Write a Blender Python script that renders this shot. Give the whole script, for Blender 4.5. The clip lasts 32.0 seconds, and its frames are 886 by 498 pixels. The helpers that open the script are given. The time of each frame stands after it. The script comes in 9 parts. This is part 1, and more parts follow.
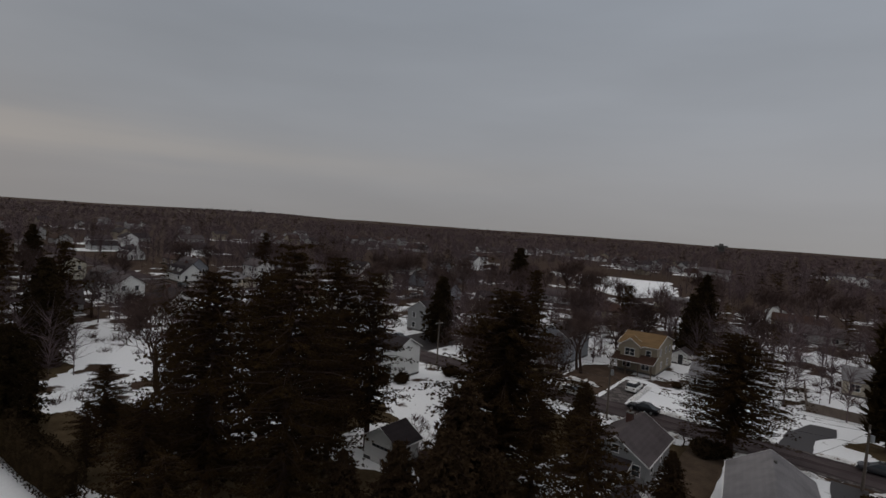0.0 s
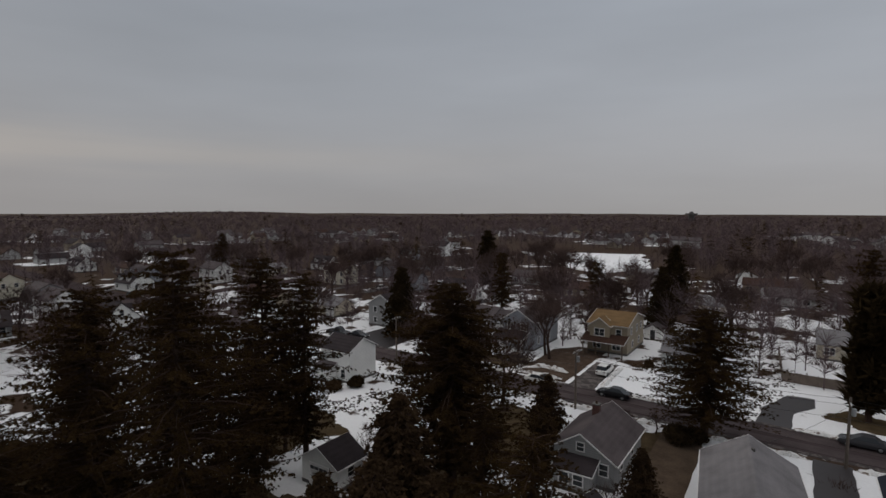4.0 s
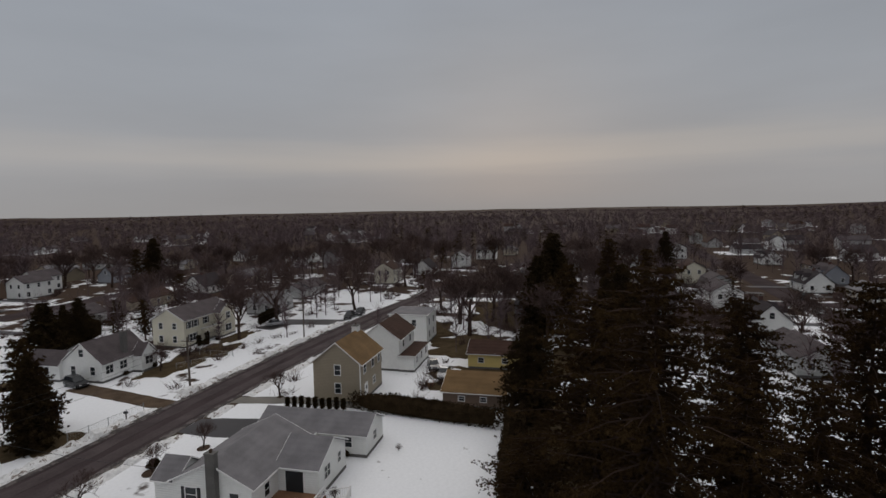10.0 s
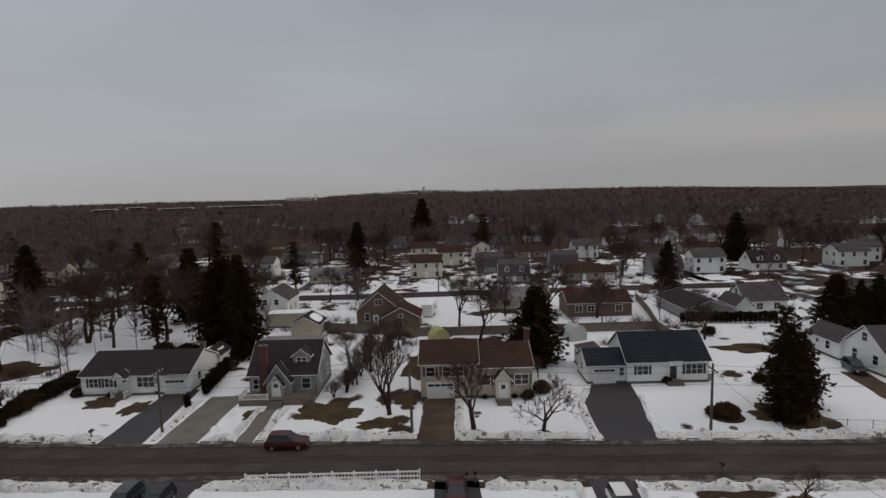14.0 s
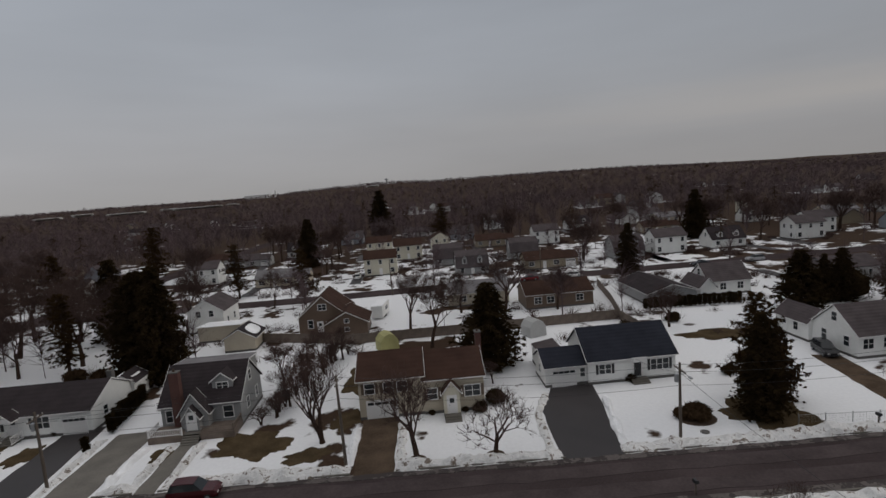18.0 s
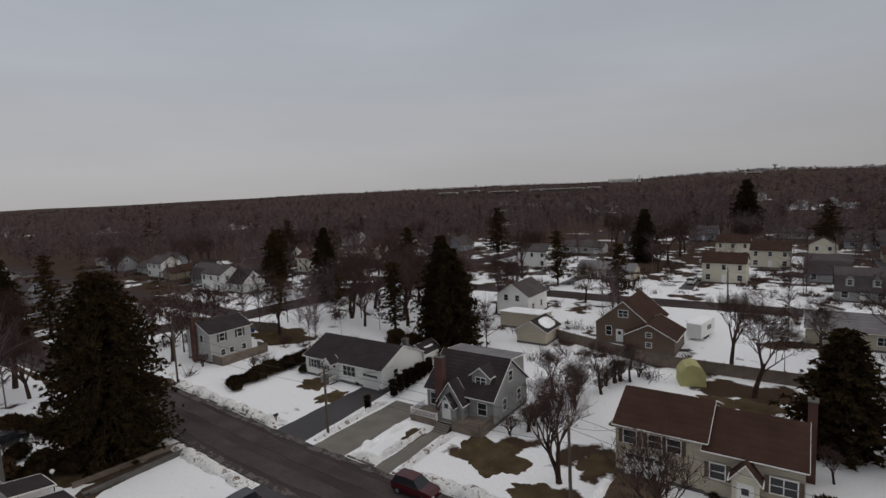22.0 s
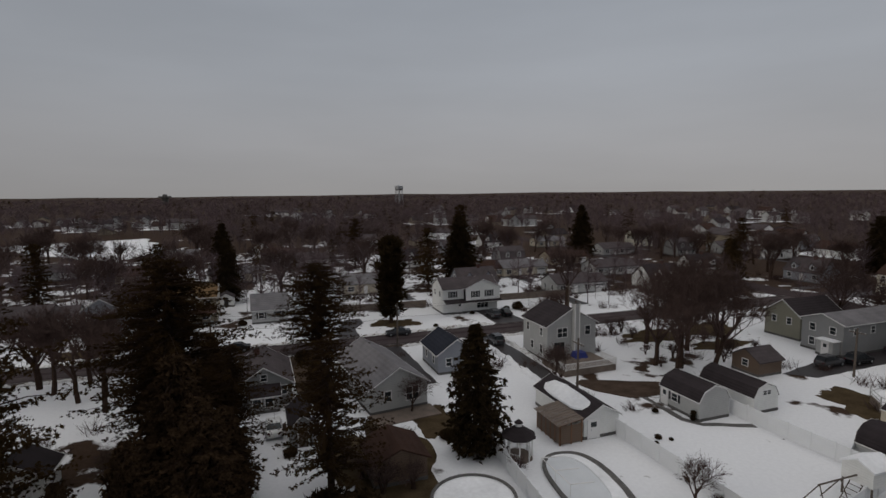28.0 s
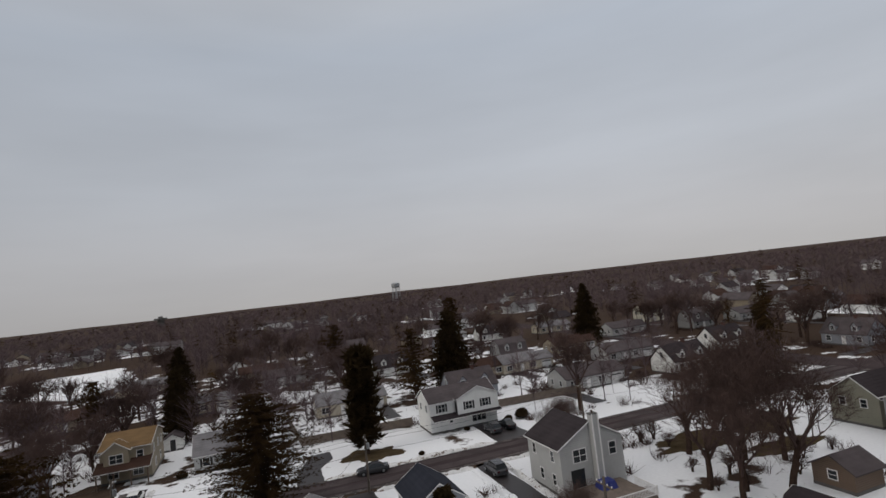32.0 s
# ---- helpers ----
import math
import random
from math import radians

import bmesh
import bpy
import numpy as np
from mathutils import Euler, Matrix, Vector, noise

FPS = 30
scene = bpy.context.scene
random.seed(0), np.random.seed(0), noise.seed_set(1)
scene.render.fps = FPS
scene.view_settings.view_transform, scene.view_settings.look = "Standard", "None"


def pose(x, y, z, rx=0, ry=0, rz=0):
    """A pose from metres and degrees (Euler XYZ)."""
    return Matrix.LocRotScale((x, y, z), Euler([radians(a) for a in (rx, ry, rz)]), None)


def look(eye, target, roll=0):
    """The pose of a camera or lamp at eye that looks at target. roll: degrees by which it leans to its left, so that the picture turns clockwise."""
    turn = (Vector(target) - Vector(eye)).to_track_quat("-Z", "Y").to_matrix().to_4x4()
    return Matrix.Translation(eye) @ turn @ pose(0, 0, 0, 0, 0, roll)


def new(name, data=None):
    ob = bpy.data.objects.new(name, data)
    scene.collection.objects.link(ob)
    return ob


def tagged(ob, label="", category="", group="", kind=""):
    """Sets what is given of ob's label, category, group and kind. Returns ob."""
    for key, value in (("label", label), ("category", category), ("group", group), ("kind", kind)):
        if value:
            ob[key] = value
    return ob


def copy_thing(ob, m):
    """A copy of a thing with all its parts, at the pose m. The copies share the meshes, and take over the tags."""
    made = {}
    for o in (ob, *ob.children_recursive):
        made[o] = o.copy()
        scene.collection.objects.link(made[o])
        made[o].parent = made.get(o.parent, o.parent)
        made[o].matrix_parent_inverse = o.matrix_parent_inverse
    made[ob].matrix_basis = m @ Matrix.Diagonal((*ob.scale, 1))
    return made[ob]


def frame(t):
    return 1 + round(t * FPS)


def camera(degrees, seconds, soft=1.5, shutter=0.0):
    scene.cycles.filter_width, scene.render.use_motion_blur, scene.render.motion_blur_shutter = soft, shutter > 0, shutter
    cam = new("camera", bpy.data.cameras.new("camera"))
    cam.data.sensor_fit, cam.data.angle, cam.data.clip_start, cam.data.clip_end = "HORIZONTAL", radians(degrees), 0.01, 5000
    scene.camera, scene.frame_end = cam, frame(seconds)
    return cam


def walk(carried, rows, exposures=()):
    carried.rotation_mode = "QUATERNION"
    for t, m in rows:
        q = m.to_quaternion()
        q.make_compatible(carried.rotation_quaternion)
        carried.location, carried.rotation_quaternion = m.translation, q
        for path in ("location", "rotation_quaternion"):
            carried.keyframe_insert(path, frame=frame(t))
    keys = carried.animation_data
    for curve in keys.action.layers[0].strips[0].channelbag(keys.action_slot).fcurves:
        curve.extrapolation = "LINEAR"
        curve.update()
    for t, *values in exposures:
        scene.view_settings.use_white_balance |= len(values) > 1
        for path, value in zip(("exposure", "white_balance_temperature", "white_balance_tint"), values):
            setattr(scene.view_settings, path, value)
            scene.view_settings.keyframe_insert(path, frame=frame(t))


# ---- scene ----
cam = camera(80.3, 32.0, soft=1.5)

# seconds, x, y, z in metres, then tilt, lean and heading in degrees; x runs along the main street, y across it
PATH = [
    (0.0, -0.53, 1.46, 26.42, 87.27, -4.03, 36.80),
    (0.5, -0.39, 2.32, 26.44, 87.98, -1.50, 34.67),
    (1.0, -0.30, 3.22, 26.47, 87.84, -0.35, 33.83),
    (1.5, -0.26, 4.15, 26.50, 87.47, -0.26, 33.39),
    (2.0, -0.31, 5.14, 26.53, 87.32, 0.00, 33.14),
    (2.5, -0.41, 6.19, 26.55, 86.39, -0.48, 32.88),
    (4.5, -1.12, 10.56, 26.57, 85.85, 0.02, 34.22),
    (5.0, -1.35, 11.78, 26.57, 86.03, 0.60, 32.94),
    (5.5, -1.52, 13.07, 26.57, 85.40, 0.82, 32.23),
    (6.0, -1.56, 14.50, 26.59, 85.16, 0.88, 38.82),
    (6.5, -1.72, 15.99, 26.66, 84.85, -0.79, 55.83),
    (7.0, -2.00, 17.38, 26.74, 84.77, -1.51, 69.43),
    (7.5, -2.54, 18.60, 26.81, 85.36, -0.65, 74.95),
    (8.0, -3.27, 19.75, 26.86, 85.91, 0.61, 72.81),
    (8.5, -4.02, 20.78, 26.92, 85.00, 0.97, 83.54),
    (9.0, -4.74, 21.65, 26.97, 83.98, -0.91, 101.06),
    (9.5, -5.55, 22.35, 27.05, 84.68, -1.03, 104.27),
    (10.0, -6.50, 23.04, 27.12, 85.51, 1.09, 102.82),
    (10.5, -7.58, 23.73, 27.17, 84.95, 1.21, 110.48),
    (11.0, -8.76, 24.25, 27.17, 84.40, -0.09, 124.08),
    (11.5, -9.99, 24.41, 27.14, 83.63, -0.31, 135.79),
    (12.0, -11.16, 24.29, 27.08, 83.41, 0.29, 146.46),
    (12.5, -12.27, 23.95, 27.01, 83.37, -0.31, 157.71),
    (13.0, -13.25, 23.37, 26.94, 83.58, -0.08, 168.45),
    (13.5, -14.03, 22.54, 26.91, 84.12, 0.28, 179.06),
    (15.5, -15.75, 18.94, 26.93, 84.22, 3.13, 180.70),
    (16.0, -16.20, 17.99, 26.92, 83.95, 3.88, 177.39),
    (16.5, -16.76, 16.96, 26.89, 84.14, 2.99, 176.79),
    (17.0, -17.33, 15.89, 26.86, 84.22, 2.52, 178.02),
    (17.5, -17.96, 14.73, 26.86, 83.86, 3.74, 176.71),
    (18.0, -18.65, 13.53, 26.88, 82.81, 4.45, 176.43),
    (18.5, -19.32, 12.30, 26.91, 82.09, 4.45, 176.37),
    (19.0, -20.03, 11.02, 26.94, 81.76, 4.50, 176.07),
    (19.5, -20.79, 9.72, 26.94, 81.92, 4.70, 176.52),
    (20.0, -21.62, 8.33, 26.94, 82.04, 5.23, 176.16),
    (20.5, -22.61, 6.78, 26.96, 82.20, 4.91, 177.21),
    (21.0, -23.67, 5.11, 27.02, 82.58, 4.64, 187.57),
    (21.5, -24.45, 3.28, 27.10, 82.61, 2.69, 202.48),
    (22.0, -24.91, 1.48, 27.18, 83.48, 2.54, 214.73),
    (22.5, -25.19, -0.32, 27.23, 84.10, 2.40, 227.15),
    (23.0, -25.36, -2.05, 27.24, 84.01, 1.96, 239.07),
    (23.5, -25.30, -3.63, 27.20, 85.48, 2.19, 246.89),
    (24.0, -24.94, -5.06, 27.12, 85.91, 2.39, 254.05),
    (24.5, -24.34, -6.34, 27.01, 85.77, 1.72, 262.29),
    (25.0, -23.54, -7.51, 26.88, 85.35, 2.21, 272.77),
    (25.5, -22.67, -8.54, 26.75, 86.57, 2.37, 285.07),
    (26.0, -21.64, -9.32, 26.63, 86.44, 1.15, 298.51),
    (26.5, -20.56, -9.53, 26.55, 83.88, 1.18, 319.84),
    (28.5, -16.75, -7.79, 26.36, 82.01, 1.40, 342.04),
    (29.0, -15.81, -6.75, 26.33, 75.61, 2.07, 343.58),
    (29.5, -14.80, -5.31, 26.31, 75.11, 2.62, 342.71),
    (30.0, -13.59, -3.47, 26.31, 74.66, 2.80, 341.16),
    (30.5, -12.25, -1.31, 26.27, 74.17, 3.92, 340.44),
    (31.0, -10.81, 0.97, 26.22, 75.58, 5.33, 339.10),
    (31.5, -9.32, 3.24, 26.19, 85.61, 6.36, 339.59),
    (32.0, -7.82, 5.38, 26.17, 93.79, 6.56, 340.25),
]
EXPOSURES = [(0.0, -0.28), (2.0, -0.12), (5.0, -0.02), (9.0, 0.0), (13.0, -0.02), (17.0, -0.18), (20.0, -0.05), (22.0, 0.0), (24.0, -0.26), (26.5, -0.28), (29.0, -0.26), (30.0, 0.06), (31.0, 0.10), (32.0, 0.26)]
walk(cam, [(t, pose(x, y, z, rx, ry, rz)) for t, x, y, z, rx, ry, rz in PATH], EXPOSURES)

# ---- light: a dull winter sky, low sun behind cloud ----
SUN_ELEVATION, SUN_HEADING = 9.0, 95.0
world = bpy.data.worlds.new("sky")
scene.world = world
world.use_nodes = True
wn, wl = world.node_tree.nodes, world.node_tree.links
wn.clear()
w_out = wn.new("ShaderNodeOutputWorld")
w_bg = wn.new("ShaderNodeBackground")
w_sky = wn.new("ShaderNodeTexSky")
w_sky.sky_type, w_sky.sun_disc = "NISHITA", False
w_sky.sun_elevation, w_sky.sun_rotation = radians(SUN_ELEVATION), radians(-SUN_HEADING)
w_sky.dust_density, w_sky.air_density = 3.0, 1.5
w_co = wn.new("ShaderNodeTexCoord")
w_sep = wn.new("ShaderNodeSeparateXYZ")
wl.new(w_co.outputs["Generated"], w_sep.inputs[0])
w_map = wn.new("ShaderNodeMapping")
w_map.inputs["Scale"].default_value = (1.0, 1.0, 5.0)
wl.new(w_co.outputs["Generated"], w_map.inputs[0])
w_noise = wn.new("ShaderNodeTexNoise")
w_noise.inputs["Scale"].default_value, w_noise.inputs["Detail"].default_value = 1.6, 4.0
wl.new(w_map.outputs[0], w_noise.inputs["Vector"])
w_ramp = wn.new("ShaderNodeValToRGB")
w_ramp.color_ramp.elements[0].position, w_ramp.color_ramp.elements[0].color = 0.0, (0.352, 0.344, 0.344, 1)
w_ramp.color_ramp.elements[1].position, w_ramp.color_ramp.elements[1].color = 1.0, (0.92, 0.90, 0.90, 1)
for at, c in ((0.07, (0.368, 0.368, 0.381, 1)), (0.2, (0.366, 0.385, 0.420, 1)), (0.42, (0.336, 0.368, 0.420, 1)), (0.58, (0.405, 0.418, 0.445, 1)), (0.75, (0.73, 0.72, 0.725, 1))):
    e = w_ramp.color_ramp.elements.new(at)
    e.color = c
wl.new(w_sep.outputs["Z"], w_ramp.inputs[0])


def w_math(op, a, b):
    nd = wn.new("ShaderNodeMath")
    nd.operation = op
    for i, q in enumerate((a, b)):
        if isinstance(q, (int, float)):
            nd.inputs[i].default_value = q
        else:
            wl.new(q, nd.inputs[i])
    return nd.outputs[0]


# duller towards the west, brighter towards the east
w_side = w_math("MULTIPLY_ADD", w_sep.outputs["X"], 0.16)
w_side.node.inputs[2].default_value = 1.0
w_cloud = wn.new("ShaderNodeMapRange")
w_cloud.inputs[1].default_value, w_cloud.inputs[2].default_value = 0.3, 0.7
w_cloud.inputs[3].default_value, w_cloud.inputs[4].default_value = 0.93, 1.06
wl.new(w_noise.outputs["Fac"], w_cloud.inputs[0])
w_mul = wn.new("ShaderNodeVectorMath")
w_mul.operation = "SCALE"
wl.new(w_ramp.outputs[0], w_mul.inputs[0])
wl.new(w_math("MULTIPLY", w_cloud.outputs[0], w_side), w_mul.inputs[3])
# a pale break in the cloud low in the west
w_band = wn.new("ShaderNodeValToRGB")
w_band.color_ramp.interpolation = "EASE"
w_band.color_ramp.elements[0].position, w_band.color_ramp.elements[0].color = 0.05, (0, 0, 0, 1)
w_band.color_ramp.elements[1].position, w_band.color_ramp.elements[1].color = 0.145, (0, 0, 0, 1)
w_band.color_ramp.elements.new(0.092).color = (1, 1, 1, 1)
w_streak = wn.new("ShaderNodeTexNoise")
w_streak.inputs["Scale"].default_value, w_streak.inputs["Detail"].default_value = 3.0, 5.0
w_map2 = wn.new("ShaderNodeMapping")
w_map2.inputs["Scale"].default_value = (0.6, 0.6, 9.0)
wl.new(w_co.outputs["Generated"], w_map2.inputs[0])
wl.new(w_map2.outputs[0], w_streak.inputs["Vector"])
wl.new(w_math("MULTIPLY_ADD", w_streak.outputs["Fac"], 0.06), w_band.inputs[0])
w_add = w_band.inputs[0].links[0].from_node
w_low = w_math("SUBTRACT", w_sep.outputs["Z"], 0.03)
wl.new(w_low, w_add.inputs[2])
w_west = w_math("POWER", w_math("MAXIMUM", w_math("ADD", w_math("MULTIPLY", w_sep.outputs["X"], -0.985), w_math("MULTIPLY", w_sep.outputs["Y"], -0.17)), 0.0), 1.6)
w_glow = wn.new("ShaderNodeMix")
w_glow.data_type = "RGBA"
w_glow.inputs[7].default_value = (0.53, 0.475, 0.415, 1)
wl.new(w_mul.outputs[0], w_glow.inputs[6])
wl.new(w_math("MULTIPLY", w_math("MULTIPLY", w_west, w_band.outputs[0]), 0.36), w_glow.inputs[0])
w_scale = wn.new("ShaderNodeVectorMath")
w_scale.operation = "SCALE"
w_scale.inputs[3].default_value = 0.07
wl.new(w_sky.outputs[0], w_scale.inputs[0])
w_mix = wn.new("ShaderNodeMix")
w_mix.data_type = "RGBA"
w_mix.inputs[0].default_value = 0.985
wl.new(w_scale.outputs[0], w_mix.inputs[6])
wl.new(w_glow.outputs[2], w_mix.inputs[7])
wl.new(w_mix.outputs[2], w_bg.inputs[0])
w_bg.inputs[1].default_value = 1.0
wl.new(w_bg.outputs[0], w_out.inputs[0])

sun = new("sun", bpy.data.lights.new("sun", "SUN"))
sun.data.energy, sun.data.angle, sun.data.color = 0.6, radians(25), (1.0, 0.93, 0.84)
sun.matrix_world = look((0, 0, 60), Vector((0, 0, 60)) + Vector((math.sin(radians(SUN_HEADING)), -math.cos(radians(SUN_HEADING)), -math.tan(radians(SUN_ELEVATION + 12)))))


# ---- materials ----
def material(name, color, rough=0.85, metal=0.0, vary=0.25, scale=0.6, fine=9.0, bump=0.0, lines=0.0, second=None, amount=0.0, ior=1.45):
    """A procedural surface: two scales of noise on the colour, a fine relief, and, where lines is given, courses of that height."""
    m = bpy.data.materials.new(name)
    m.use_nodes = True
    n, l = m.node_tree.nodes, m.node_tree.links
    b = n["Principled BSDF"]
    b.inputs["Roughness"].default_value, b.inputs["Metallic"].default_value = rough, metal
    b.inputs["IOR"].default_value = ior
    b.inputs["Specular IOR Level"].default_value = 0.0 if ior < 1.15 else 0.5
    co = n.new("ShaderNodeTexCoord")
    big, small = n.new("ShaderNodeTexNoise"), n.new("ShaderNodeTexNoise")
    big.inputs["Scale"].default_value, big.inputs["Detail"].default_value = scale, 4
    small.inputs["Scale"].default_value, small.inputs["Detail"].default_value = fine, 3
    l.new(co.outputs["Object"], big.inputs["Vector"]), l.new(co.outputs["Object"], small.inputs["Vector"])
    both = n.new("ShaderNodeMath")
    both.operation = "MULTIPLY_ADD"
    both.inputs[1].default_value = 0.5
    l.new(small.outputs["Fac"], both.inputs[0]), l.new(big.outputs["Fac"], both.inputs[2])
    span = n.new("ShaderNodeMapRange")
    span.inputs[1].default_value, span.inputs[2].default_value = 0.45, 1.05
    span.inputs[3].default_value, span.inputs[4].default_value = 1 - vary, 1 + vary
    l.new(both.outputs[0], span.inputs[0])
    mul = n.new("ShaderNodeMix")
    mul.data_type, mul.blend_type = "RGBA", "MULTIPLY"
    mul.inputs[0].default_value, mul.inputs[6].default_value = 1.0, (*color, 1)
    l.new(span.outputs[0], mul.inputs[7])
    last = mul.outputs[2]
    if second:
        edge = n.new("ShaderNodeMapRange")
        edge.inputs[1].default_value, edge.inputs[2].default_value = 1.0 - amount, 1.06 - amount
        l.new(both.outputs[0], edge.inputs[0])
        mix = n.new("ShaderNodeMix")
        mix.data_type = "RGBA"
        mix.inputs[7].default_value = (*second, 1)
        l.new(edge.outputs[0], mix.inputs[0]), l.new(last, mix.inputs[6])
        last = mix.outputs[2]
    l.new(last, b.inputs["Base Color"])
    if bump or lines:
        bp = n.new("ShaderNodeBump")
        bp.inputs["Strength"].default_value, bp.inputs["Distance"].default_value = 0.6, max(bump, 0.01)
        l.new(small.outputs["Fac"], bp.inputs["Height"])
        if lines:
            sep, saw = n.new("ShaderNodeSeparateXYZ"), n.new("ShaderNodeMath")
            saw.operation = "PINGPONG"
            saw.inputs[1].default_value = lines
            l.new(co.outputs["Object"], sep.inputs[0]), l.new(sep.outputs["Z"], saw.inputs[0])
            b2 = n.new("ShaderNodeBump")
            b2.inputs["Strength"].default_value, b2.inputs["Distance"].default_value = 0.5, 0.35
            l.new(saw.outputs[0], b2.inputs["Height"]), l.new(bp.outputs[0], b2.inputs["Normal"])
            l.new(b2.outputs[0], b.inputs["Normal"])
        else:
            l.new(bp.outputs[0], b.inputs["Normal"])
    return m


SIDING = dict(rough=0.6, vary=0.10, scale=0.35, fine=3.0, lines=0.11)
ROOF = dict(rough=0.9, ior=1.2, vary=0.28, scale=0.5, fine=14.0, bump=0.03, lines=0.16)
white = material("white_siding", (0.70, 0.70, 0.68), **SIDING)
cream = material("cream_siding", (0.5544, 0.5208, 0.42), **SIDING)
beige = material("beige_siding", (0.42, 0.3696, 0.2898), **SIDING)
tan = material("tan_siding", (0.252, 0.21, 0.1512), **SIDING)
grey = material("grey_siding", (0.252, 0.252, 0.252), **SIDING)
pale_grey = material("pale_grey_siding", (0.3864, 0.3864, 0.378), **SIDING)
blue_grey = material("blue_grey_siding", (0.235, 0.247, 0.275), **SIDING)
dark_brown = material("brown_siding", (0.12, 0.08, 0.055), **SIDING)
red_brown = material("red_shingle_siding", (0.036, 0.0105, 0.009), **SIDING)
green_grey = material("green_grey_siding", (0.225, 0.215, 0.165), **SIDING)
yellow_wall = material("yellow_siding", (0.55, 0.43, 0.16), **SIDING)
trim = material("white_trim", (0.70, 0.69, 0.68), rough=0.5, vary=0.06)
roof_grey = material("grey_shingles", (0.080, 0.067, 0.069), **ROOF)
roof_dark = material("charcoal_shingles", (0.035, 0.0285, 0.0305), **ROOF)
roof_navy = material("slate_blue_shingles", (0.02304, 0.0252, 0.03456), **ROOF)
roof_brown = material("brown_shingles", (0.04752, 0.02592, 0.01944), **ROOF)
roof_tan = material("tan_shingles", (0.144, 0.09, 0.0432), **ROOF)
roof_pale = material("weathered_grey_shingles", (0.168, 0.160, 0.166), **ROOF)
brick = material("red_brick", (0.085, 0.04, 0.033), rough=0.9, vary=0.3, fine=12, bump=0.01, lines=0.08)
stone_chimney = material("grey_masonry", (0.10, 0.095, 0.09), rough=0.9, vary=0.3, fine=8, bump=0.02)
glass = material("window_glass", (0.02, 0.023, 0.026), rough=0.08, vary=0.1)
shutter_dark = material("black_shutter", (0.02, 0.02, 0.022), rough=0.6, vary=0.1)
shutter_brown = material("brown_shutter", (0.09, 0.06, 0.04), rough=0.6, vary=0.1)
asphalt = material("asphalt", (0.059, 0.0465, 0.047), rough=0.85, vary=0.35, scale=0.12, fine=5.0, bump=0.01, ior=1.12)
worn_lane = material("worn_asphalt", (0.0635, 0.0500, 0.0505), rough=0.8, vary=0.35, scale=0.3, fine=4.0, bump=0.006, ior=1.15)
salted = material("salt_stained_asphalt", (0.135, 0.118, 0.112), rough=0.9, vary=0.4, scale=0.7, fine=4.0, bump=0.01, second=(0.055, 0.047, 0.046), amount=0.30, ior=1.2)
asphalt_wet = material("wet_blacktop", (0.026, 0.021, 0.022), rough=0.5, vary=0.25, scale=0.3, fine=6.0, bump=0.008)
concrete = material("wet_concrete", (0.136, 0.124, 0.108), rough=0.75, vary=0.3, scale=0.35, fine=5.0, bump=0.01)
gravel_drive = material("muddy_gravel", (0.085, 0.062, 0.045), rough=0.9, vary=0.4, scale=0.4, fine=6.0, bump=0.03, ior=1.12)
grass = material("dormant_grass", (0.068, 0.050, 0.030), rough=1.0, vary=0.45, scale=0.5, fine=5.0, bump=0.05, ior=1.12)
snow = material("old_snow", (0.80, 0.805, 0.82), rough=0.75, vary=0.16, scale=0.3, fine=2.6, bump=0.10)
dirty_snow = material("dirty_snow", (0.68, 0.675, 0.67), rough=0.85, vary=0.30, scale=1.4, fine=7.0, bump=0.14, second=(0.17, 0.135, 0.11), amount=0.17)
bark = material("bark", (0.05, 0.033, 0.026), rough=1.0, vary=0.35, scale=2.0, fine=12.0, bump=0.03, ior=1.12)
# woods boughs: paler and greyer than near twigs, distance haze put into the colour
hazed_woods_twig = material("hazed_woods_boughs", (0.112, 0.083, 0.086), rough=1.0, vary=0.35, scale=0.02, fine=0.2, ior=1.12)
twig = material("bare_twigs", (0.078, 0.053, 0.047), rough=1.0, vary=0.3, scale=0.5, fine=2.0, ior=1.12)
needles = material("pine_needles", (0.040, 0.0245, 0.0110), rough=0.9, vary=0.5, scale=0.4, fine=2.5, ior=1.12)
spruce_green = material("spruce_needles", (0.03, 0.0205, 0.01), rough=0.9, vary=0.5, scale=0.4, fine=2.5, ior=1.12)
rusty_needles = material("winter_browned_needles", (0.046, 0.029, 0.0165), rough=0.9, vary=0.45, scale=0.5, fine=2.5, ior=1.12)
hedge_green = material("hedge_leaves", (0.028, 0.019, 0.0105), rough=0.9, vary=0.5, scale=0.9, fine=4.0, bump=0.1, ior=1.12)
wood_pole = material("weathered_pole", (0.10, 0.08, 0.065), rough=0.95, vary=0.3, scale=1.0, fine=8.0)
wood_brown = material("stained_timber", (0.17, 0.085, 0.045), rough=0.85, vary=0.3, scale=1.0, fine=8.0)
wood_grey = material("weathered_boards", (0.15, 0.118, 0.097), rough=0.9, vary=0.3, scale=1.0, fine=8.0)
vinyl = material("white_vinyl_fence", (0.72, 0.73, 0.74), rough=0.45, vary=0.06)
metal_grey = material("galvanised_steel", (0.35, 0.36, 0.37), rough=0.45, metal=0.8, vary=0.15)
rubber = material("tyre_rubber", (0.015, 0.015, 0.015), rough=0.9, vary=0.2)
black_paint = material("black_paint", (0.012, 0.012, 0.014), rough=0.35, vary=0.1)
ice = material("pool_ice", (0.62, 0.64, 0.66), rough=0.5, vary=0.08, scale=0.5)
stone_edge = material("pool_edging_stone", (0.10, 0.095, 0.09), rough=0.9, vary=0.4, scale=1.2, fine=6.0, bump=0.03)
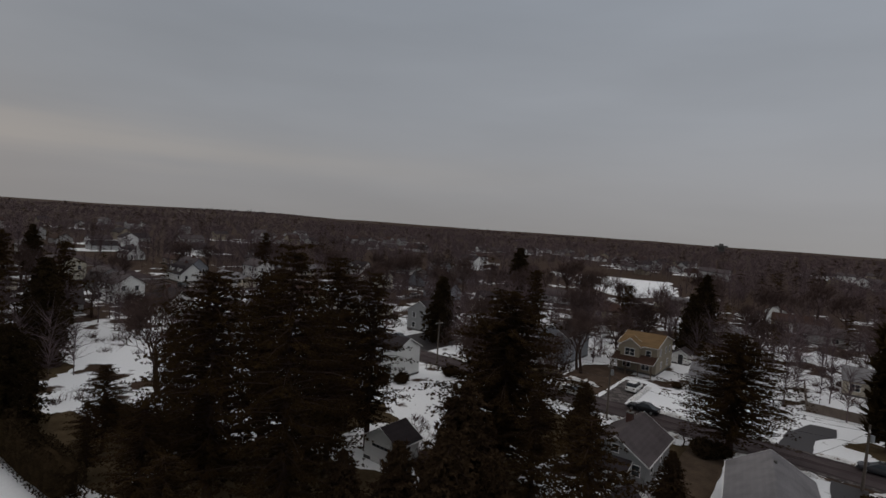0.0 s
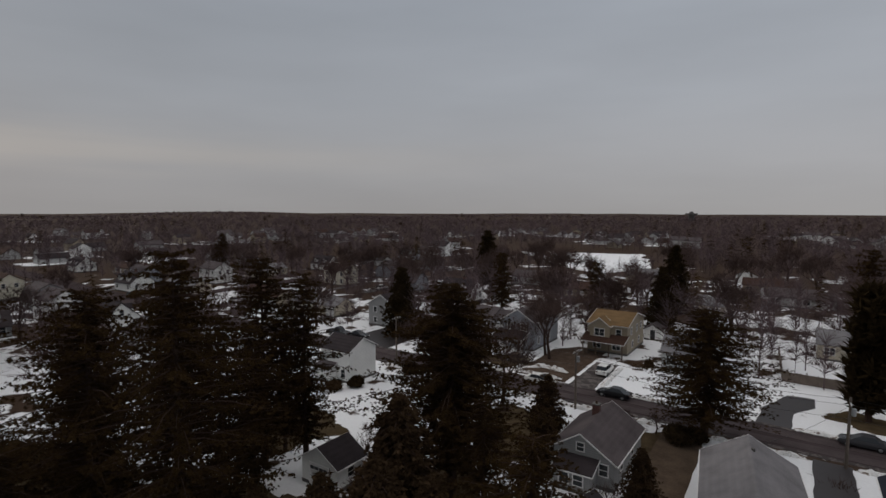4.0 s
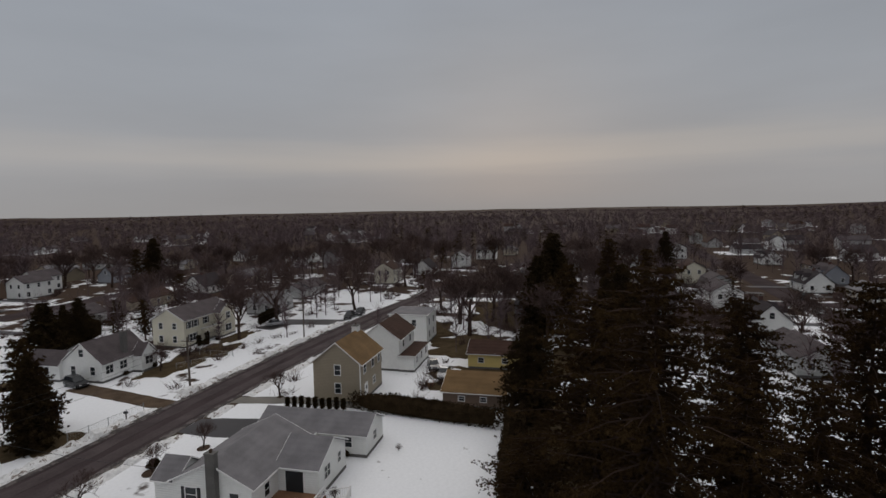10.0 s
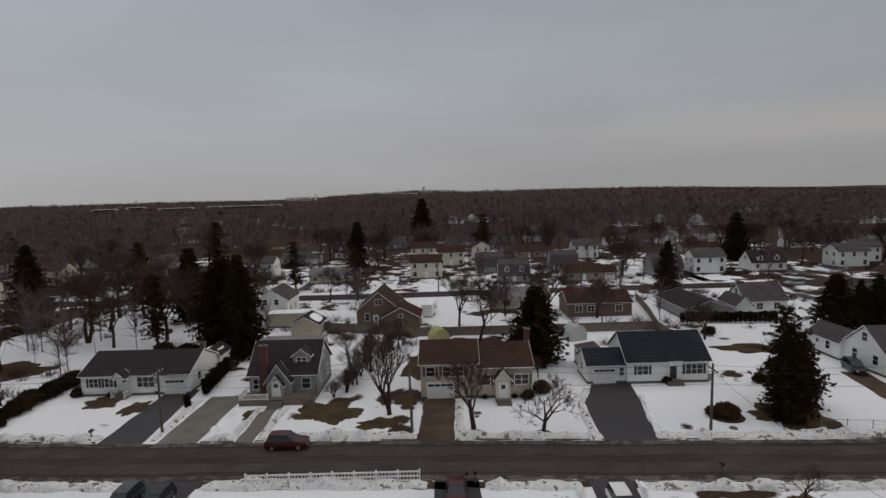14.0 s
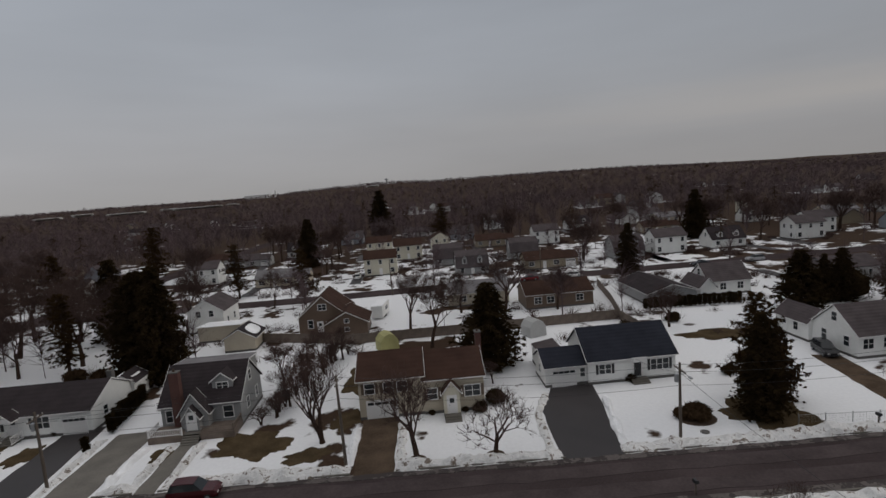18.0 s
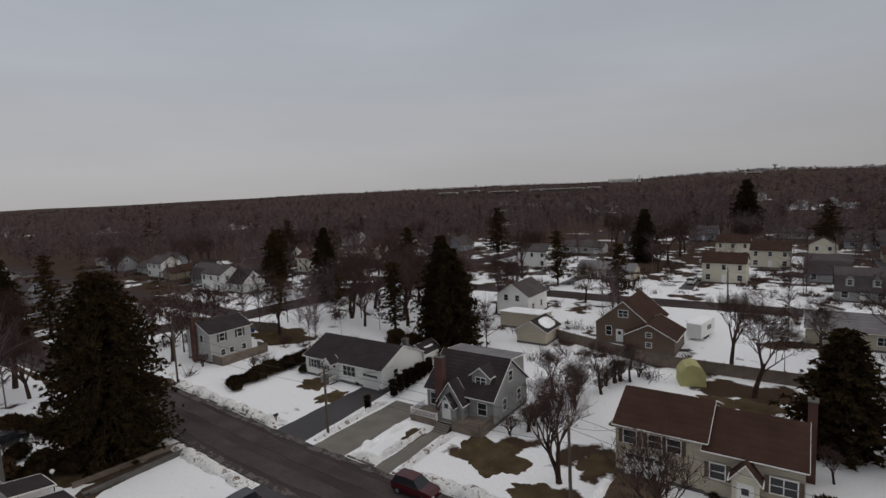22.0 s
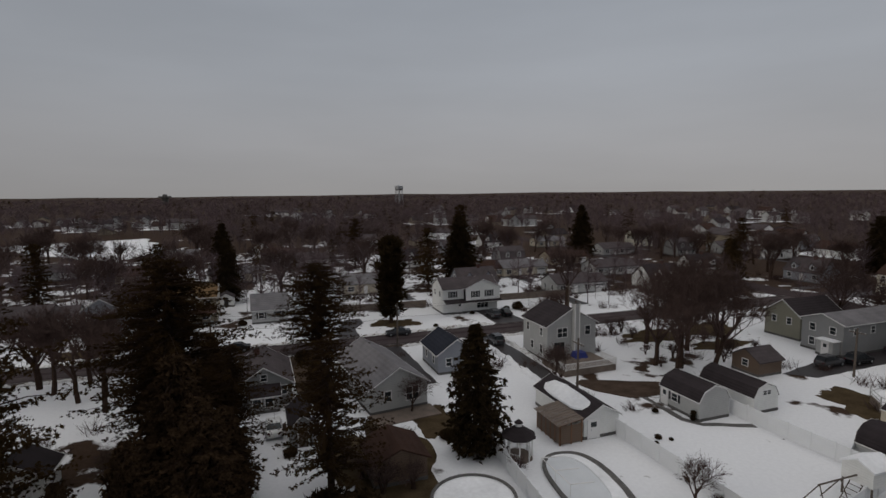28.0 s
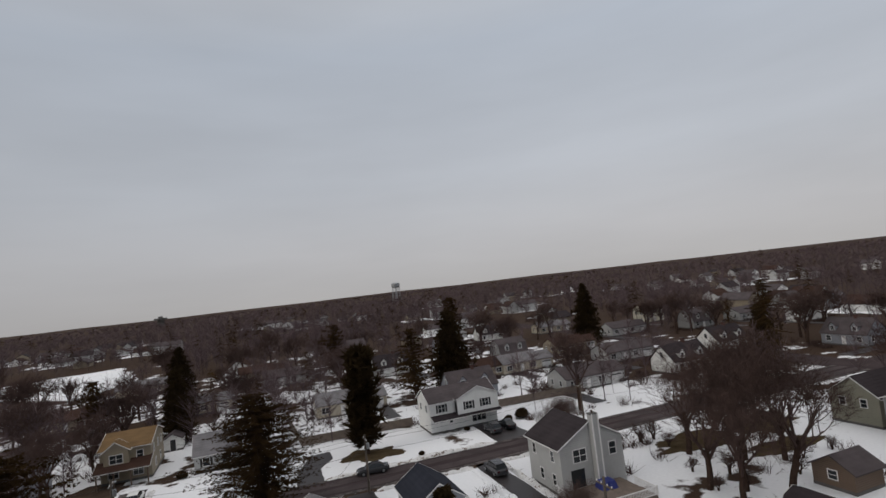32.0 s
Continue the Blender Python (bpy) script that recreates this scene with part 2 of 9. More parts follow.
tarp_blue = material("blue_tarp", (0.02, 0.03, 0.16), rough=0.5, vary=0.2)
dirt = material("bare_dirt", (0.07, 0.05, 0.038), rough=1.0, vary=0.4, scale=0.6, fine=5.0, bump=0.04, ior=1.12)


def ground_material():
    """Old snow with thawed patches: mostly snow among the houses, leaf litter towards the woods."""
    m = bpy.data.materials.new("snowy_ground")
    m.use_nodes = True
    n, l = m.node_tree.nodes, m.node_tree.links
    b = n["Principled BSDF"]
    b.inputs["Roughness"].default_value, b.inputs["IOR"].default_value = 0.95, 1.15
    co = n.new("ShaderNodeTexCoord")

    def noise_at(scale, detail):
        t = n.new("ShaderNodeTexNoise")
        t.inputs["Scale"].default_value, t.inputs["Detail"].default_value = scale, detail
        l.new(co.outputs["Object"], t.inputs["Vector"])
        return t.outputs["Fac"]

    lots, patches, fine = noise_at(0.03, 2), noise_at(0.16, 5), noise_at(2.5, 3)
    sep = n.new("ShaderNodeSeparateXYZ")
    l.new(co.outputs["Object"], sep.inputs[0])
    far = n.new("ShaderNodeVectorMath")
    far.operation = "LENGTH"
    l.new(co.outputs["Object"], far.inputs[0])
    thaw = n.new("ShaderNodeMapRange")
    thaw.inputs[1].default_value, thaw.inputs[2].default_value = 85.0, 340.0
    thaw.inputs[3].default_value, thaw.inputs[4].default_value = 0.80, 1.34
    l.new(far.outputs["Value"], thaw.inputs[0])
    east = n.new("ShaderNodeMapRange")
    east.inputs[1].default_value, east.inputs[2].default_value, east.inputs[4].default_value = 66.0, 130.0, 0.2
    slant = n.new("ShaderNodeMath")
    slant.operation = "MULTIPLY_ADD"
    slant.inputs[1].default_value = 0.55
    south = n.new("ShaderNodeMath")
    south.operation = "MINIMUM"
    south.inputs[1].default_value = 0.0
    l.new(sep.outputs["Y"], south.inputs[0])
    l.new(south.outputs[0], slant.inputs[0]), l.new(sep.outputs["X"], slant.inputs[2])
    l.new(slant.outputs[0], east.inputs[0])
    dry = n.new("ShaderNodeMath")
    dry.operation = "ADD"
    l.new(thaw.outputs[0], dry.inputs[0]), l.new(east.outputs[0], dry.inputs[1])
    thaw = dry
    total = n.new("ShaderNodeMath")
    total.operation = "ADD"
    l.new(lots, total.inputs[0]), l.new(patches, total.inputs[1])
    mask = n.new("ShaderNodeMath")
    mask.operation = "SUBTRACT"
    l.new(total.outputs[0], mask.inputs[0]), l.new(thaw.outputs[0], mask.inputs[1])
    step = n.new("ShaderNodeMapRange")
    step.inputs[1].default_value, step.inputs[2].default_value = -0.015, 0.025
    l.new(mask.outputs[0], step.inputs[0])

    def shade(a, c):
        r = n.new("ShaderNodeMix")
        r.data_type = "RGBA"
        r.inputs[6].default_value, r.inputs[7].default_value = (*a, 1), (*c, 1)
        l.new(fine, r.inputs[0])
        return r.outputs[2]

    bare, white_ = shade((0.030, 0.019, 0.013), (0.072, 0.046, 0.032)), shade((0.70, 0.705, 0.72), (0.82, 0.825, 0.84))
    tuft = n.new("ShaderNodeMapRange")
    tuft.inputs[1].default_value, tuft.inputs[2].default_value = 1.30, 1.42
    clump = n.new("ShaderNodeMath")
    clump.operation = "ADD"
    l.new(noise_at(0.9, 6), clump.inputs[0]), l.new(noise_at(0.11, 2), clump.inputs[1])
    l.new(clump.outputs[0], tuft.inputs[0])
    both = n.new("ShaderNodeMath")
    both.operation, both.use_clamp = "SUBTRACT", True
    l.new(step.outputs[0], both.inputs[0]), l.new(tuft.outputs[0], both.inputs[1])
    step = both
    mix = n.new("ShaderNodeMix")
    mix.data_type = "RGBA"
    l.new(step.outputs[0], mix.inputs[0]), l.new(bare, mix.inputs[6]), l.new(white_, mix.inputs[7])
    l.new(mix.outputs[2], b.inputs["Base Color"])
    bp = n.new("ShaderNodeBump")
    bp.inputs["Strength"].default_value, bp.inputs["Distance"].default_value = 0.5, 0.12
    l.new(patches, bp.inputs["Height"])
    l.new(bp.outputs[0], b.inputs["Normal"])
    return m


ground_mat = ground_material()


# ---- building tools ----
class Geo:
    """A mesh in the making: corners, faces and the number of each face's material."""

    def __init__(self):
        self.v, self.f, self.m = [], [], []

    def add(self, verts, faces, m=0):
        k = len(self.v)
        self.v += [tuple(p) for p in verts]
        self.f += [tuple(i + k for i in q) for q in faces]
        self.m += [m] * len(faces)
        return self

    def box(self, x0, x1, y0, y1, z0, z1, m=0):
        p = [(x, y, z) for z in (z0, z1) for x, y in ((x0, y0), (x1, y0), (x1, y1), (x0, y1))]
        return self.add(p, [(3, 2, 1, 0), (4, 5, 6, 7), (0, 1, 5, 4), (1, 2, 6, 5), (2, 3, 7, 6), (3, 0, 4, 7)], m)

    def prism(self, outline, a, b, axis="x", m=0):
        """An outline of (across, height), run from a to b along x or y."""
        n = len(outline)
        if axis == "x":
            p = [(a, s, z) for s, z in outline] + [(b, s, z) for s, z in outline]
        else:
            p = [(-s, a, z) for s, z in outline] + [(-s, b, z) for s, z in outline]
        return self.add(p, [tuple(range(n))[::-1], tuple(range(n, 2 * n))] + [(i, (i + 1) % n, n + (i + 1) % n, n + i) for i in range(n)], m)

    def plate(self, outline, z0, z1, m=0, slope=0.0):
        """A flat piece with the outline given in plan; slope draws its top edge in."""
        n = len(outline)
        cx, cy = sum(p[0] for p in outline) / n, sum(p[1] for p in outline) / n
        k = 1.0 - slope
        p = [(x, y, z0) for x, y in outline] + [(cx + (x - cx) * k, cy + (y - cy) * k, z1) for x, y in outline]
        return self.add(p, [tuple(range(n, 2 * n))] + [(i, (i + 1) % n, n + (i + 1) % n, n + i) for i in range(n)], m)

    def tube(self, path, radii, sides=6, m=0, cap=True):
        k = len(self.v)
        for i, (p, r) in enumerate(zip(path, radii)):
            p = Vector(p)
            way = Vector(path[min(i + 1, len(path) - 1)]) - Vector(path[max(i - 1, 0)])
            way = way.normalized() if way.length > 1e-6 else Vector((0, 0, 1))
            a = way.orthogonal().normalized()
            c = way.cross(a)
            for j in range(sides):
                w = 2 * math.pi * j / sides
                self.v.append(tuple(p + r * (math.cos(w) * a + math.sin(w) * c)))
        for i in range(len(path) - 1):
            for j in range(sides):
                q = k + i * sides
                self.f.append((q + j, q + (j + 1) % sides, q + sides + (j + 1) % sides, q + sides + j))
                self.m.append(m)
        if cap and sides > 2:
            self.f += [tuple(k + j for j in range(sides))[::-1], tuple(k + (len(path) - 1) * sides + j for j in range(sides))]
            self.m += [m, m]
        return self

    def ring(self, cx, cy, z, r, h, sides=16, m=0, top=None):
        p = [(cx + r * math.cos(2 * math.pi * i / sides), cy + r * math.sin(2 * math.pi * i / sides)) for i in range(sides)]
        q = [(cx + (top if top is not None else r) * math.cos(2 * math.pi * i / sides), cy + (top if top is not None else r) * math.sin(2 * math.pi * i / sides)) for i in range(sides)]
        return self.add([(*a, z) for a in p] + [(*a, z + h) for a in q], [tuple(range(sides))[::-1], tuple(range(sides, 2 * sides))] + [(i, (i + 1) % sides, sides + (i + 1) % sides, sides + i) for i in range(sides)], m)

    def mesh(self, name, *mats):
        me = bpy.data.meshes.new(name)
        me.from_pydata(self.v, [], self.f)
        for m in mats:
            me.materials.append(m)
        if len(mats) > 1:
            me.polygons.foreach_set("material_index", self.m)
        me.update()
        return me


def part(name, geo, mats, parent=None, label="", m=None):
    """Links a Geo, or a mesh that others share, as one object under a thing."""
    if isinstance(geo, Geo):
        geo = geo.mesh(name, *(mats if isinstance(mats, (list, tuple)) else [mats]))
    ob = new(name, geo)
    ob.parent = parent
    if m is not None:
        ob.matrix_basis = m
    return tagged(ob, label)


def thing(name, label, category, m=None, group="", kind=""):
    ob = new(name)
    ob.empty_display_size = 0.2
    if m is not None:
        ob.matrix_basis = m
    return tagged(ob, label, category, group, kind)


# ---- houses ----
TURN = {"+y": 0, "-x": 90, "-y": 180, "+x": 270}
SHARED = {}


def shared(key, make, *mats):
    if key not in SHARED:
        SHARED[key] = make().mesh(key[0], *mats)
    return SHARED[key]


def frame_geo(w, h, b=0.09):
    """A window's casing in one piece, with the meeting rail and mullions let into it."""
    xs, zs = (-w / 2 - b, -w / 2, w / 2, w / 2 + b), (-b, 0, h, h + b)
    o = [(xs[0], zs[0]), (xs[3], zs[0]), (xs[3], zs[3]), (xs[0], zs[3])]
    i = [(xs[1], zs[1]), (xs[2], zs[1]), (xs[2], zs[2]), (xs[1], zs[2])]
    p = [(x, y, z) for y in (0.0, 0.06) for x, z in o + i]
    f = []
    for k in range(4):
        n = (k + 1) % 4
        f += [(8 + k, 8 + n, 12 + n, 12 + k), (k, n, 8 + n, 8 + k), (4 + n, 4 + k, 12 + k, 12 + n)]
    g = Geo().add(p, f)
    g.box(-w / 2, w / 2, 0.025, 0.05, h / 2 - 0.025, h / 2 + 0.025)
    if w > 1.15:
        k = max(2, round(w / 0.8))
        for j in range(1, k):
            x = -w / 2 + w * j / k
            g.box(x - 0.035, x + 0.035, 0.025, 0.055, 0, h)
    return g


BLOCKS = []


class House:
    """A house whose blocks are given in the plan's own metres; its base point is an Empty."""

    def __init__(self, label, cx, cy, category="house", group="", name="house", move=(0.0, 0.0), turn=0.0):
        self.x, self.y, self.far, self.move = cx, cy, cy > 800, move
        self.root = thing(name, label, category, pose(cx + move[0], cy + move[1], 0, 0, 0, turn), group)

    def place(self, face, at, s, z):
        px, py = (s, at) if face in ("+y", "-y") else (at, s)
        return pose(px - self.x, py - self.y, z, 0, 0, TURN[face])

    def block(self, x0, x1, y0, y1, h, rise, wall, roof, ridge="x", kind="gable", z0=0.0, over=0.35, off=0.0, trims=True, base=True):
        """A block with its roof; off shifts the ridge off the middle."""
        BLOCKS.append((x0 + self.move[0], x1 + self.move[0], y0 + self.move[1], y1 + self.move[1]))
        X0, X1, Y0, Y1 = x0 - self.x, x1 - self.x, y0 - self.y, y1 - self.y
        if ridge == "x":
            a, b, c, d = X0, X1, Y0, Y1
        else:
            a, b, c, d = Y0, Y1, -X1, -X0
        mid, half = (c + d) / 2, (d - c) / 2
        if kind == "gable":
            top = [(-1, 0), (off, 1), (1, 0)]
        elif kind == "gambrel":
            top = [(-1, 0), (-0.72, 0.62), (0, 1), (0.72, 0.62), (1, 0)]
        elif kind == "shed":
            top = [(-1, 0), (1, 1)]
        elif kind == "barrel":
            top = [(-1, 0)] + [(-math.cos(w), math.sin(w)) for w in (0.5, 1.0, 1.57, 2.14, 2.64)] + [(1, 0)]
        else:
            top = [(-1, 0), (1, 0.001)]
        line = [(mid + half * p, h + rise * q) for p, q in top]
        wall_line = [(c, z0)] + line + [(d, z0)]
        g = Geo()
        if kind == "hip":
            g.box(X0, X1, Y0, Y1, z0, h)
        else:
            g.prism(wall_line[::-1], a, b, ridge)
        part("wall", g, wall, self.root)
        if base and z0 == 0.0:
            part("foundation", Geo().box(X0 - 0.03, X1 + 0.03, Y0 - 0.03, Y1 + 0.03, -0.2, 0.35), stone_chimney, self.root, "grey concrete foundation")
        g, t = Geo(), 0.16
        if kind == "hip":
            o, r = over, min(X1 - X0, Y1 - Y0) / 2 + over
            e = [(X0 - o, Y0 - o), (X1 + o, Y0 - o), (X1 + o, Y1 + o), (X0 - o, Y1 + o)]
            if X1 - X0 >= Y1 - Y0:
                u, w = (X0 - o + r, (Y0 + Y1) / 2, h + rise), (X1 + o - r, (Y0 + Y1) / 2, h + rise)
                g.add([(*p, h) for p in e] + [u, w] + [(*p, h - t) for p in e], [(0, 1, 5, 4), (1, 2, 5), (2, 3, 4, 5), (3, 0, 4), (9, 8, 7, 6), (0, 6, 7, 1), (1, 7, 8, 2), (2, 8, 9, 3), (3, 9, 6, 0)])
            else:
                u, w = ((X0 + X1) / 2, Y0 - o + r, h + rise), ((X0 + X1) / 2, Y1 + o - r, h + rise)
                g.add([(*p, h) for p in e] + [u, w] + [(*p, h - t) for p in e], [(0, 1, 4), (1, 2, 5, 4), (2, 3, 5), (3, 0, 4, 5), (9, 8, 7, 6), (0, 6, 7, 1), (1, 7, 8, 2), (2, 8, 9, 3), (3, 9, 6, 0)])
            part("roof", g, roof, self.root)
            return
        (l0, l1), (r1, r0) = line[:2], line[-2:]
        sl = (l1[1] - l0[1]) / max(l1[0] - l0[0], 0.01)
        sr = (r1[1] - r0[1]) / max(r0[0] - r1[0], 0.01)
        outer = [(l0[0] - over, l0[1] - over * sl)] + line[1:-1] + [(r0[0] + over, r0[1] - over * sr)]
        if kind in ("shed", "flat"):
            outer = [(l0[0] - over, l0[1] - over * sl), (r0[0] + over, r0[1] + over * sl)]
        outer = [(p, q + 0.02) for p, q in outer]
        up = [(p, q + t) for p, q in outer]
        run = 0.25 if over > 0.1 else 0.04
        g.prism((outer + up[::-1]), a - run, b + run, ridge)
        part("roof", g, roof, self.root)
        if trims:
            for e0, e1 in ((a - run - 0.035, a - run), (b + run, b + run + 0.035)):
                low = [(p, q + 0.03) for p, q in outer]
                part("rake_board", Geo().prism(low + [(p, q + 0.02) for p, q in up][::-1], e0, e1, ridge), trim, self.root, "white rake board")
            for p, q in (outer[0], outer[-1]):
                g = Geo()
                s0, s1 = (p - 0.09, p) if p < mid else (p, p + 0.09)
                g.prism([(s0, q + 0.02), (s1, q + 0.02), (s1, q + t - 0.06), (s0, q + t - 0.06)], a - run, b + run, ridge)
                part("gutter", g, trim, self.root, "white eaves gutter")

    def window(self, face, at, s, z, w=0.9, h=1.25, shutters=None):
        key = (round(w, 2), round(h, 2))
        if self.far:
            def whole():
                g = frame_geo(w, h)
                return g.box(-w / 2, w / 2, 0.0, 0.02, 0, h, 1)
            part("window", shared(("far_window", *key), whole, trim, glass), None, self.root, m=self.place(face, at, s, z))
            return
        f = part("window", shared(("window", *key), lambda: frame_geo(w, h), trim), None, self.root, m=self.place(face, at, s, z))
        part("pane", shared(("pane", *key), lambda: Geo().box(-w / 2, w / 2, 0.0, 0.02, 0, h), glass), None, f)
        if shutters:
            for k in (-1, 1):
                c = k * (w / 2 + 0.09 + 0.18)
                part("shutter", shared(("shutter", key, shutters.name), lambda: Geo().box(-0.17, 0.17, 0, 0.05, -0.05, h + 0.05), shutters), None, self.root, m=self.place(face, at, s, z) @ pose(c, 0, 0))

    def windows(self, face, at, z, spots, w=0.9, h=1.25, shutters=None):
        for s in spots:
            self.window(face, at, s, z, w, h, shutters)

    def door(self, face, at, s, z=0.45, w=0.95, h=2.05, mat=None, sides=True):
        d = part("door", shared(("door", w, h, mat.name if mat else ""), lambda: Geo().box(-w / 2, w / 2, 0, 0.05, 0, h), mat or trim), None, self.root, m=self.place(face, at, s, z))
        if not sides:
            return
        part("door_frame", shared(("door_frame", w, h), lambda: Geo().box(-w / 2 - 0.12, -w / 2, 0, 0.08, 0, h + 0.12).box(w / 2, w / 2 + 0.12, 0, 0.08, 0, h + 0.12).box(-w / 2, w / 2, 0, 0.08, h, h + 0.12), trim), None, d)
        part("handle", shared(("handle",), lambda: Geo().box(0.28, 0.36, 0.05, 0.11, 0.92, 1.06), metal_grey), None, d)
        if mat is None:
            part("light", shared(("light", w), lambda: Geo().box(-w * 0.28, w * 0.28, 0.05, 0.06, 1.25, 1.8), glass), None, d, "small glazed light")

    def garage_door(self, face, at, s, w=2.6, h=2.1, mat=None):
        d = part("garage_door", shared(("garage_door", w), lambda: Geo().box(-w / 2, w / 2, 0, 0.04, 0, h), mat or trim), None, self.root, "panelled garage door", m=self.place(face, at, s, 0.05))

        for r in range(4):
            part("door_section", shared(("door_section", w), lambda: Geo().box(-w / 2 + 0.03, w / 2 - 0.03, 0.04, 0.06, 0.03, h / 4 - 0.03), trim), None, d, m=pose(0, 0, r * h / 4))
        for k in range(4):
            part("pane", shared(("garage_pane", w), lambda: Geo().box(-w / 9, w / 9, 0.06, 0.07, h * 0.79, h * 0.94), glass), None, d, m=pose((k - 1.5) * w / 4, 0, 0))
        part("garage_frame", shared(("garage_frame", w), lambda: Geo().box(-w / 2 - 0.14, -w / 2, 0, 0.07, 0, h + 0.14).box(w / 2, w / 2 + 0.14, 0, 0.07, 0, h + 0.14).box(-w / 2, w / 2, 0, 0.07, h, h + 0.14), trim), None, d)

    def chimney(self, x, y, w, d, top, mat=None, z0=0.0):
        X, Y = x - self.x, y - self.y
        c = part("chimney", Geo().box(X - w / 2, X + w / 2, Y - d / 2, Y + d / 2, z0, top), mat or brick, self.root, "masonry chimney")
        part("cap", Geo().box(X - w / 2 - 0.06, X + w / 2 + 0.06, Y - d / 2 - 0.06, Y + d / 2 + 0.06, top, top + 0.12), stone_chimney, c)
        part("flue", Geo().ring(X, Y, top + 0.12, 0.13, 0.3, 8), dirt, c, "clay flue pot")

    def steps(self, face, at, s, w=1.4, n=3):
        g = Geo()
        for i in range(n):
            g.box(-w / 2, w / 2, 0, 0.3 * (n - i) + 0.5, 0, 0.16 * (i + 1) if i < n - 1 else 0.16 * n)
        part("step", g, concrete, self.root, "concrete front steps", m=self.place(face, at, s, 0))

    def railing(self, pts, z=0.0, h=0.95, mat=None, gap=0.2):
        """A picket railing along points of the plan: posts, rails and balusters."""
        for (ax, ay), (bx, by) in zip(pts, pts[1:]):
            L = math.hypot(bx - ax, by - ay)
            wood = mat or trim
            r = part("railing", Geo().box(0, L, -0.04, 0.04, h - 0.08, h), wood, self.root, "white picket railing" if mat is None else "", m=pose(ax - self.x, ay - self.y, z, 0, 0, math.degrees(math.atan2(by - ay, bx - ax))))
            part("bottom_rail", Geo().box(0, L, -0.03, 0.03, 0.08, 0.15), wood, r)
            part("post", shared(("rail_post", h, wood.name), lambda: Geo().box(-0.07, 0.07, -0.07, 0.07, 0, h + 0.1), wood), None, r)
            for i in range(1, int(L / gap) + 1):
                part("baluster", shared(("rail_baluster", h, wood.name), lambda: Geo().box(-0.025, 0.025, -0.02, 0.02, 0.15, h - 0.08), wood), None, r, m=pose(i * gap, 0, 0))

    def snow_patch(self, x0, x1, y0, y1, za, zb, ridge="x", seed=1):
        """A sheet of snow left on a slope that climbs from za to zb: with ridge x it climbs along y, else along x."""
        rnd = random.Random(seed)
        n, g = 22, Geo()
        ring_ = []
        for i in range(n):
            w = 2 * math.pi * i / n
            c, s = math.cos(w), math.sin(w)
            k = (abs(c) ** 3.2 + abs(s) ** 3.2) ** (-1 / 3.2) * rnd.uniform(0.92, 1.0)
            ring_.append(((x0 + x1) / 2 + c * k * (x1 - x0) / 2 - self.x, (y0 + y1) / 2 + s * k * (y1 - y0) / 2 - self.y))
        def zz(x, y):
            f = (y + self.y - y0) / (y1 - y0) if ridge == "x" else (x + self.x - x0) / (x1 - x0)
            return za + (zb - za) * f
        cx, cy = sum(p[0] for p in ring_) / n, sum(p[1] for p in ring_) / n
        inner = [(cx + (x - cx) * 0.93, cy + (y - cy) * 0.93) for x, y in ring_]
        g.add([(x, y, zz(x, y) + 0.02) for x, y in ring_] + [(x, y, zz(x, y) + 0.14) for x, y in inner], [tuple(range(n, 2 * n))] + [(i, (i + 1) % n, n + (i + 1) % n, n + i) for i in range(n)])
        part("snow_patch", g, snow, self.root, "sheet of old snow left on the roof")


# ---- ground, streets, drives ----
def hills(x, y):
    """Height of the land: level round the houses, rising to low wooded hills far off."""
    r = math.hypot(x, y)
    k = min(max((r - 450) / 1500, 0), 1)
    head = math.degrees(math.atan2(-x, y)) % 360

    def ridge(at, wide):
        return math.exp(-abs((head - at) / wide) ** 3)

    rise = 1.5 + 30 * ridge(167, 19) + 17 * ridge(186, 8) + 19 * ridge(213, 25) + 11 * ridge(58, 7) + 4 * ridge(245, 14) + 5 * noise.noise(Vector((x / 520, y / 520, 0.3))) + 3 * noise.noise(Vector((x / 170, y / 170, 1.3)))
    return k * k * (3 - 2 * k) * rise * (1 if r < 2300 else 1.0 + (r - 2300) / 6000)


def make_ground():
    rings = [0, 20, 40, 60, 80, 100, 125, 150, 180, 210, 250, 300, 360, 430, 520, 620, 740, 880, 1050, 1250, 1500, 1800, 2150, 2500, 3000, 3600, 4300, 4900]
    n, g = 120, Geo()
    pts = [(0, 0, 0)]
    for r in rings[1:]:
        for i in range(n):
            w = 2 * math.pi * i / n
            x, y = r * math.cos(w), r * math.sin(w)
            pts.append((x, y, hills(x, y) + (0.0 if r < 520 else 2 * noise.noise(Vector((x / 90, y / 90, 0))))))
    faces = [(0, 1 + i, 1 + (i + 1) % n) for i in range(n)]
    for k in range(len(rings) - 2):
        a, b = 1 + k * n, 1 + (k + 1) * n
        faces += [(a + i, b + i, b + (i + 1) % n, a + (i + 1) % n) for i in range(n)]
    g.add(pts, faces)
    return tagged(part("ground", g, ground_mat), "old snow with thawed brown patches", "ground", kind="structure")


make_ground()


def ragged(pts, step=1.2, wobble=0.25, seed=1):
    """The outline with its edges broken up."""
    rnd, out = random.Random(seed), []
    for (ax, ay), (bx, by) in zip(pts, pts[1:] + pts[:1]):
        L = math.hypot(bx - ax, by - ay)
        k = max(1, int(L / step))
        for i in range(k):
            f = i / k
            j = 0 if i == 0 else rnd.uniform(-wobble, wobble)
            out.append((ax + (bx - ax) * f - (by - ay) / L * j, ay + (by - ay) * f + (bx - ax) / L * j))
    return out


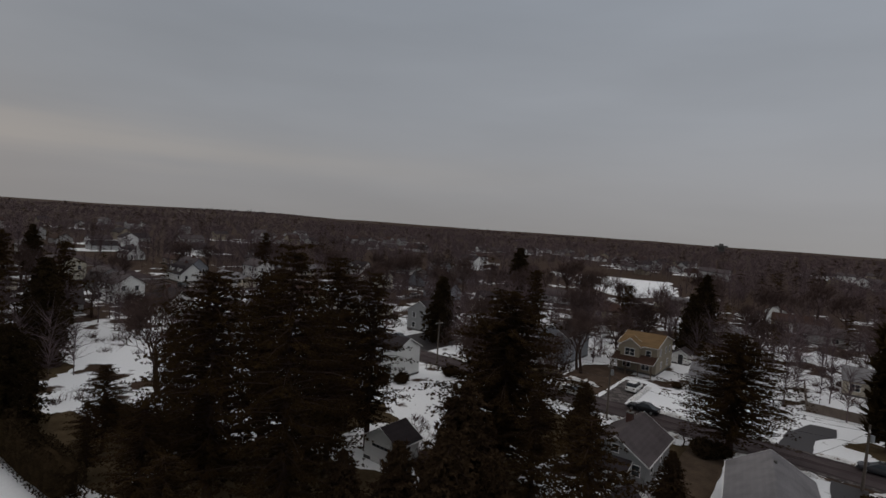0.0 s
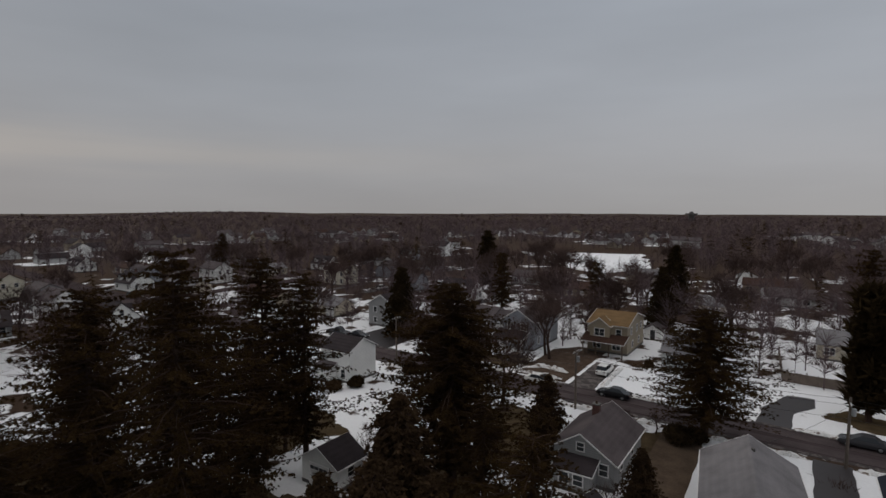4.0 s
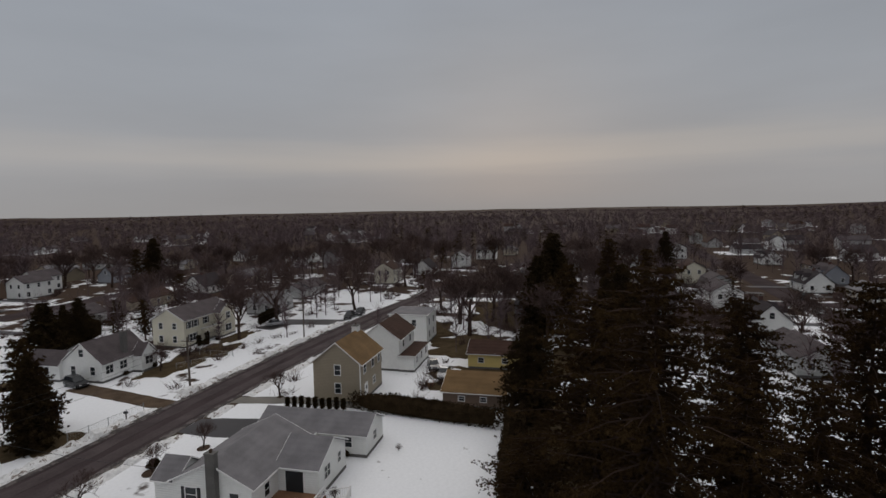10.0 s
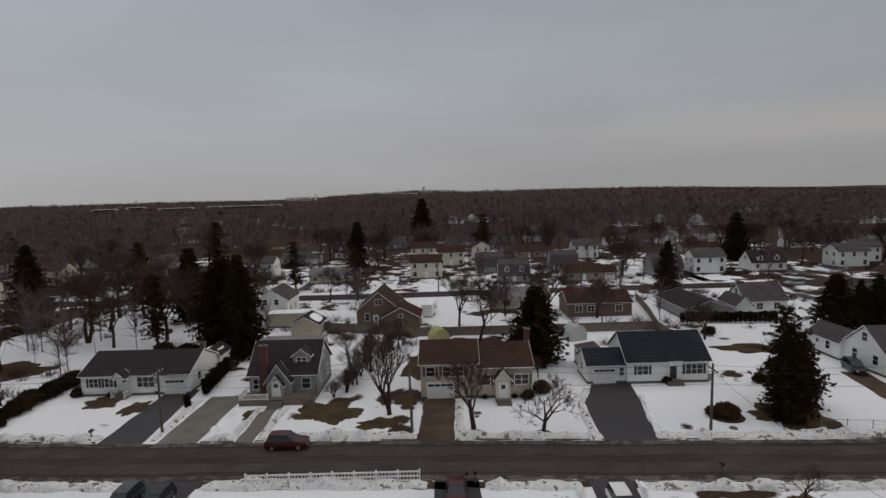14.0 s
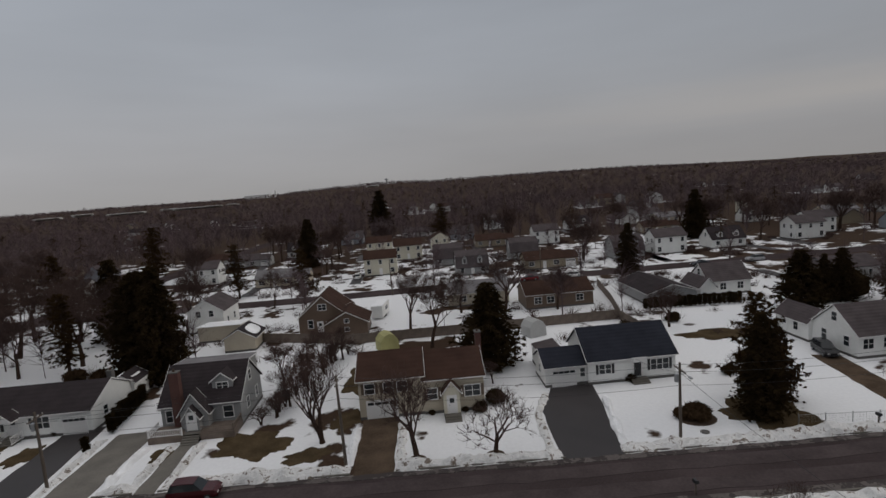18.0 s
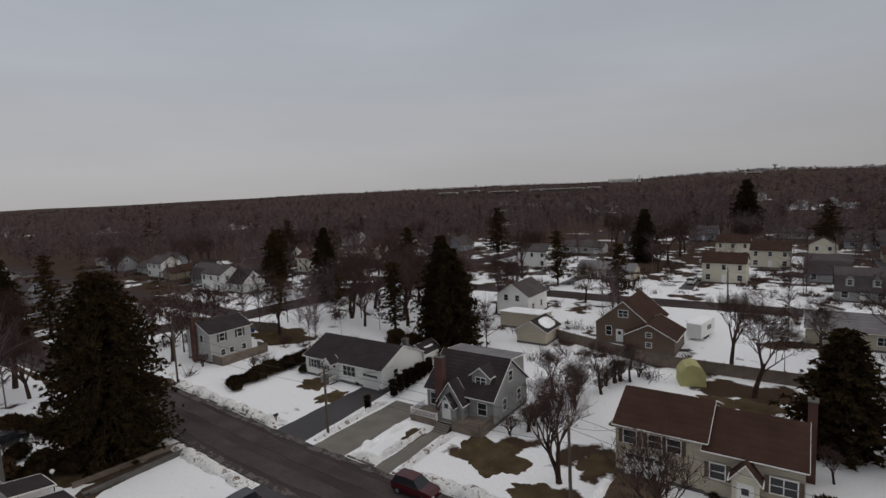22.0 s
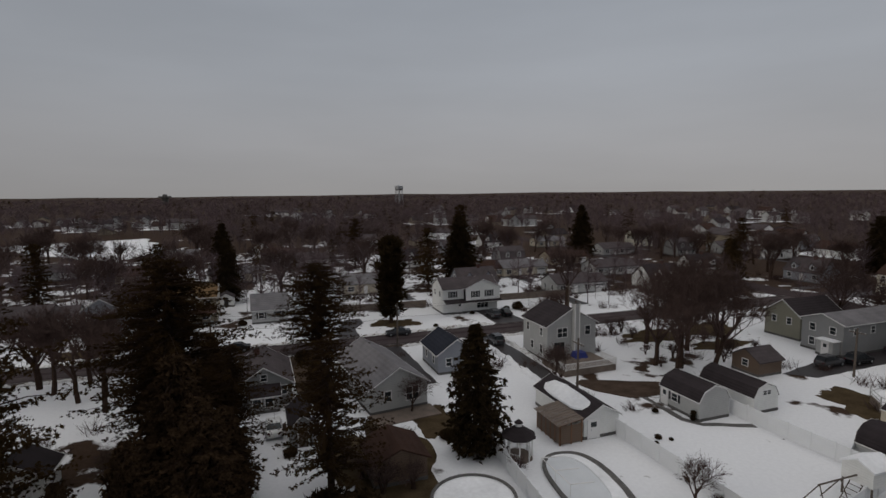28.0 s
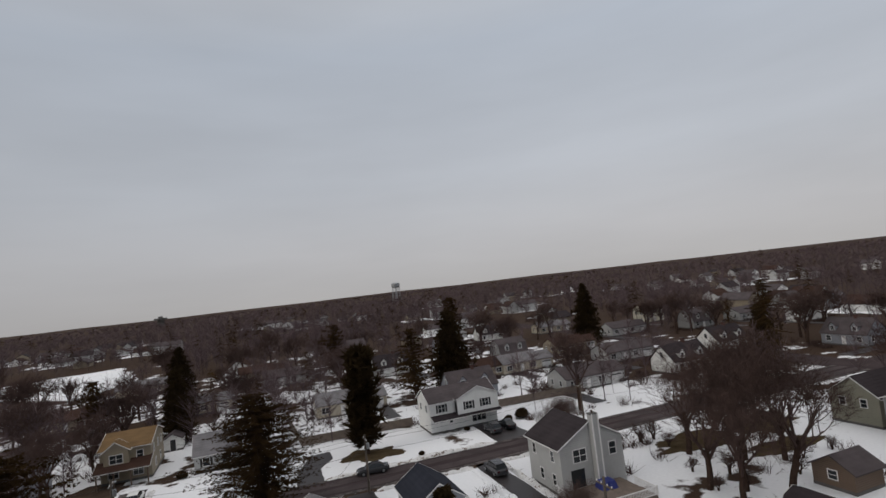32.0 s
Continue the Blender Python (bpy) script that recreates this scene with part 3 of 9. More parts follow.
def strip(center, width):
    left, right = [], []
    for i, (x, y) in enumerate(center):
        ax, ay = center[max(i - 1, 0)]
        bx, by = center[min(i + 1, len(center) - 1)]
        L = math.hypot(bx - ax, by - ay)
        nx, ny = -(by - ay) / L, (bx - ax) / L
        left.append((x + nx * width / 2, y + ny * width / 2))
        right.append((x - nx * width / 2, y - ny * width / 2))
    return left + right[::-1]


MAIN = [(300, -62), (200, -42), (130, -33.5), (100, -32.6), (52, -32.6), (20, -30.7), (0, -30.3), (-16, -29.6), (-32, -28.7), (-56, -27.7), (-77, -27.0), (-100, -25.6), (-135, -22.4), (-180, -15), (-260, 6), (-380, 40)]
STREET_B = [(150, 77), (104, 79.5), (60, 80.2), (20, 80.8), (-20, 82.0), (-60, 82.6), (-110, 83.5), (-160, 85), (-260, 92), (-380, 100)]
STREET_C = [(170, -121), (60, -120), (10, -119.5), (-60, -121.5), (-130, -122), (-250, -126), (-380, -130)]
STREET_D = [(60, -330), (72, -200), (82, -70), (92, -45), (100, 5), (105, 60), (112, 150), (125, 300)]
STREET_E = [(86, -69), (104, -70), (136, -70.4), (235, -76.8), (330, -84)]
STREET_F = [(-165, -20), (-163, 30), (-160, 84), (-158, 160), (-150, 300)]
SIDE_D = [(104, 40), (150, 36), (240, 40)]
for i, (nm, line, w) in enumerate((("road_main", MAIN, 7.9), ("road_north", STREET_B, 7.4), ("road_south", STREET_C, 7.6), ("road_cross", STREET_D, 9.0), ("road_far_east", STREET_E, 7.0), ("road_far_west", STREET_F, 7.0), ("road_east", SIDE_D, 7.0))):
    g = Geo().plate(ragged(strip(line, w), 4.0, 0.10, i), -0.3, 0.03 + 0.004 * i)
    tagged(part(nm, g, asphalt), "grey worn asphalt street, damp at its edges", "road", kind="structure")

for nm, line, off in (("main", MAIN[3:14], 3.55), ("main", MAIN[3:14], -3.55), ("north", STREET_B[1:8], 3.3), ("north", STREET_B[1:8], -3.3), ("cross", STREET_D[2:6], 4.05), ("cross", STREET_D[2:6], -4.05)):
    half = strip(line, abs(off) * 2)
    edge = half[:len(line)] if off > 0 else half[len(line):][::-1]
    g = Geo().plate(ragged(strip(edge, 0.8), 1.3, 0.14, int(off * 10)), 0.0, 0.068)
    tagged(part("road_edge", g, salted), "pale salt-stained margin of the street", "road", kind="structure")

for nm, line, off in (("main", MAIN[3:14], 1.6), ("main", MAIN[3:14], -1.6), ("north", STREET_B[1:8], 1.5), ("north", STREET_B[1:8], -1.5)):
    half = strip(line, abs(off) * 2)
    edge = half[:len(line)] if off > 0 else half[len(line):][::-1]
    tagged(part("wheel_track", Geo().plate(ragged(strip(edge, 1.9), 2.6, 0.22, int(off * 10) + 50), 0.0, 0.062), worn_lane), "smooth lane of the street worn by wheels", "road", kind="structure")

for line, off in (([(34, -31.4), (52, -32.4), (92, -32.5)], 4.9), ([(34, -31.4), (52, -32.4), (92, -32.5)], -4.9), ([(-95, -26.0), (-56, -27.7), (-32, -28.7), (12, -30.5)], 4.55), ([(-58, 82.6), (36, 80.6)], -4.3)):
    half = strip(line, abs(off) * 2)
    edge = half[:len(line)] if off > 0 else half[len(line):][::-1]
    tagged(part("verge", Geo().plate(ragged(strip(edge, 1.1), 0.9, 0.32, int(off * 10) + len(line)), 0.0, 0.045), dirt), "muddy brown verge thawed along the street", "verge", kind="structure")

DRIVES = [
    ("wet black asphalt driveway", asphalt_wet, [(-30.9, -32.4), (-36.8, -32.0), (-39.0, -45.2), (-39.6, -49.6), (-34.2, -49.6), (-31.6, -43.6)]),
    ("muddy brown driveway", gravel_drive, [(-10.9, -33.6), (-14.8, -33.4), (-15.1, -45.8), (-10.9, -45.8)]),
    ("wet concrete driveway", concrete, [(14.2, -34.3), (18.8, -34.3), (18.6, -48.5), (14.0, -48.5)]),
    ("concrete front walk", concrete, [(7.8, -34.3), (9.8, -34.3), (9.6, -45.6), (8.0, -45.6)]),
    ("black asphalt driveway", asphalt_wet, [(20.4, -34.4), (25.6, -34.4), (26.0, -51.4), (21.6, -51.4)]),
    ("long muddy driveway", gravel_drive, [(-66.5, -31.2), (-69.8, -31.0), (-73.8, -51.0), (-70.6, -52.0)]),
    ("curved asphalt driveway", asphalt_wet, [(-120, -29.5), (-126, -29.2), (-124, -44), (-114, -47), (-113, -42), (-119, -40)]),
    ("black asphalt driveway", asphalt_wet, [(-60.5, -23.6), (-64.8, -23.4), (-66.2, -16), (-65.8, -12.2), (-60.8, -12.2), (-60.2, -18)]),
    ("concrete driveway", concrete, [(-70.5, -23.2), (-73.0, -23.0), (-74.6, -14), (-74.4, -4.0), (-71.8, -4.0), (-72.0, -14)]),
    ("asphalt driveway beside the lawn", asphalt_wet, [(-27.2, -25.0), (-31.2, -24.8), (-30.2, -10.0), (-26.4, -10.0)]),
    ("asphalt driveway", asphalt_wet, [(-12.8, -25.7), (-17.0, -25.6), (-17.0, -12.0), (-12.8, -12.0)]),
    ("asphalt driveway", asphalt_wet, [(9.8, -26.6), (17.2, -26.8), (17.0, -16.0), (10.0, -16.0)]),
    ("muddy brown garden path", dirt, [(30.4, -27.4), (31.9, -27.2), (31.9, -17.2), (30.0, -15.0), (26.4, -12.6), (25.6, -13.6), (28.4, -16.2), (29.6, -18.0)]),
    ("muddy dirt driveway", gravel_drive, [(-13.6, 77.6), (-9.0, 77.4), (-8.6, 60), (-8.8, 54), (-12.6, 54), (-13.4, 60)]),
    ("asphalt driveway", asphalt_wet, [(1.4, 77.0), (4.8, 76.9), (5.0, 58), (1.4, 58)]),
    ("long asphalt driveway", asphalt_wet, [(19.6, 77.0), (22.4, 76.9), (22.0, 50), (19.2, 50)]),
    ("muddy side yard", dirt, [(24.2, 51.8), (36.0, 46.0), (36.4, 42.8), (26.2, 44.0), (23.4, 47.6), (22.6, 51)]),
    ("worn asphalt driveway", salted, [(-25.2, 85.6), (-29.2, 85.8), (-29.4, 100), (-25.6, 100)]),
    ("dirt front yard", dirt, [(-30.0, 86.2), (-38.5, 86.6), (-39.0, 104), (-35.6, 108.5), (-30.0, 108.5)]),
    ("asphalt driveway", asphalt_wet, [(-4.4, 85.2), (-0.6, 85.0), (-0.4, 91), (2.0, 95), (2.0, 99), (-1.2, 98.8), (-3.8, 92)]),
    ("asphalt driveway", asphalt_wet, [(26.8, 84.2), (33.4, 84.0), (33.0, 95.6), (27.2, 95.6)]),
    ("asphalt parking lot", asphalt_wet, [(-66, 86.4), (-78, 86.8), (-78, 101), (-66, 101)]),
    ("damp asphalt driveway", asphalt_wet, [(55, 40.5), (96, 41.5), (96, 46.4), (67, 46.4), (52, 43.4)]),
    ("thawed grass track", grass, [(27.4, 12.8), (29.6, 13.4), (30.4, 5.6), (28.6, -2.8), (27.0, -2.6), (28.4, 5.2)]),
    ("flagstone garden path", stone_edge, [(27.6, 43.5), (27.2, 36.5), (28.4, 34.6), (33.6, 32.2), (33.8, 33.0), (28.8, 35.2), (27.9, 37), (28.3, 43.5)]),
]
for i, (label, mat, line) in enumerate(DRIVES):
    g = Geo().plate(ragged(line, 1.5, 0.12, 100 + i), -0.2, 0.045 + 0.003 * (i % 5))
    tagged(part("driveway" if "drive" in label else "yard_path", g, mat), label, "driveway" if "drive" in label else "path", kind="structure")

# bare, thawed lawn showing through the snow
BARE = [(-54.4, -37.4, 4.4, 3.6), (1.0, -42.4, 3.8, 3.4), (-5.6, -38.6, 2.4, 1.5), (-8.8, -46.2, 1.6, 2.6), (-21.5, -58.5, 5.0, 3.6), (-19.0, -67.5, 4.2, 2.2),
        (10.5, -42.0, 1.2, 2.0), (33.2, -47.5, 2.6, 2.0), (27.4, -45.2, 1.4, 2.6), (-44.4, -20.8, 1.4, 1.2), (-93.5, -44.0, 7.0, 4.0), (-106, -46.2, 6.5, 2.0), (-84.0, -44.0, 7.0, 3.0),
        (-27.5, 47.0, 5.5, 7.0), (-6.6, 39.0, 4.0, 10.5), (1.2, 46.0, 2.6, 6.0), (-12.5, 72.5, 3.0, 4.0), (8.0, 92.4, 4.6, 3.4), (37.0, -21.0, 7.0, 4.6), (45.0, -12.0, 9.0, 3.0),
        (60, -62.5, 8.0, 5.0), (-44.0, 91.5, 6.0, 3.6), (-52, 50.0, 7.0, 6.0), (-45, 30, 11, 7), (-60, 25, 9, 5), (-33, 24, 8, 6), (-38, 36, 8.0, 6.0), (-70, 22.0, 10.0, 4.0), (-88.0, 10.0, 8.0, 7.0),
        (-99, 22.0, 12.0, 9.0), (62, 66.0, 6, 4.0), (49, 66.0, 7, 3.0), (56, 57.5, 5, 2.6), (-28, 66.0, 6, 7.0), (51, 31.0, 4, 6.0), (60, 16.0, 5.0, 4.0), (-25.0, 36, 5, 8), (-106, 5, 8, 9), (-118, -6, 9, 6), (-140, 8, 16, 9), (-176, 24, 18, 12), (-11.0, 42, 1.8, 5), (-36.5, 37.5, 5.0, 3.0), (60, -4, 8, 4), (66, 6, 6, 8), (82, 20, 9, 6), (48, 22, 5, 3), (-66, -64, 6, 3), (-10, -60, 3, 6)]
for i, (x, y, a, b) in enumerate(BARE):
    rnd = random.Random(300 + i)
    ph = [rnd.uniform(0, 6.28) for _ in range(3)]
    line = []
    for j in range(72):
        w = 2 * math.pi * j / 72
        k = 1 + 0.16 * math.sin(2 * w + ph[0]) + 0.13 * math.sin(5 * w + ph[1]) + 0.08 * math.sin(9 * w + ph[2]) + rnd.uniform(-0.06, 0.06)
        line.append((x + a * k * math.cos(w), y + b * k * math.sin(w)))
    tagged(part("bare_lawn", Geo().plate(line, -0.1, 0.010 + 0.0007 * i), grass), "patch of thawed brown winter grass", "grass", kind="structure")


# ---- houses on the south side of the main street ----
h = House("tan split-level house with a brown roof and a lower garage", -18, -51, group="houses on the main street", move=(0, 0.8))
h.block(-18.2, -10.6, -55.4, -46.6, 4.8, 1.9, beige, roof_brown)
h.block(-25.3, -18.2, -55.2, -46.4, 4.25, 2.0, beige, roof_brown)
h.block(-22.3, -20.4, -46.2, -45.0, 3.0, 1.2, cream, roof_brown, ridge="y", over=0.25)
h.windows("+y", -46.6, 3.1, (-11.9, -14.1, -15.7), 1.1, 1.2, shutter_brown)
h.garage_door("+y", -46.6, -13.2, 3.4)
h.windows("+y", -46.2, 1.9, (-19.2,), 1.1, 1.3, shutter_brown)
h.windows("+y", -46.2, 1.9, (-23.9,), 1.8, 1.3, shutter_brown)
h.door("+y", -45.0, -21.35, 0.5)
h.steps("+y", -45.0, -21.35, 1.9)
h.windows("+x", -10.6, 3.1, (-49, -52.5), 0.9, 1.2)
h.windows("+x", -10.6, 0.9, (-50.5,), 0.9, 0.9)
h.chimney(-25.7, -53.4, 0.7, 1.1, 7.4, brick)

h = House("white cape house with a slate-blue roof and attached garage", -43, -54, group="houses on the main street", move=(0.5, 0.8))
h.block(-51.0, -39.6, -58.6, -50.2, 3.2, 3.0, white, roof_navy)
h.block(-39.6, -34.2, -56.0, -50.6, 2.7, 1.5, white, roof_navy)
h.block(-37.8, -34.8, -60.5, -56.0, 2.6, 0.5, white, roof_grey, kind="shed", ridge="y", over=0.1)
h.garage_door("+y", -50.6, -36.6, 2.9)
h.windows("+y", -50.6, 1.1, (-39.0,), 0.6, 1.1)
h.windows("+y", -50.2, 1.3, (-41.8,), 1.5, 1.2, shutter_dark)
h.windows("+y", -50.2, 1.25, (-48.9,), 2.3, 1.35, shutter_dark)
h.door("+y", -50.2, -46.0, 0.6, mat=shutter_dark)
h.block(-46.8, -45.2, -50.2, -49.2, 2.85, 0.35, trim, trim, kind="shed", z0=2.75, over=0.1, trims=False)
h.steps("+y", -50.2, -46.0, 2.2)
h.windows("+x", -34.2, 1.2, (-53.4,), 0.9, 1.1)
h.windows("-x", -51.0, 1.3, (-52.6, -56.2), 0.9, 1.2)
h.windows("-x", -51.0, 3.9, (-54.4,), 0.9, 1.2)

h = House("grey shingled cape house with a steep gabled entry", 9.2, -53, group="houses on the main street", move=(-0.8, 0.9))
h.block(4.5, 13.8, -57.2, -48.8, 3.3, 3.4, grey, roof_dark)
h.block(7.9, 11.0, -48.8, -47.4, 2.7, 2.2, grey, roof_dark, ridge="y", over=0.3)
h.block(8.6, 10.3, -47.4, -46.6, 2.4, 1.2, grey, roof_dark, ridge="y", over=0.2)
h.block(5.6, 8.0, -52.4, -50.0, 5.3, 0.9, grey, roof_dark, ridge="y", z0=3.7, over=0.2)
h.block(4.7, 13.6, -57.0, -53.4, 6.2, 0.35, grey, roof_pale, kind="shed", z0=3.0, over=0.15)
h.windows("+y", -50.0, 4.3, (6.8,), 1.3, 0.8)
h.windows("+y", -48.8, 1.2, (12.5,), 1.5, 1.4)
h.windows("+y", -48.8, 1.2, (6.0,), 1.1, 1.4)
h.door("+y", -46.6, 9.45, 0.9)
h.chimney(11.6, -48.6, 1.1, 0.8, 7.3, brick)
h.windows("-x", 4.5, 1.2, (-51.4, -55.0), 0.9, 1.3)
h.windows("-x", 4.5, 4.2, (-53.0,), 0.9, 1.2)
h.windows("+x", 13.8, 1.2, (-51.0, -55.0), 0.9, 1.3)
h.steps("+y", -46.6, 9.3, 1.9, 5)
part("porch_deck", Geo().box(-4.7, 5.0, 4.2, 7.2, -0.05, 0.75), wood_grey, h.root, "low boarded front deck")
h.railing([(4.6, -48.6), (4.6, -45.9), (8.3, -45.9)], 0.75, 0.8, wood_grey)
h.railing([(10.4, -45.9), (14.1, -45.9), (14.1, -48.6)], 0.75, 0.8)

h = House("white ranch house with a charcoal roof and garage", 29.5, -56.5, group="houses on the main street", move=(0.5, 1.6))
h.block(21.8, 37.2, -60.8, -51.6, 3.0, 2.1, white, roof_dark)
h.block(21.4, 24.6, -64.6, -60.8, 2.8, 1.0, white, roof_dark, ridge="y")
h.garage_door("+y", -51.6, 23.9, 2.7)
h.windows("+y", -51.6, 1.2, (28.0,), 2.4, 1.4)
h.windows("+y", -51.6, 1.3, (35.4, 33.2), 1.2, 1.2, shutter_dark)
h.door("+y", -51.6, 31.0, 0.7)
h.block(30.1, 31.9, -51.6, -50.2, 2.9, 0.8, trim, roof_dark, ridge="y", z0=2.7, over=0.15)
h.steps("+y", -51.6, 31.0, 1.6, 4)
h.railing([(31.9, -51.5), (31.9, -49.6)], 0.2, 1.0)
h.railing([(30.1, -51.5), (30.1, -49.6)], 0.2, 1.0)
h.windows("+x", 37.2, 1.2, (-54, -58), 1.0, 1.2)
h.windows("-x", 21.8, 1.2, (-54.5,), 0.9, 1.1)
h.chimney(22.6, -58.0, 0.7, 0.7, 5.6, stone_chimney, 2.5)
h.snow_patch(21.6, 24.4, -64.2, -61.4, 3.3, 3.3, "x", 4)

h = House("white cape house with a dark roof and front gable", -81, -54.5, group="houses on the main street", move=(1.8, 1.2))
h.block(-86.0, -76.4, -58.0, -50.2, 3.2, 3.1, white, roof_grey)
h.block(-79.6, -75.8, -64.8, -58.0, 2.9, 1.7, white, roof_grey, ridge="y")
h.block(-85.8, -82.6, -50.2, -48.4, 3.0, 1.7, white, roof_grey, ridge="y", over=0.25)
h.windows("+x", -76.4, 4.2, (-54.1,), 0.9, 1.2)
h.windows("+x", -76.4, 1.3, (-52.0, -55.8), 0.9, 1.3)
h.windows("+x", -75.8, 1.2, (-60.5,), 0.9, 1.2)
h.door("+x", -75.8, -62.8, 0.4)
h.windows("+y", -50.2, 1.3, (-77.8, -80.6), 1.4, 1.3)
h.windows("+y", -48.4, 1.2, (-84.2,), 1.6, 1.3)
h.chimney(-81.6, -50.9, 0.8, 0.8, 7.2, stone_chimney, 3.0)

h = House("cream two-storey colonial house with a grey roof", -106, -53, group="houses on the main street", move=(2.5, -0.6))
h.block(-113.2, -98.2, -57.6, -50.2, 5.6, 2.1, cream, roof_grey)
h.block(-112.6, -107.6, -50.2, -48.6, 5.6, 1.8, cream, roof_grey, ridge="y")
h.block(-107.4, -103.2, -50.2, -48.2, 2.7, 0.6, cream, roof_grey, kind="shed", ridge="x", z0=2.5, over=0.1)
h.windows("+x", -98.2, 1.1, (-52.4, -55.6), 0.9, 1.3)
h.windows("+x", -98.2, 3.8, (-52.4, -55.6), 0.9, 1.2)
h.windows("+y", -50.2, 3.8, (-99.8, -101.6, -104.8), 1.0, 1.3, shutter_dark)
h.windows("+y", -50.2, 1.1, (-100.6,), 1.9, 1.4, shutter_dark)
h.windows("+y", -48.6, 3.8, (-110.1,), 1.4, 1.4)
h.windows("+y", -48.6, 1.1, (-110.1,), 2.0, 1.4)
h.door("+y", -50.2, -105.2, 0.4)

h = House("pale grey ranch house beyond a dark hedge", -133, -54, group="houses on the main street")
h.block(-138.5, -128.5, -58.4, -50.4, 3.0, 2.3, pale_grey, roof_pale, ridge="y")
h.windows("+x", -128.5, 1.2, (-52.5, -56), 1.1, 1.2)
h.windows("+y", -50.4, 1.2, (-131, -135.6), 1.4, 1.3)

# ---- houses on the north side of the main street ----
h = House("tan two-storey house with a brown roof", -79.4, -8.7, group="houses on the main street", move=(1.8, 0.8))
h.block(-83.8, -75.2, -12.3, -5.2, 5.7, 2.8, tan, roof_tan)
h.windows("+x", -75.2, 1.4, (-8.6,), 0.85, 1.4)
h.windows("+x", -75.2, 4.0, (-8.6,), 0.85, 1.4)
h.windows("+y", -5.2, 4.0, (-76.8, -80.0, -82.6), 0.9, 1.3)
h.windows("+y", -5.2, 1.4, (-80.4,), 0.9, 1.0)
h.door("+y", -5.2, -77.2, 0.3)
h.windows("-y", -12.3, 1.4, (-77.5, -81.5), 0.9, 1.4)
h.chimney(-83.0, -8.9, 1.2, 0.9, 9.3, trim, 6.5)
part("corner_board", Geo().box(4.2, 4.32, 3.42, 3.54, 0.3, 5.7), trim, h.root, "white corner board")

h = House("white two-storey house with a brown roof and lean-to", -94, -7.4, group="houses on the main street", move=(1, 0.6))
h.block(-98.6, -89.6, -11.0, -4.2, 5.4, 2.4, white, roof_brown)
h.block(-98.6, -89.4, -4.2, -1.6, 2.6, 0.0, white, roof_brown, kind="flat", over=0.2)
h.windows("+x", -89.6, 1.5, (-7.8,), 1.0, 1.0)
h.windows("+y", -4.2, 3.6, (-92, -96), 0.9, 1.2)
h.windows("+y", -1.6, 1.2, (-91, -94, -97), 0.9, 1.2)

h = House("white boxy two-storey house with a flat roof", -110, -7.2, group="houses on the main street")
h.block(-114, -106, -11.2, -3.4, 5.8, 0.1, white, roof_pale, kind="flat", over=0.15)
h.windows("+x", -106, 3.6, (-9.2, -6), 0.9, 1.3)
h.windows("+y", -3.4, 3.6, (-108, -111.5), 0.9, 1.3)
h.windows("+y", -3.4, 1.1, (-108, -111.5), 0.9, 1.3)

h = House("long low garage with a tan shingled roof", -78.8, 10.6, "garage", name="garage", move=(0, 0.6))
h.block(-83.2, -74.6, 6.4, 15.0, 2.2, 1.5, dark_brown, roof_tan, ridge="y", over=0.4)
h.windows("+x", -74.6, 1.0, (9, 12), 0.8, 0.6)
h = House("yellow garage with a dark red-brown roof", -96, 11, "garage", name="garage", move=(0.5, 0.6))
h.block(-100, -92.6, 6.8, 15.6, 2.6, 1.3, yellow_wall, roof_brown, ridge="y", over=0.4)
h.windows("+x", -92.6, 1.1, (9, 13), 0.9, 0.8)
h = House("small pale garden shed", -93, 21, "shed", name="shed")
h.block(-95.2, -91.5, 18.2, 21.4, 2.6, 0.4, pale_grey, roof_pale, kind="shed", ridge="y", over=0.1)

h = House("white ranch house with cross gables and a dark chimney", -55, -7, group="houses on the main street", move=(1.6, 1.8))
h.block(-58.0, -47.2, -13.3, -5.3, 3.0, 1.9, white, roof_pale)
h.block(-51.4, -47.6, -15.6, -13.3, 2.7, 1.3, white, roof_pale, ridge="y", over=0.25)
h.block(-57.8, -51.6, -5.3, -1.1, 3.0, 1.6, white, roof_pale, ridge="y")
h.block(-65.5, -60.2, -12.8, 0.3, 2.6, 1.3, white, roof_pale, ridge="y")
h.block(-60.2, -58.0, -12.0, -5.5, 2.5, 0.2, white, roof_pale, kind="flat", over=0.1)
h.chimney(-46.9, -8.9, 0.6, 0.9, 6.0, stone_chimney)
h.windows("+x", -47.2, 1.2, (-11.4,), 1.1, 1.3, shutter_dark)
h.windows("+x", -47.2, 1.2, (-7.0,), 0.9, 1.2)
h.windows("+y", -5.3, 1.1, (-49.6,), 0.8, 1.2)
part("sliding_door", Geo().box(-0.9, 0.9, 0, 0.05, 0, 2.0), glass, h.root, "dark glazed sliding door", m=h.place("+x", -51.6, -3.6, 0.5))
h.windows("+y", -1.1, 1.3, (-53.4,), 1.2, 1.2)
h.windows("+y", -1.1, 1.5, (-56.2,), 0.7, 1.0)
h.windows("+x", -60.2, 1.1, (-1.8,), 0.8, 1.1)
h.windows("+y", 0.3, 1.1, (-62.8,), 1.0, 1.0)
part("roof_vent", Geo().ring(2.9, -2.1, 4.55, 0.32, 0.25, 12), trim, h.root, "round white roof vent")
part("deck", Geo().box(3.4, 8.4, 1.7, 6.6, 0.0, 0.5), wood_brown, h.root, "raised timber deck")
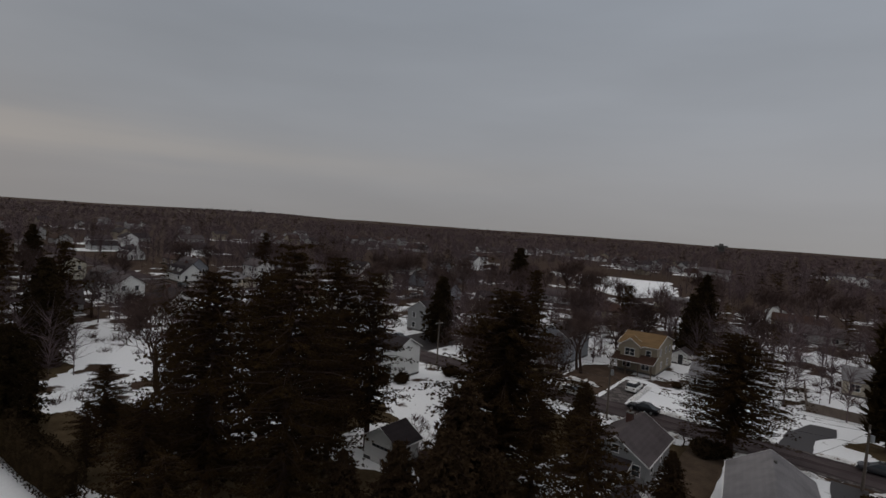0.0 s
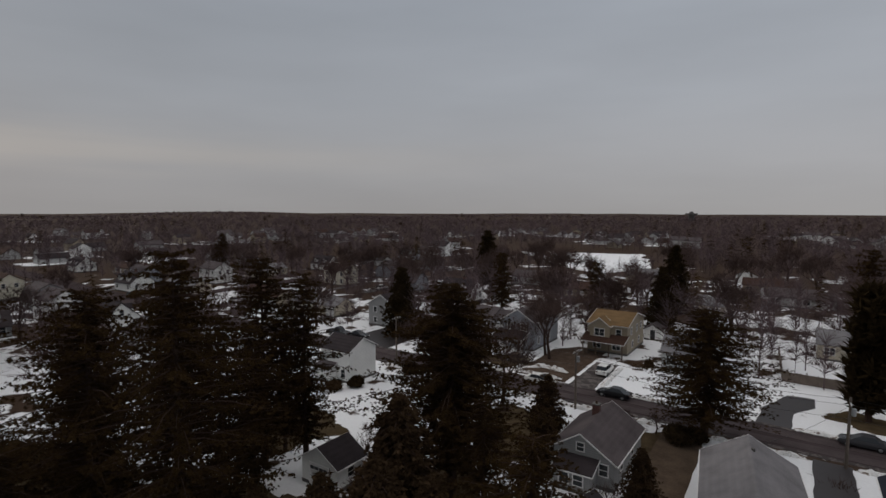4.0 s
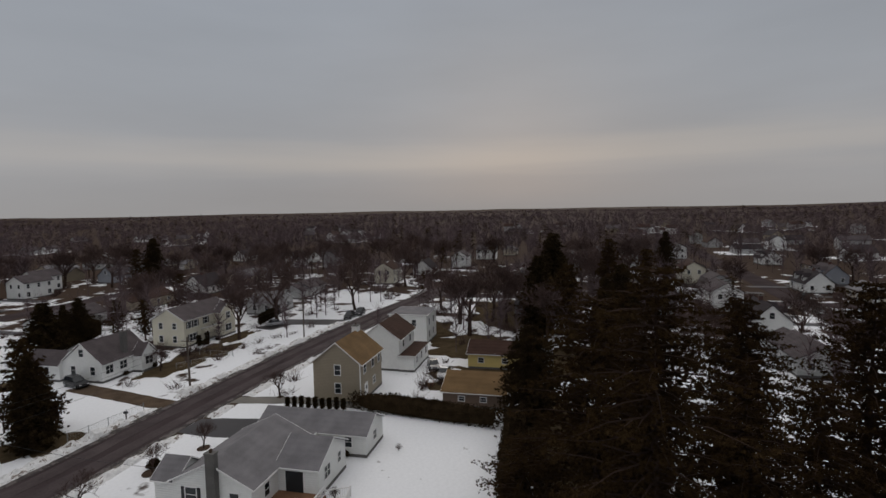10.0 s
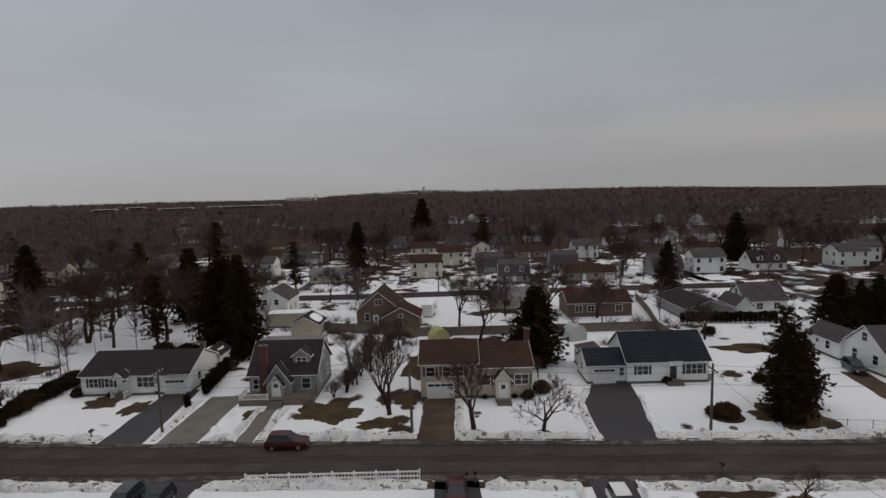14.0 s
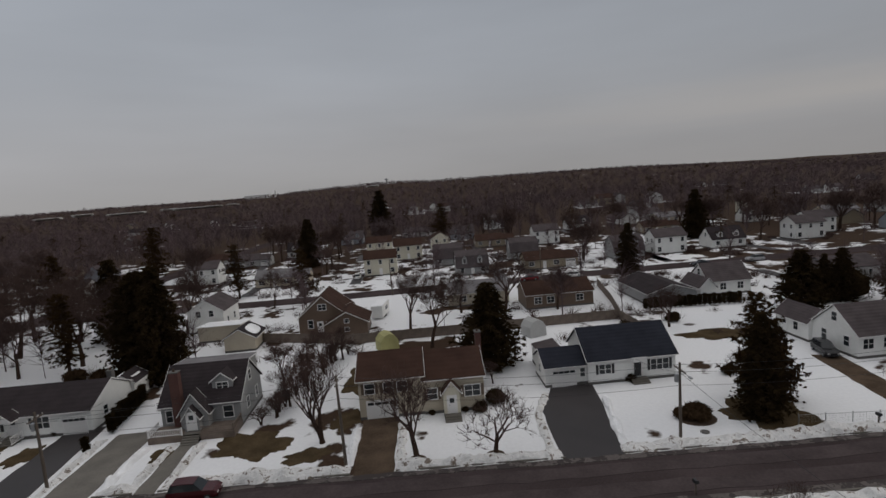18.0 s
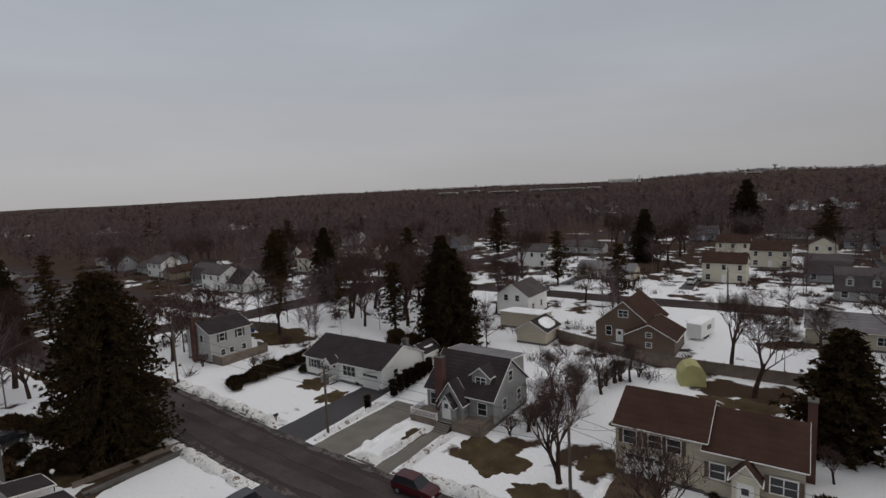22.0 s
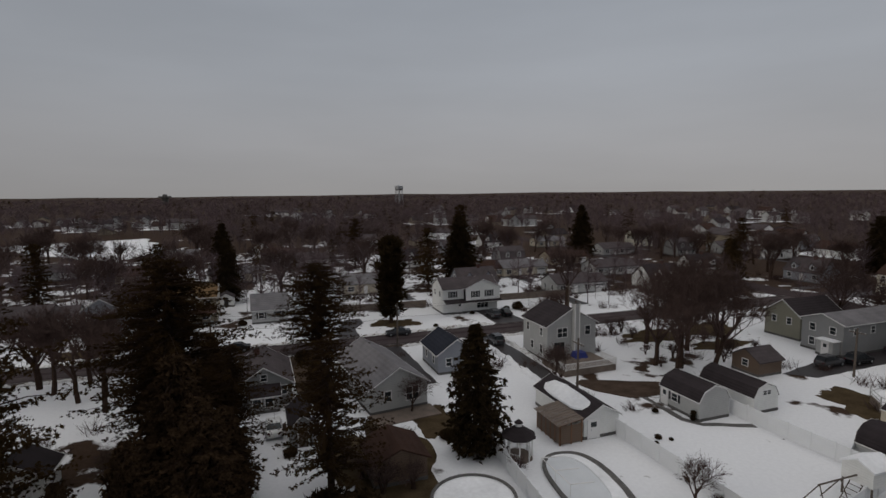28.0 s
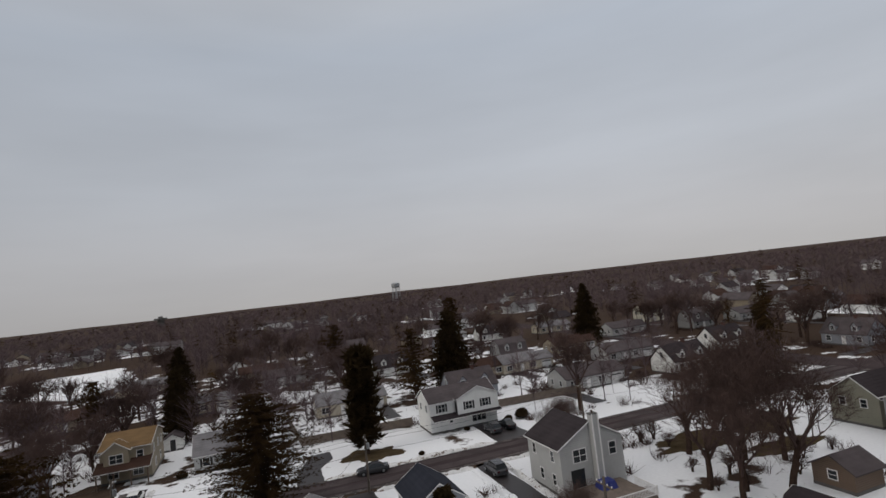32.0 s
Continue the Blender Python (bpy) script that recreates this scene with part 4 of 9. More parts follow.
part("deck_snow", Geo().plate(ragged([(4.6, 3.9), (8.0, 3.9), (8.0, 6.2), (4.6, 6.2)], 0.8, 0.25, 7), 0.5, 0.68, slope=0.06), snow, h.root, "snow lying on the deck")
h.railing([(-46.6, -5.0), (-46.6, -0.5), (-51.4, -0.5)], 0.5, 0.95)
h.railing([(-51.6, -0.5), (-52.6, 1.6), (-46.0, 2.4), (-46.6, -0.5)], 0.0, 1.0)

h = House("house with a tan shingled roof and small chimney", -35.5, -8.7, group="houses on the main street", move=(0.8, 1.6))
h.block(-41.0, -30.8, -13.2, -4.6, 2.7, 1.6, white, roof_tan)
h.block(-33.4, -31.2, -16.0, -13.4, 2.6, 1.0, white, roof_tan, ridge="y", over=0.25)
h.chimney(-35.2, -12.0, 0.8, 0.7, 4.3, dirt, 2.5)
h.windows("+x", -30.4, 1.2, (-11, -7), 1.0, 1.2)

h = House("grey cape house with shed dormers and white gable", 22, -8.1, group="houses on the main street")
h.block(16.8, 27.6, -13.2, -3.2, 3.2, 3.6, white, roof_pale)
h.block(18.6, 21.2, -12.4, -9.6, 5.4, 0.4, white, roof_dark, kind="shed", z0=3.6, over=0.15)
h.block(23.2, 25.8, -12.4, -9.6, 5.4, 0.4, white, roof_dark, kind="shed", z0=3.6, over=0.15)
h.block(15.2, 16.8, -10.4, -6.6, 2.6, 1.6, white, roof_grey, over=0.3)
h.windows("-x", 16.8, 4.7, (-8.2,), 0.95, 1.3, shutter_dark)
h.windows("-x", 16.8, 1.2, (-11.8, -4.8), 1.0, 1.3)
h.windows("-y", -12.4, 4.3, (19.9, 24.5), 1.1, 0.8)
h.windows("+y", -3.2, 1.2, (19, 24), 1.0, 1.3)
h.chimney(29.0, -10.4, 1.1, 0.9, 8.0, stone_chimney)
for k in (20.6, 23.4, 25.4):
    part("roof_vent", Geo().ring(k - 22, 0.6, 7.0, 0.12, 0.5, 8), metal_grey, h.root, "small roof vent pipe")

h = House("house with a charcoal roof half under snow", 17.9, 9.6, group="houses on the main street")
h.block(13.4, 22.4, 4.8, 14.4, 3.0, 2.0, pale_grey, roof_dark, ridge="y")
h.snow_patch(13.6, 17.2, 5.2, 12.6, 3.2, 4.75, "y", 9)
h.windows("+y", 14.4, 1.2, (16, 20), 1.0, 1.2)

h = House("grey two-storey house at the street corner", 58, -50, group="houses on the main street", move=(1.2, 0.8))
h.block(54.6, 61.6, -54.0, -46.2, 5.0, 1.5, pale_grey, roof_dark, ridge="y")
h.windows("-x", 54.6, 3.4, (-48.4, -51.8), 0.9, 1.3, shutter_dark)
h.windows("-x", 54.6, 1.0, (-48.4, -50.0, -52.4), 0.8, 0.9)
h.windows("+y", -46.2, 3.4, (57, 60), 0.9, 1.2)
h.chimney(58.6, -45.7, 0.9, 0.6, 7.6, brick)
part("deck_fence", Geo().box(-6.2, -6.1, -5.2, 3.6, 0, 1.5).box(-6.1, -3.4, 3.5, 3.6, 0, 1.5).box(-6.1, -3.4, -5.2, -5.1, 0, 1.5), wood_grey, h.root, "weathered board screen")

# ---- back yards to the east ----
h = House("dark red shingled two-storey house", 61.5, 6.5, move=(-0.8, -1.2))
h.block(57.6, 66.0, 2.4, 6.4, 6.2, 1.5, red_brown, roof_dark)
h.block(56.8, 66.0, 6.4, 10.8, 6.4, 1.9, red_brown, roof_dark)
h.snow_patch(58.4, 63.8, 8.8, 10.2, 8.28, 7.0, "x", 5)
h.windows("-x", 56.8, 4.1, (8.7,), 1.4, 1.4)
h.windows("-x", 56.8, 1.3, (8.7,), 1.4, 1.5)
h.windows("-x", 57.6, 4.1, (4.4,), 0.8, 1.1)
h.snow_patch(60.0, 65.0, 8.7, 10.6, 8.2, 6.9, "x", 3)
part("back_deck", Geo().box(-6.8, -4.7, -2.5, 3.0, 0, 0.6), wood_grey, h.root, "weathered timber deck")
h = House("sage green garage with a black roof", 50.4, 1.3, "garage", name="garage", move=(-1.2, 0))
h.block(47.2, 54.0, -2.0, 4.6, 2.6, 1.6, green_grey, roof_dark)
h.windows("-x", 47.2, 0.9, (-0.4, 2.8), 0.55, 0.85)
h = House("white cape cottage with a grey roof", 58, -12, move=(-3.5, 1))
h.block(54.2, 62.0, -15.8, -8.2, 3.0, 2.2, white, roof_grey)
h.windows("-x", 54.2, 1.6, (-12.0,), 1.4, 1.2, shutter_dark)
h.block(62.0, 68.0, -15.4, -8.6, 3.4, 2.2, white, roof_grey)
h = House("black-roofed shed with a curved gambrel roof", 39, 20.3, "shed", name="shed", group="gambrel sheds", move=(-0.8, -0.4))
h.block(36.9, 41.2, 16.4, 24.2, 1.9, 1.7, pale_grey, roof_dark, ridge="y", kind="barrel", over=0.06)
h.snow_patch(37.1, 38.6, 17.6, 21.4, 2.95, 3.5, "y", 5)
h = House("small shed with a black gambrel roof", 32.2, 13, "shed", name="shed", group="gambrel sheds")
h.block(31.0, 33.5, 10.6, 15.3, 1.8, 1.2, pale_grey, roof_dark, ridge="y", kind="barrel", over=0.06)
h.snow_patch(31.1, 32.2, 11.4, 14.4, 2.5, 2.95, "y", 6)
h.door("-y", 10.6, 32.2, 0.1, 1.2, 1.7)
h = House("long shed with a black gambrel roof and pale walls", 31.2, 39.5, "shed", name="shed", group="gambrel sheds", move=(-0.3, -1.1))
h.block(29.0, 33.4, 36.6, 42.8, 2.3, 1.6, pale_grey, roof_dark, ridge="y", kind="gambrel", over=0.1)
h.door("-x", 29.0, 42.0, 0.1, 0.9, 2.0)
h.windows("-x", 29.0, 1.1, (40.4,), 0.9, 0.9, shutter_dark)
h = House("white-ended shed with a black gambrel roof", 40.6, 40, "shed", name="shed", group="gambrel sheds", move=(-0.6, -1))
h.block(36.8, 40.6, 35.8, 43.8, 2.0, 1.5, white, roof_dark, ridge="y", kind="gambrel", over=0.1)
h.windows("-y", 35.8, 2.2, (38.7,), 1.2, 0.5)
h = House("pale garage with snow on its dark roof", 16, 42.5, "garage", name="garage", move=(0.2, -1))
h.block(13.8, 18.2, 37.5, 47.6, 2.3, 1.2, white, roof_dark, ridge="y", over=0.25)
h.snow_patch(13.7, 15.8, 38.2, 46.8, 2.5, 3.55, "y", 8)
h.door("-y", 37.5, 15.0, 0.05, 1.3, 2.0)
h = House("small dark grey plastic garden shed", 15.7, 18.9, "shed", name="shed")
h.block(14.6, 16.4, 17.9, 19.6, 1.75, 0.6, stone_chimney, roof_dark, ridge="y", over=0.1, trims=False)
h = House("small pale shed with a snow-covered roof", 66, 30, "shed", name="shed")
h.block(46.0, 48.6, 24.0, 27.4, 2.1, 0.8, beige, roof_dark, ridge="y", over=0.1)

h = House("grey two-storey house with a low roof", 75, 50, group="houses on the cross street", move=(0, -1.5))
h.block(67.2, 82.0, 46.8, 53.4, 5.0, 1.2, grey, roof_pale, ridge="x")
h.windows("-x", 67.2, 3.3, (48.4, 51.6), 0.9, 1.1)
h.windows("-x", 67.2, 0.9, (51.6,), 0.9, 1.2)
h.block(65.6, 67.2, 47.2, 49.8, 2.4, 0.1, pale_grey, snow, kind="flat", over=0.15)
h.door("-x", 65.6, 48.4, 0.2)
h.windows("-y", 46.8, 3.3, (70, 74, 78), 0.9, 1.1)
h = House("green-grey gabled two-storey house", 74, 59, group="houses on the cross street", move=(0, -1.5))
h.block(69.6, 80.0, 55.4, 62.0, 4.2, 2.4, green_grey, roof_dark)
h.windows("-x", 69.6, 2.6, (57.4, 60.2), 0.8, 1.1)
h = House("long grey house with a snow-covered porch roof", 73, 28, group="houses on the cross street")
h.block(70.2, 78.6, 27.2, 37.4, 4.6, 1.4, grey, roof_dark, ridge="y")
h.block(67.6, 70.2, 28.6, 36.0, 2.6, 0.15, pale_grey, snow, kind="flat", over=0.2)
h.block(66.8, 77.0, 18.6, 27.2, 3.0, 1.6, grey, roof_dark, ridge="y")
h.windows("-x", 70.2, 3.2, (29, 32, 35), 0.9, 0.9)
h.windows("-x", 67.6, 0.9, (30, 31.6, 33.2, 34.8), 0.9, 1.2)
h.windows("-x", 66.8, 1.0, (24.5, 21.5), 0.9, 1.1)
h.door("-x", 66.8, 22.8, 0.2)
h = House("low dark brown garage beside a drive", 53, 49, "garage", name="garage")
h.block(47.6, 52.0, 43.6, 48.0, 2.2, 1.3, dark_brown, roof_grey, trims=False)
h.windows("-x", 47.6, 1.1, (45.8,), 0.9, 0.9)

h = House("pale grey two-storey house with a white chimney and back deck", 28.6, 64.4, group="houses on the north street", move=(-0.8, -0.8))
h.block(24.3, 33.0, 60.6, 68.2, 5.7, 2.4, pale_grey, roof_dark, ridge="y")
h.chimney(29.0, 60.2, 0.9, 0.7, 9.0, pale_grey)
part("corner_board", Geo().box(0.0, 0.14, -4.65, -4.5, 0, 9.1).box(0.8, 0.94, -4.65, -4.5, 0, 9.1), trim, h.root, "white chimney corner board")
h.windows("-y", 60.6, 3.8, (26.9,), 1.7, 1.4)
h.windows("-y", 60.6, 3.8, (31.5,), 0.9, 1.4)
part("sliding_door", Geo().box(-0.9, 0.9, 0, 0.05, 0, 2.05), glass, h.root, "dark glazed sliding door", m=h.place("-y", 60.6, 26.4, 0.95))
h.windows("-x", 24.3, 3.9, (62.4, 66.6), 0.7, 1.2)
h.windows("-x", 24.3, 1.2, (62.4, 65.2), 0.7, 1.2)
part("deck", Geo().box(-5.2, 3.4, -10.2, -3.8, 0.0, 0.9), wood_grey, h.root, "raised timber deck")
h.railing([(23.4, 60.4), (23.4, 54.2), (32.0, 54.2), (32.0, 58.0)], 0.9, 0.95)
part("tarp", Geo().plate(ragged([(-0.6, -4.4), (1.4, -4.4), (1.4, -6.2), (-0.6, -6.2)], 0.5, 0.12, 5), 0.9, 1.7, slope=0.25), tarp_blue, h.root, "blue tarpaulin over deck furniture")

h = House("small grey bungalow with a steep gable", -16.9, 63.8, group="houses on the north street", move=(-0.7, -1.6))
h.block(-20.2, -13.6, 59.6, 69.8, 2.8, 2.1, grey, roof_grey, ridge="y")
h.block(-18.8, -15.2, 57.6, 59.6, 2.0, 0.7, grey, roof_dark, kind="shed", ridge="x", over=0.2)
h.windows("-y", 59.6, 3.3, (-16.9,), 0.7, 0.8)
h.windows("-y", 57.6, 0.8, (-17.8, -16.4), 0.9, 1.0)
h.windows("-y", 59.6, 1.4, (-14.6,), 0.8, 1.1)
h.windows("+x", -13.6, 1.3, (62, 66), 0.9, 1.1)
h.windows("-x", -20.2, 1.3, (62, 66), 0.9, 1.1)
h.chimney(-17.6, 66.6, 0.7, 0.7, 5.6, brick, 2.6)

h = House("pale stucco house with a weathered grey roof", -3.1, 58.4, group="houses on the north street", turn=7.0)
h.block(-6.8, 0.6, 51.0, 65.8, 3.1, 2.1, pale_grey, roof_pale, ridge="y")
h.windows("-y", 51.0, 1.4, (-4.6,), 0.8, 1.2)
h.windows("-y", 51.0, 1.1, (-1.4,), 1.6, 1.6)
h.windows("-x", -6.8, 1.3, (54, 58, 62), 0.9, 1.2)
h.windows("+x", 0.6, 1.3, (55, 59, 63), 0.9, 1.2)
part("roof_vent", Geo().ring(0.2, 4.2, 5.0, 0.16, 0.5, 8), stone_chimney, h.root, "dark roof vent")
part("terrace", Geo().box(-4.2, 4.0, -10.8, -7.5, 0, 0.12), wood_grey, h.root, "worn tan flagstone terrace")

h = House("small slate-blue single-storey house", 11.6, 67.6, group="houses on the north street", move=(-2.6, -3.0))
h.block(8.8, 14.4, 63.8, 71.4, 3.0, 1.9, blue_grey, roof_navy, ridge="y")
h.windows("-x", 8.8, 1.2, (66, 69.4), 0.8, 1.1)
h.windows("-y", 63.8, 1.2, (10.4, 12.8), 0.8, 1.1)

h = House("white two-storey house with black shutters and a porch roof", 27.8, 99.8, group="houses on the north street", move=(-2.2, -0.8))
h.block(21.6, 34.4, 96.4, 103.6, 5.4, 1.9, white, roof_grey)
h.block(26.4, 34.4, 95.4, 96.4, 5.6, 0.0, white, roof_grey, kind="flat", z0=2.9, over=0.0, trims=False)
h.block(26.4, 34.4, 95.2, 99.4, 5.5, 1.7, white, roof_grey, ridge="y", z0=2.9, over=0.25)
h.block(21.8, 34.4, 94.6, 96.4, 2.5, 0.5, white, roof_dark, kind="shed", ridge="x", z0=2.4, over=0.15)
h.windows("-y", 95.2, 3.6, (28.6, 31.8), 1.2, 1.3, shutter_dark)
h.windows("-y", 96.4, 3.6, (23.8,), 1.2, 1.3, shutter_dark)
h.windows("-y", 96.4, 0.9, (30.8,), 2.6, 1.4)
h.door("-y", 96.4, 25.4, 0.3)
h.windows("-x", 21.6, 3.6, (98.4, 101.6), 0.9, 1.2)

h = House("brown two-storey house with a tan roof and full-width porch", -31.6, 115, group="houses on the north street", move=(2, -3.6))
h.block(-35.4, -28.0, 110.4, 122.4, 5.4, 1.6, tan, roof_tan)
h.block(-34.6, -31.0, 109.2, 111.6, 5.4, 1.3, tan, roof_tan, ridge="y", z0=2.4, over=0.3)
h.block(-35.6, -28.0, 107.6, 110.4, 2.6, 0.9, dark_brown, roof_brown, kind="shed", z0=2.5, over=0.25)
h.windows("-y", 109.2, 3.5, (-32.8,), 1.8, 1.3)
h.windows("-y", 110.4, 3.5, (-29.6,), 0.9, 1.2)
h.windows("-y", 110.4, 0.9, (-30, -33.6), 1.4, 1.4)
h.windows("+x", -28.0, 3.6, (113, 117, 120), 0.9, 1.2)
h.windows("+x", -28.0, 1.0, (114, 118.6), 0.9, 1.2)
for k in (-35.4, -33.0, -30.6, -28.2):
    part("porch_post", Geo().box(k + 31.6 - 0.09, k + 31.6 + 0.09, -7.3, -7.1, 0, 2.5), dark_brown, h.root)

h = House("small white shed with a dark door", -24.9, 122.7, "shed", name="shed")
h.block(-26.6, -23.2, 122.0, 125.6, 2.2, 1.0, white, roof_grey, ridge="y", over=0.15, trims=False)
h.door("-y", 122.0, -24.9, 0.1, mat=shutter_dark)

h = House("small pale green cape house", -15.8, 105.6, group="houses on the north street")
h.block(-19.2, -12.2, 102.4, 109.0, 2.9, 2.6, pale_grey, roof_pale)
h.windows("-y", 102.4, 1.1, (-17.4, -14), 1.0, 1.2, shutter_dark)

h = House("blue-grey two-storey house with a front porch", -44.2, 104, group="houses on the north street", move=(-0.6, 1.6))
h.block(-47.4, -41.0, 98.4, 110.6, 5.6, 2.0, blue_grey, roof_grey, ridge="y")
h.block(-48.0, -42.0, 95.6, 98.4, 2.6, 0.9, pale_grey, roof_dark, kind="shed", z0=2.5, over=0.25)
h.windows("-y", 98.4, 3.8, (-45.8, -43.0), 1.2, 1.3, shutter_dark)
h.windows("-y", 98.4, 1.0, (-45.8, -43.0), 1.1, 1.4)
h.windows("+x", -41.0, 3.8, (101, 105, 108.6), 0.8, 1.2)
h.windows("+x", -41.0, 1.1, (101, 106), 0.8, 1.2)
h.railing([(-48.0, 98.2), (-48.0, 95.4), (-42.0, 95.4)], 0.3, 0.9)
for k in (-47.9, -45.0, -42.1):
    part("porch_post", Geo().box(k + 44.2 - 0.08, k + 44.2 + 0.08, -8.5, -8.3, 0, 2.5), trim, h.root)

h = House("dark grey gabled two-storey house", -77.4, 106, group="houses on the north street", move=(-2.5, -1.5))
h.block(-81.0, -73.6, 102.0, 110.4, 5.0, 2.2, grey, roof_dark, ridge="y")
h.windows("-y", 102.0, 3.2, (-79, -75.6), 0.9, 1.2)
h.windows("-y", 102.0, 0.8, (-79, -75.6), 0.9, 1.2)
h.windows("+x", -73.6, 3.2, (104, 107.6), 0.9, 1.2)

h = House("white two-storey house with a small porch roof", -60.4, 70, group="houses on the north street")
h.block(-63.2, -57.0, 66.8, 72.8, 4.9, 1.6, white, roof_dark)
h.windows("-y", 66.8, 3.6, (-60.4,), 0.8, 1.2)
h.windows("-y", 66.8, 0.9, (-58.4,), 0.8, 1.1)
h.block(-63.0, -59.8, 65.2, 66.8, 2.1, 0.7, white, roof_grey, kind="shed", over=0.2)

h = House("low shed with a mossy brown roof under evergreens", -6.2, 37.6, "shed", name="shed")
h.block(-8.8, -3.8, 35.2, 40.2, 2.2, 1.1, dark_brown, roof_brown, ridge="y", trims=False)
h.door("+y", 40.2, -6.2, 0.2, mat=wood_grey)

h = House("narrow grey garage with snow on one roof slope", -14.0, 48.4, "garage", name="garage")
h.block(-15.3, -12.7, 45.6, 51.2, 2.2, 1.2, grey, roof_dark, ridge="y", over=0.2)
h.door("-y", 45.6, -14.0, 0.1, mat=wood_grey)
h.window("-x", -15.3, 48.6, 1.1, 0.6, 0.6)
h.snow_patch(-13.6, -12.6, 46.0, 50.6, 2.95, 2.2, "x", 12)

h = House("small white garage with a dark roof among the pines", -38.2, 47.6, "garage", name="garage", move=(0.2, -2.6))
h.block(-40.6, -35.9, 45.7, 49.5, 2.5, 1.4, white, roof_dark, ridge="y")
h.garage_door("-y", 45.7, -38.2, 2.4)
h.window("+x", -35.9, 47.6, 1.1, 0.8, 0.9)


# ---- houses on the streets behind ----
h = House("dark brown gabled house with a lower garage wing", 0, -88, move=(0, -3))
h.block(-4.6, 4.6, -93.0, -82.4, 3.4, 3.8, dark_brown, roof_brown, ridge="y")
h.windows("+y", -82.4, 4.7, (0.0,), 1.5, 1.1)
h.windows("+y", -82.4, 1.4, (-2.6, 2.4), 0.9, 1.5)
h.door("+y", -82.4, 0.6, 0.4)
h.block(-8.6, -1.0, -87.0, -79.4, 2.5, 2.0, dark_brown, roof_brown, ridge="y")
h.windows("+y", -79.4, 2.6, (-4.8,), 0.8, 0.7)
h.windows("+y", -79.4, 1.0, (-4.8,), 0.8, 0.7)
h = House("long brown ranch house with picture windows", -49.5, -95, move=(2.5, 1.5))
h.block(-56.4, -42.6, -99.4, -91.0, 3.0, 1.9, dark_brown, roof_brown)
h.windows("+y", -91.0, 1.1, (-45.0, -47.6, -53.6), 1.4, 1.3)
h = House("grey ranch house with a pale roof", -31.4, -101)
h.block(-38.0, -25.0, -105.0, -97.6, 2.9, 1.9, beige, roof_pale)
h.windows("+y", -97.6, 1.1, (-28, -34.6), 1.4, 1.2)
h.door("+y", -97.6, -31.4, 0.3, mat=shutter_brown)
h = House("white cape house with a grey roof and low wing", -79.6, -90)
h.block(-85.8, -77.0, -94.6, -87.4, 3.0, 3.0, white, roof_grey)
h.block(-77.0, -73.8, -92.0, -84.8, 2.6, 1.6, white, roof_grey, ridge="y")
h.windows("+y", -87.4, 1.1, (-83.6, -80), 1.2, 1.3)
h.windows("+x", -77.0, 3.8, (-91,), 0.9, 1.2)
h.windows("-x", -85.8, 3.6, (-91,), 0.9, 1.2)
h = House("long outbuilding with a dark shingled roof", -67.6, -91, "garage", name="garage")
h.block(-72.4, -62.8, -98.6, -83.6, 2.4, 1.5, grey, roof_dark, ridge="y")
h = House("low garage with a white snowy roof", 20.6, -88, "garage", name="garage")
h.block(16.0, 24.0, -93.0, -86.8, 2.4, 0.6, beige, snow, kind="shed", ridge="x", over=0.2)
h = House("dark cottage with snow on its roof", 13.4, -86.5, "garage", name="garage")
h.block(11.0, 16.4, -84.8, -78.8, 2.4, 1.5, beige, roof_dark, ridge="y")
h.snow_patch(11.0, 13.2, -84.2, -79.6, 2.6, 3.9, "y", 12)
h = House("white clapboard house behind bare trees", 25.6, -99)
h.block(21.8, 29.0, -104, -94.6, 4.4, 2.4, white, roof_grey, ridge="y")
h.windows("+y", -94.6, 3.4, (24.2, 26.8), 0.9, 1.2)
h.windows("-x", 21.8, 1.4, (-97, -101), 0.9, 1.3)


def prototype(label, make):
    h = House(label, 0, 900)
    make(h)
    return h.root


def cape(wall, roof):
    def make(h):
        h.block(-5.4, 5.4, 896.2, 903.8, 3.0, 3.3, wall, roof, trims=False)
        for k in (-2.6, 2.6):
            h.block(k - 0.8, k + 0.8, 896.6, 898.6, 4.7, 0.9, wall, roof, ridge="y", z0=3.2, over=0.15, trims=False)
            h.window("-y", 896.6, k, 3.7, 0.8, 0.9)
        h.windows("-y", 896.2, 1.1, (-3.6, 3.6), 1.1, 1.2, shutter_dark)
        h.door("-y", 896.2, 0, 0.35, sides=False)
        h.windows("+y", 903.8, 1.1, (-3.4, 0.6, 3.6), 0.9, 1.2)
        h.windows("+x", 5.4, 1.1, (898, 902), 0.9, 1.2)
        h.windows("-x", -5.4, 3.6, (900,), 0.9, 1.2)
        h.chimney(1.2, 900, 0.7, 0.7, 7.2, brick, 4.5)
    return make


def ranch(wall, roof):
    def make(h):
        h.block(-7.2, 4.0, 896.2, 903.8, 2.9, 1.9, wall, roof, trims=False)
        h.block(4.0, 8.4, 896.8, 903.2, 2.7, 1.6, wall, roof, trims=False)
        h.windows("-y", 896.2, 1.1, (-5.4, 1.8), 1.5, 1.2)
        h.door("-y", 896.2, -1.6, 0.3, sides=False)
        h.garage_door("-y", 896.8, 6.2, 2.6)
        h.windows("+y", 903.8, 1.2, (-5, -1, 2.6), 0.9, 1.0)
        h.windows("-x", -7.2, 1.2, (898.4, 901.8), 0.9, 1.1)
    return make


